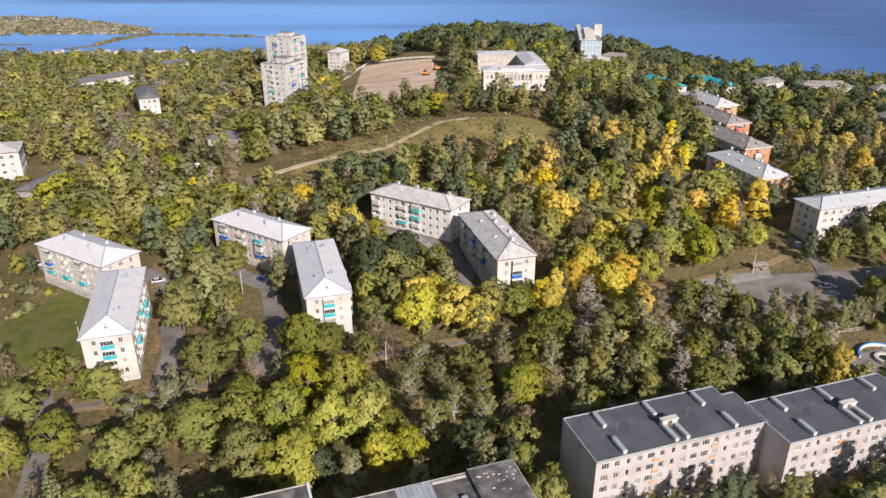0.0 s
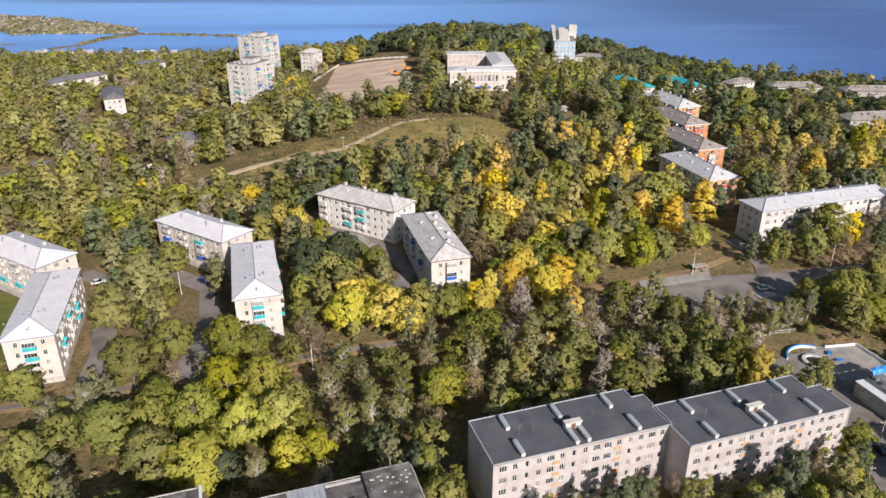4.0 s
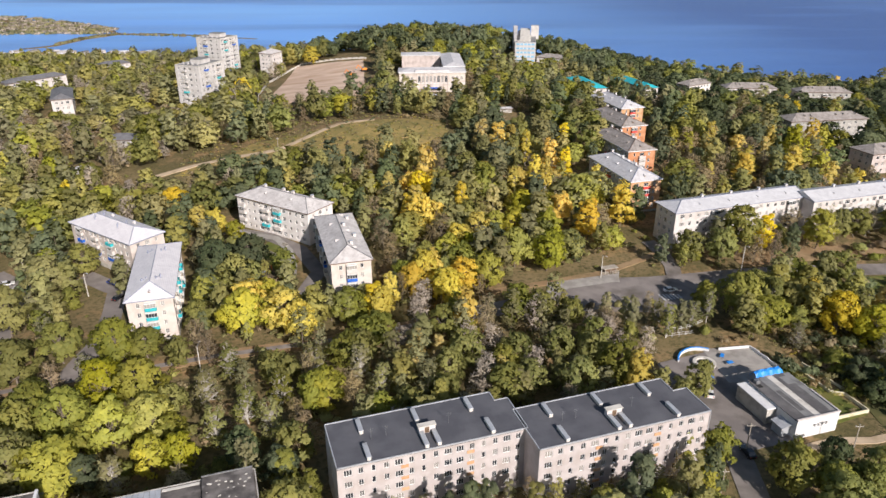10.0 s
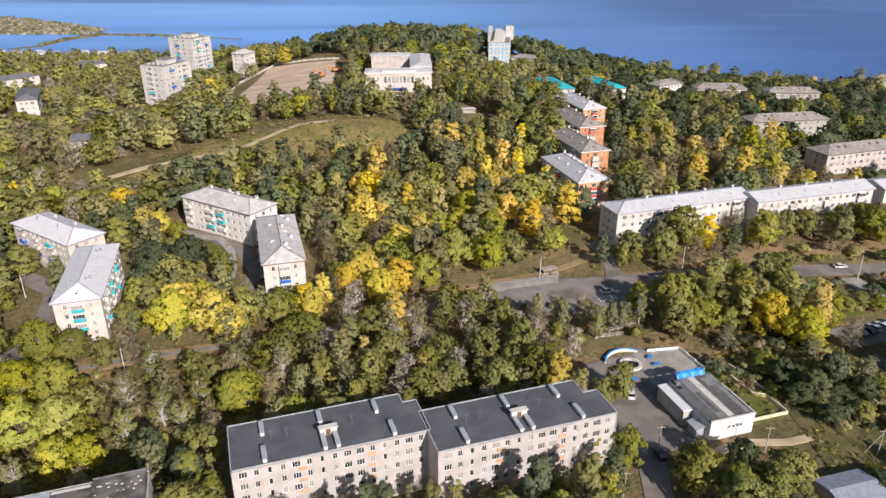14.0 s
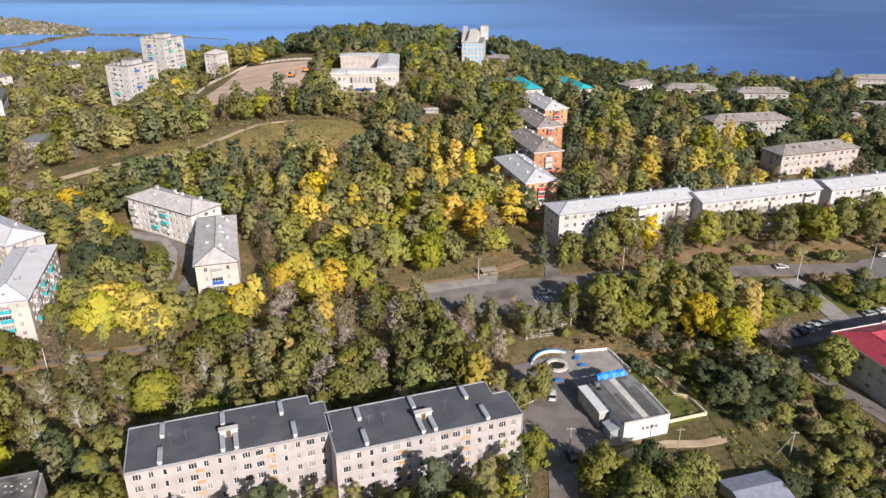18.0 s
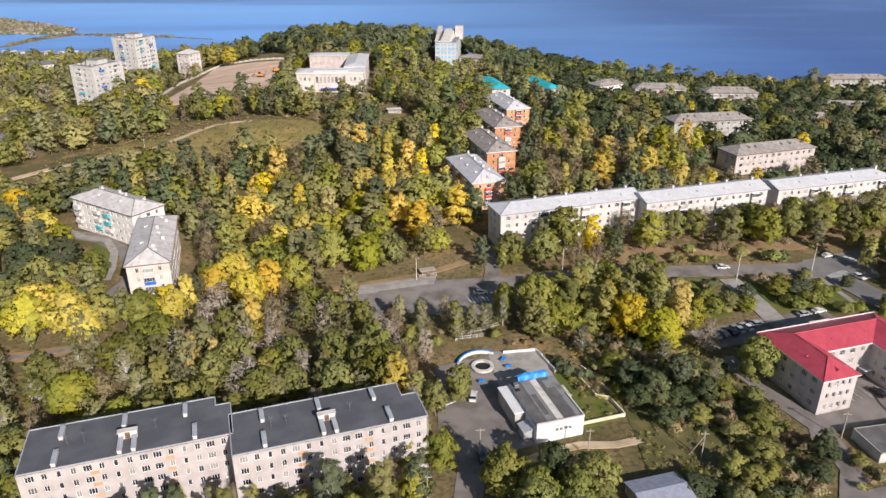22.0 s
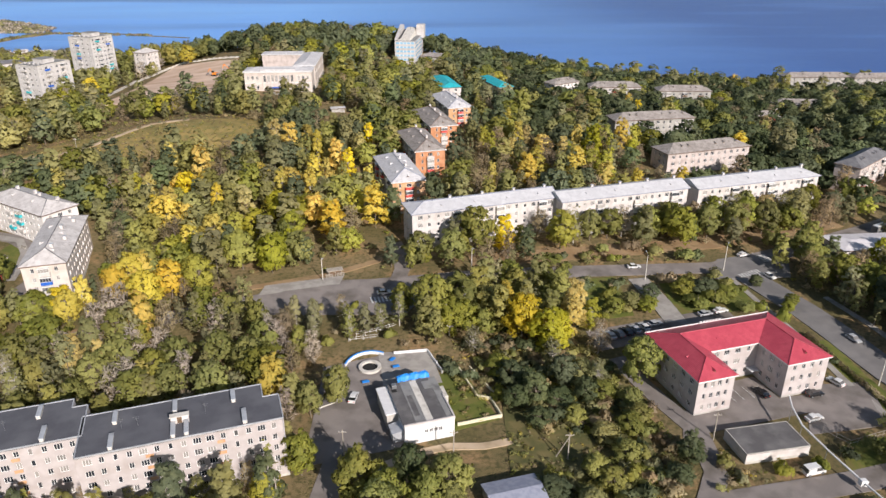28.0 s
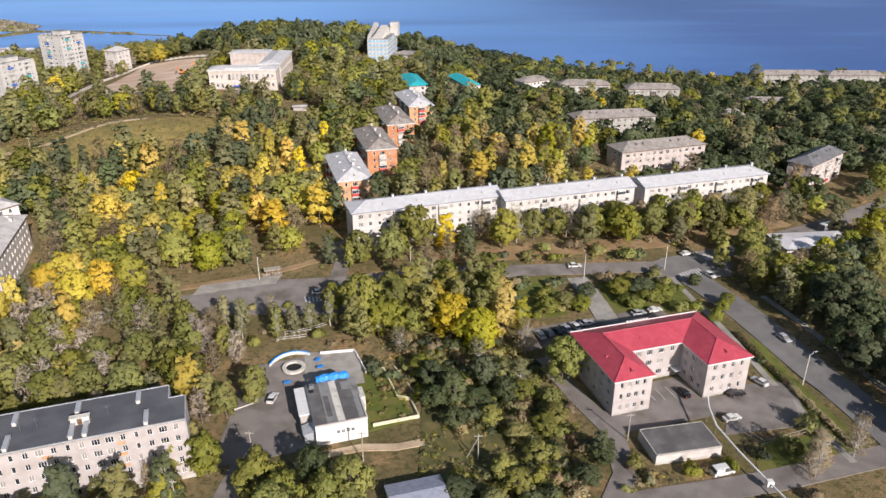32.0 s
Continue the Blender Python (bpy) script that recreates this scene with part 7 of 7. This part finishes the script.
for x, y, t in ((127.0, 157.0, 20), (126.0, 160.0, 60), (119.5, 151.0, 15)):
    b = thing("sales_stand", pose(x, y, lz(x, y) + 0.15, 0, 0, t), "small blue covered stand on the paved yard", "stand", "stands")
    part("table", Shape().bevel_box(-0.9, -0.5, 0.7, 0.9, 0.5, 0.85, 0.04), M["tarp_blue"], b)
    for px in (-0.8, 0.8):
        for py in (-0.4, 0.4):
            part("leg", Shape().tube((px, py, 0), (px, py, 0.7), 0.04, 0.04, 5), M["steel"], b)


def bench(x, y, turn):
    z = lz(x, y) + 0.1
    ob = thing("bench", pose(x, y, z, 0, 0, turn), "wooden bench with a back beside the path", "bench", "benches")
    for k in range(3):
        part("seat_slat", Shape().box(-1.2, -0.3 + 0.2 * k, 0.45, 1.2, -0.14 + 0.2 * k, 0.5), M["wood_grey"], ob)
    for k in range(2):
        part("back_slat", Shape().box(-1.2, 0.32, 0.65 + 0.22 * k, 1.2, 0.36, 0.8 + 0.22 * k), M["wood_grey"], ob)
    for px in (-1.0, 1.0):
        part("leg", Shape().box(px - 0.05, -0.3, 0, px + 0.05, 0.3, 0.446), M["concrete"], ob)
        part("back_post", Shape().box(px - 0.03, 0.364, 0, px + 0.03, 0.41, 1.05), M["steel"], ob)


for x, y, t in ((104.5, 203.4, 15), (108, 204.4, 15), (-5, 219, -30), (-2, 225, -30)):
    bench(x, y, t)
hut = thing("kiosk", pose(106.2, 204.6, lz(106.2, 204.6), 0, 0, 15), "low brown wooden shelter at the wood's edge", "kiosk")
part("wall", Shape().bevel_box(-2, 0, -0.4, 2, 1.6, 1.896, 0.03), M["wood_dark"], hut)
part("roof", Shape().bevel_box(-2.6, -0.5, 1.9, 2.6, 2.0, 2.1, 0.05), M["wood_grey"], hut)
for x in (-1.9, 0.0, 1.9):
    part("post", Shape().box(x - 0.08, -0.4, -0.4, x + 0.08, -0.24, 1.896), M["wood_grey"], hut)


def play_frame(x, y, turn, mat, label):
    """A low climbing frame: four posts, top rails and rungs."""
    ob = thing("climbing_frame", pose(x, y, lz(x, y) + 0.1, 0, 0, turn), label, "play equipment", "play equipment in the courtyard")
    for px in (-0.9, 0.9):
        for py in (-0.6, 0.6):
            part("post", Shape().tube((px, py, -0.3), (px, py, 2.0), 0.07, 0.07, 6), M[mat], ob)
        part("top_rail", Shape().tube((px, -0.6, 1.95), (px, 0.6, 1.95), 0.06, 0.06, 6), M[mat], ob)
    for k in range(4):
        part("rung", Shape().tube((-0.9, -0.6, 0.5 + 0.45 * k), (0.9, -0.6, 0.5 + 0.45 * k), 0.05, 0.05, 6), M[mat], ob)


for x, y, t, m, l in ((-4.4, 209.4, 20, "orange_paint", "orange metal climbing frame on courtyard grass"), (-8.0, 215.0, 60, "fence_cream", "pale yellow metal climbing frame on courtyard grass"), (0.5, 204.0, -20, "red_paint", "red metal climbing frame on courtyard grass")):
    play_frame(x, y, t, m, l)
pit = thing("sandpit", pose(-6.0, 206.5, lz(-6.0, 206.5) + 0.1, 0, 0, 15), "square sandpit with a painted wooden rim", "sandpit")
part("sand", Shape().box(-1.7, -1.7, -0.2, 1.7, 1.7, 0.15), M["sand"], pit)
for a in range(4):
    part("rim_board", Shape().bevel_box(-1.95, -1.95, -0.2, 1.95, -1.7, 0.35, 0.04), M["tarp_blue"], pit, at=pose(0, 0, 0, 0, 0, 90 * a))


def zebra(x, y, turn, n, length):
    ob = thing("pedestrian_crossing", pose(x, y, lz(x, y) + 0.30, 0, 0, turn), "worn white zebra crossing stripes on asphalt", "road marking", "crossings")
    for k in range(n):
        part("stripe", Shape().box((k - n / 2) * 1.1, -length / 2, -0.06, (k - n / 2) * 1.1 + 0.5, length / 2, 0.0), M["paint_line"], ob)


zebra(241.5, 206.5, 10, 8, 4.0)
zebra(250.5, 218.0, 100, 7, 3.6)
zebra(121.6, 190.6, 14, 6, 4.6)
for x, y, t in ((212.0, 143.6, 105), (214.8, 144.2, 105), (209.6, 142.9, 105)):
    m = thing("bay_marking", pose(x, y, lz(x, y) + 0.34, 0, 0, t), "white painted parking bay line", "road marking", "bay lines")
    part("line", Shape().box(-2.4, -0.07, -0.05, 2.4, 0.07, 0.0), M["paint_line"], m)


# ---- hoarding round the sandy pitch, and the digger in it
def hoarding(pts):
    ob = thing("hoarding", pose(0, 0, 0), "grey sheet hoarding along a building pitch", "fence")
    for (ax, ay), (bx, by) in zip(pts, pts[1:]):
        ang, ln = frame_of((ax, ay), (bx, by))
        n = max(1, round(ln / 5))
        for k in range(n):
            x, y = ax + (bx - ax) * k / n, ay + (by - ay) * k / n
            at = pose(x, y, lz(x, y), 0, 0, ang)
            part("panel", Shape().box(0.06, -0.04, -0.8, ln / n - 0.06, 0.04, 1.5), M["concrete_pale"], ob, at=at)
            part("post", Shape().box(-0.05, -0.08, -0.8, 0.05, 0.08, 1.7), M["steel"], ob, at=at)


hoarding([(-47, 398), (-56, 440), (-60, 490), (-52, 535), (-46, 552), (-20, 542), (4, 530)])


def digger(x, y, turn):
    ob = thing("excavator", pose(x, y, lz(x, y) + 0.4, 0, 0, turn), "orange tracked excavator on bare sand", "excavator")
    for s in (-1, 1):
        part("track", Shape().bevel_box(-1.9, s * 1.2 - 0.3, 0, 1.9, s * 1.2 + 0.3, 0.9, 0.25), M["rubber"], ob)
    part("body", Shape().bevel_box(-2.0, -1.4, 1.0, 1.2, 1.4, 2.2, 0.15), M["orange_paint"], ob)
    part("cab", Shape().bevel_box(0.0, 0.3, 2.2, 1.4, 1.4, 3.3, 0.12), M["car_glass"], ob)
    part("counterweight", Shape().bevel_box(-2.6, -1.3, 1.1, -2.0, 1.3, 2.0, 0.15), M["steel"], ob)
    part("boom", Shape().tube((1.2, -0.3, 1.8), (3.8, -0.3, 4.4), 0.32, 0.22, 6), M["orange_paint"], ob)
    part("stick", Shape().tube((3.8, -0.3, 4.4), (5.4, -0.3, 1.8), 0.22, 0.16, 6), M["orange_paint"], ob)
    part("bucket", Shape().prism([(5.0, -0.8), (5.9, -0.8), (5.9, 0.2), (5.0, 0.2)], 0.9, 1.8), M["steel"], ob)


digger(-2, 478, 160)
digger(5, 492, 200)

# ---------------------------------------------------------------- river: spit, marsh, boathouses, drowned bushes
shore_rng = random.Random(9)


def shoal(name, line, widths, label, top=0.9):
    """A low strip of land in the river."""
    s, m = Shape(), 5
    for i, ((x, y), w) in enumerate(zip(line, widths)):
        ax, ay = line[max(i - 1, 0)]
        bx, by = line[min(i + 1, len(line) - 1)]
        d = Vector((bx - ax, by - ay)).normalized()
        for k in range(m):
            u = k / (m - 1) - 0.5
            wob = shore_rng.uniform(0.9, 1.1)
            s.v.append((x - d.y * w * u * wob, y + d.x * w * u * wob, WATER + (-1.0, top * 0.7, top, top * 0.7, -1.0)[k]))
    for i in range(len(line) - 1):
        for k in range(m - 1):
            a = i * m + k
            s.f.append((a + 1, a, a + m, a + m + 1))
            s.m.append(0)
    tagged(new(name, s.data(name, M["ground"])), label, "land", kind="structure")


shoal("spit", [(-470, 950), (-445, 977), (-433, 1042), (-406, 1088), (-347, 1098), (-300, 1080), (-250, 1057), (-190, 1035)], [10, 16, 15, 14, 11, 9, 8, 5], "thin sandy spit in the river")
shoal("marsh", [(-420, 1118), (-470, 1130), (-540, 1165), (-640, 1205), (-760, 1240), (-900, 1270), (-1100, 1290)], [12, 70, 130, 200, 240, 260, 260], "flat reedy marsh island in the river", 1.4)
shoal("marsh", [(-535, 992), (-580, 994), (-660, 998)], [6, 14, 20], "small reedy islet", 0.9)
shoal("shore_strip", [(-560, 830), (-488, 842), (-456, 905), (-400, 905), (-335, 892), (-280, 885)], [22, 24, 22, 18, 16, 10], "low bank with boathouses", 3.0)
reeds, rindex = [], []
reed_rng = np.random.default_rng(4)
for k in range(1300):
    t = reed_rng.random()
    x, y = -430 - 560 * t, 1122 + 165 * t ** 0.8 + (reed_rng.random() - 0.5) * (50 + 200 * min(1, t * 2.5))
    lob = [(x, y, WATER + 1.0 + reed_rng.random(), 4 + 4 * reed_rng.random())]
    reeds.append(leaf_cloud(reed_rng, lob, 26, 1.5, 0.10))
    rindex.append(np.full(26, FAR_LEAVES.index(("twig", "sage", "straw", "twig")[k % 4])))
for k in range(130):
    t = reed_rng.random()
    x, y = np.interp(t, [0, 0.25, 0.5, 1], [-445, -433, -406, -250]), np.interp(t, [0, 0.25, 0.5, 1], [977, 1042, 1088, 1057])
    reeds.append(leaf_cloud(reed_rng, [(x, y, WATER + 1.0, 2.5 + 2 * reed_rng.random())], 12, 1.5, 0.5))
    rindex.append(np.full(12, FAR_LEAVES.index(("brown", "olive")[k % 2])))
tagged(new("reeds", spray_mesh("reeds", np.concatenate(reeds), [LEAF[n] for n in FAR_LEAVES], np.concatenate(rindex))), "brown-green reeds and scrub on the marsh", "reeds", kind="stuff")
for k in range(34):
    t = k / 33
    x, y = float(np.interp(t, [0, 0.3, 0.5, 1], [-520, -488, -456, -290])) + shore_rng.uniform(-5, 5), float(np.interp(t, [0, 0.3, 0.5, 1], [836, 846, 900, 886])) + shore_rng.uniform(-5, 5)
    b = thing("boathouse", pose(x, y, WATER + 2.2, 0, 0, shore_rng.uniform(0, 90)), "small pale boathouse on the river bank", "boathouse", "boathouses")
    w, d = shore_rng.uniform(6, 12), shore_rng.uniform(4, 6)
    part("wall", Shape().box(0, 0, -1, w, d, 2.6), M[shore_rng.choice(("plaster_grey", "concrete", "wood_grey", "plaster_white"))], b)
    s, hips = hip_roof(w, d, 0.3, 1.2, 0.12, True)
    part("roof", s, [M[shore_rng.choice(("roof_pale", "roof_brown", "roof_dark", "roof_slate"))], M["wood_dark"]], b, at=pose(0, 0, 2.6))
for x, y, r in ((329.4, 796, 5.0), (356, 794, 3.0), (372, 787, 5.0), (382, 778, 3.2), (400, 772, 3.5)):
    ob = thing("bush", pose(x, y, WATER - 0.55 * r), "drowned green bush standing in river water", "bush", "bushes in the river")
    part("crown", spray_mesh("crown", leaf_cloud(reed_rng, crown_lobes(reed_rng, "bush", r * 1.6, r), 260, 0.7), [LEAF["green"]]), None, ob)
    part("stem", Shape().tube((0, 0, -0.6), (0, 0, r * 0.8), 0.2, 0.08, 5), M["bark"], ob)


# ---- railings, hedge and wire fence
def railing(name, pts, h, mat, label, step=2.2, bars=2):
    ob = thing(name, pose(0, 0, 0), label, "fence", "railings")
    for (ax, ay), (bx, by) in zip(pts, pts[1:]):
        n = max(1, round(math.hypot(bx - ax, by - ay) / step))
        for k in range(n):
            p, q = [(ax + (bx - ax) * j / n, ay + (by - ay) * j / n) for j in (k, k + 1)]
            zp, zq = lz(*p), lz(*q)
            part("post", Shape().tube((*p, zp - 0.3), (*p, zp + h), 0.06, 0.05, 5), M[mat], ob)
            for j in range(bars):
                z = h * (0.45 + 0.5 * j / max(1, bars - 1))
                part("rail", Shape().tube((*p, zp + z), (*q, zq + z), 0.05, 0.05, 4), M[mat], ob)


railing("railing", [(115.5, 172.0), (121, 173.6), (126.5, 176.2)], 1.3, "trim_white", "white metal railing among thin trees")
railing("railing", [(113.6, 169.4), (121.7, 170.8)], 1.3, "trim_white", "white metal railing among thin trees")
railing("wire_fence", [(225.5, 129), (229, 124), (243, 128.5), (247.5, 121)], 1.7, "wood_grey", "thin wire fence on pale posts round orchard grass", 2.6, 2)
hedge_lobes = []
for (ax, ay), (bx, by) in zip([(241.2, 168), (244.2, 152), (246.6, 137), (248.6, 122)], [(244.2, 152), (246.6, 137), (248.6, 122)]):
    for k in range(14):
        x, y = ax + (bx - ax) * k / 14 + reed_rng.normal() * 0.15, ay + (by - ay) * k / 14
        hedge_lobes.append((x, y, lz(x, y) + 0.55, 0.75 + 0.2 * reed_rng.random()))
hedge = thing("hedge", pose(0, 0, 0), "low brownish-green roadside hedge", "hedge")
hq = leaf_cloud(reed_rng, hedge_lobes, 2600, 0.24, 0.9)
part("foliage", spray_mesh("foliage", hq, [LEAF["olive"], LEAF["brown"]], (reed_rng.random(len(hq)) < 0.5).astype(int)), None, hedge)
power_pole(-19.5, 311.5, 6.5)
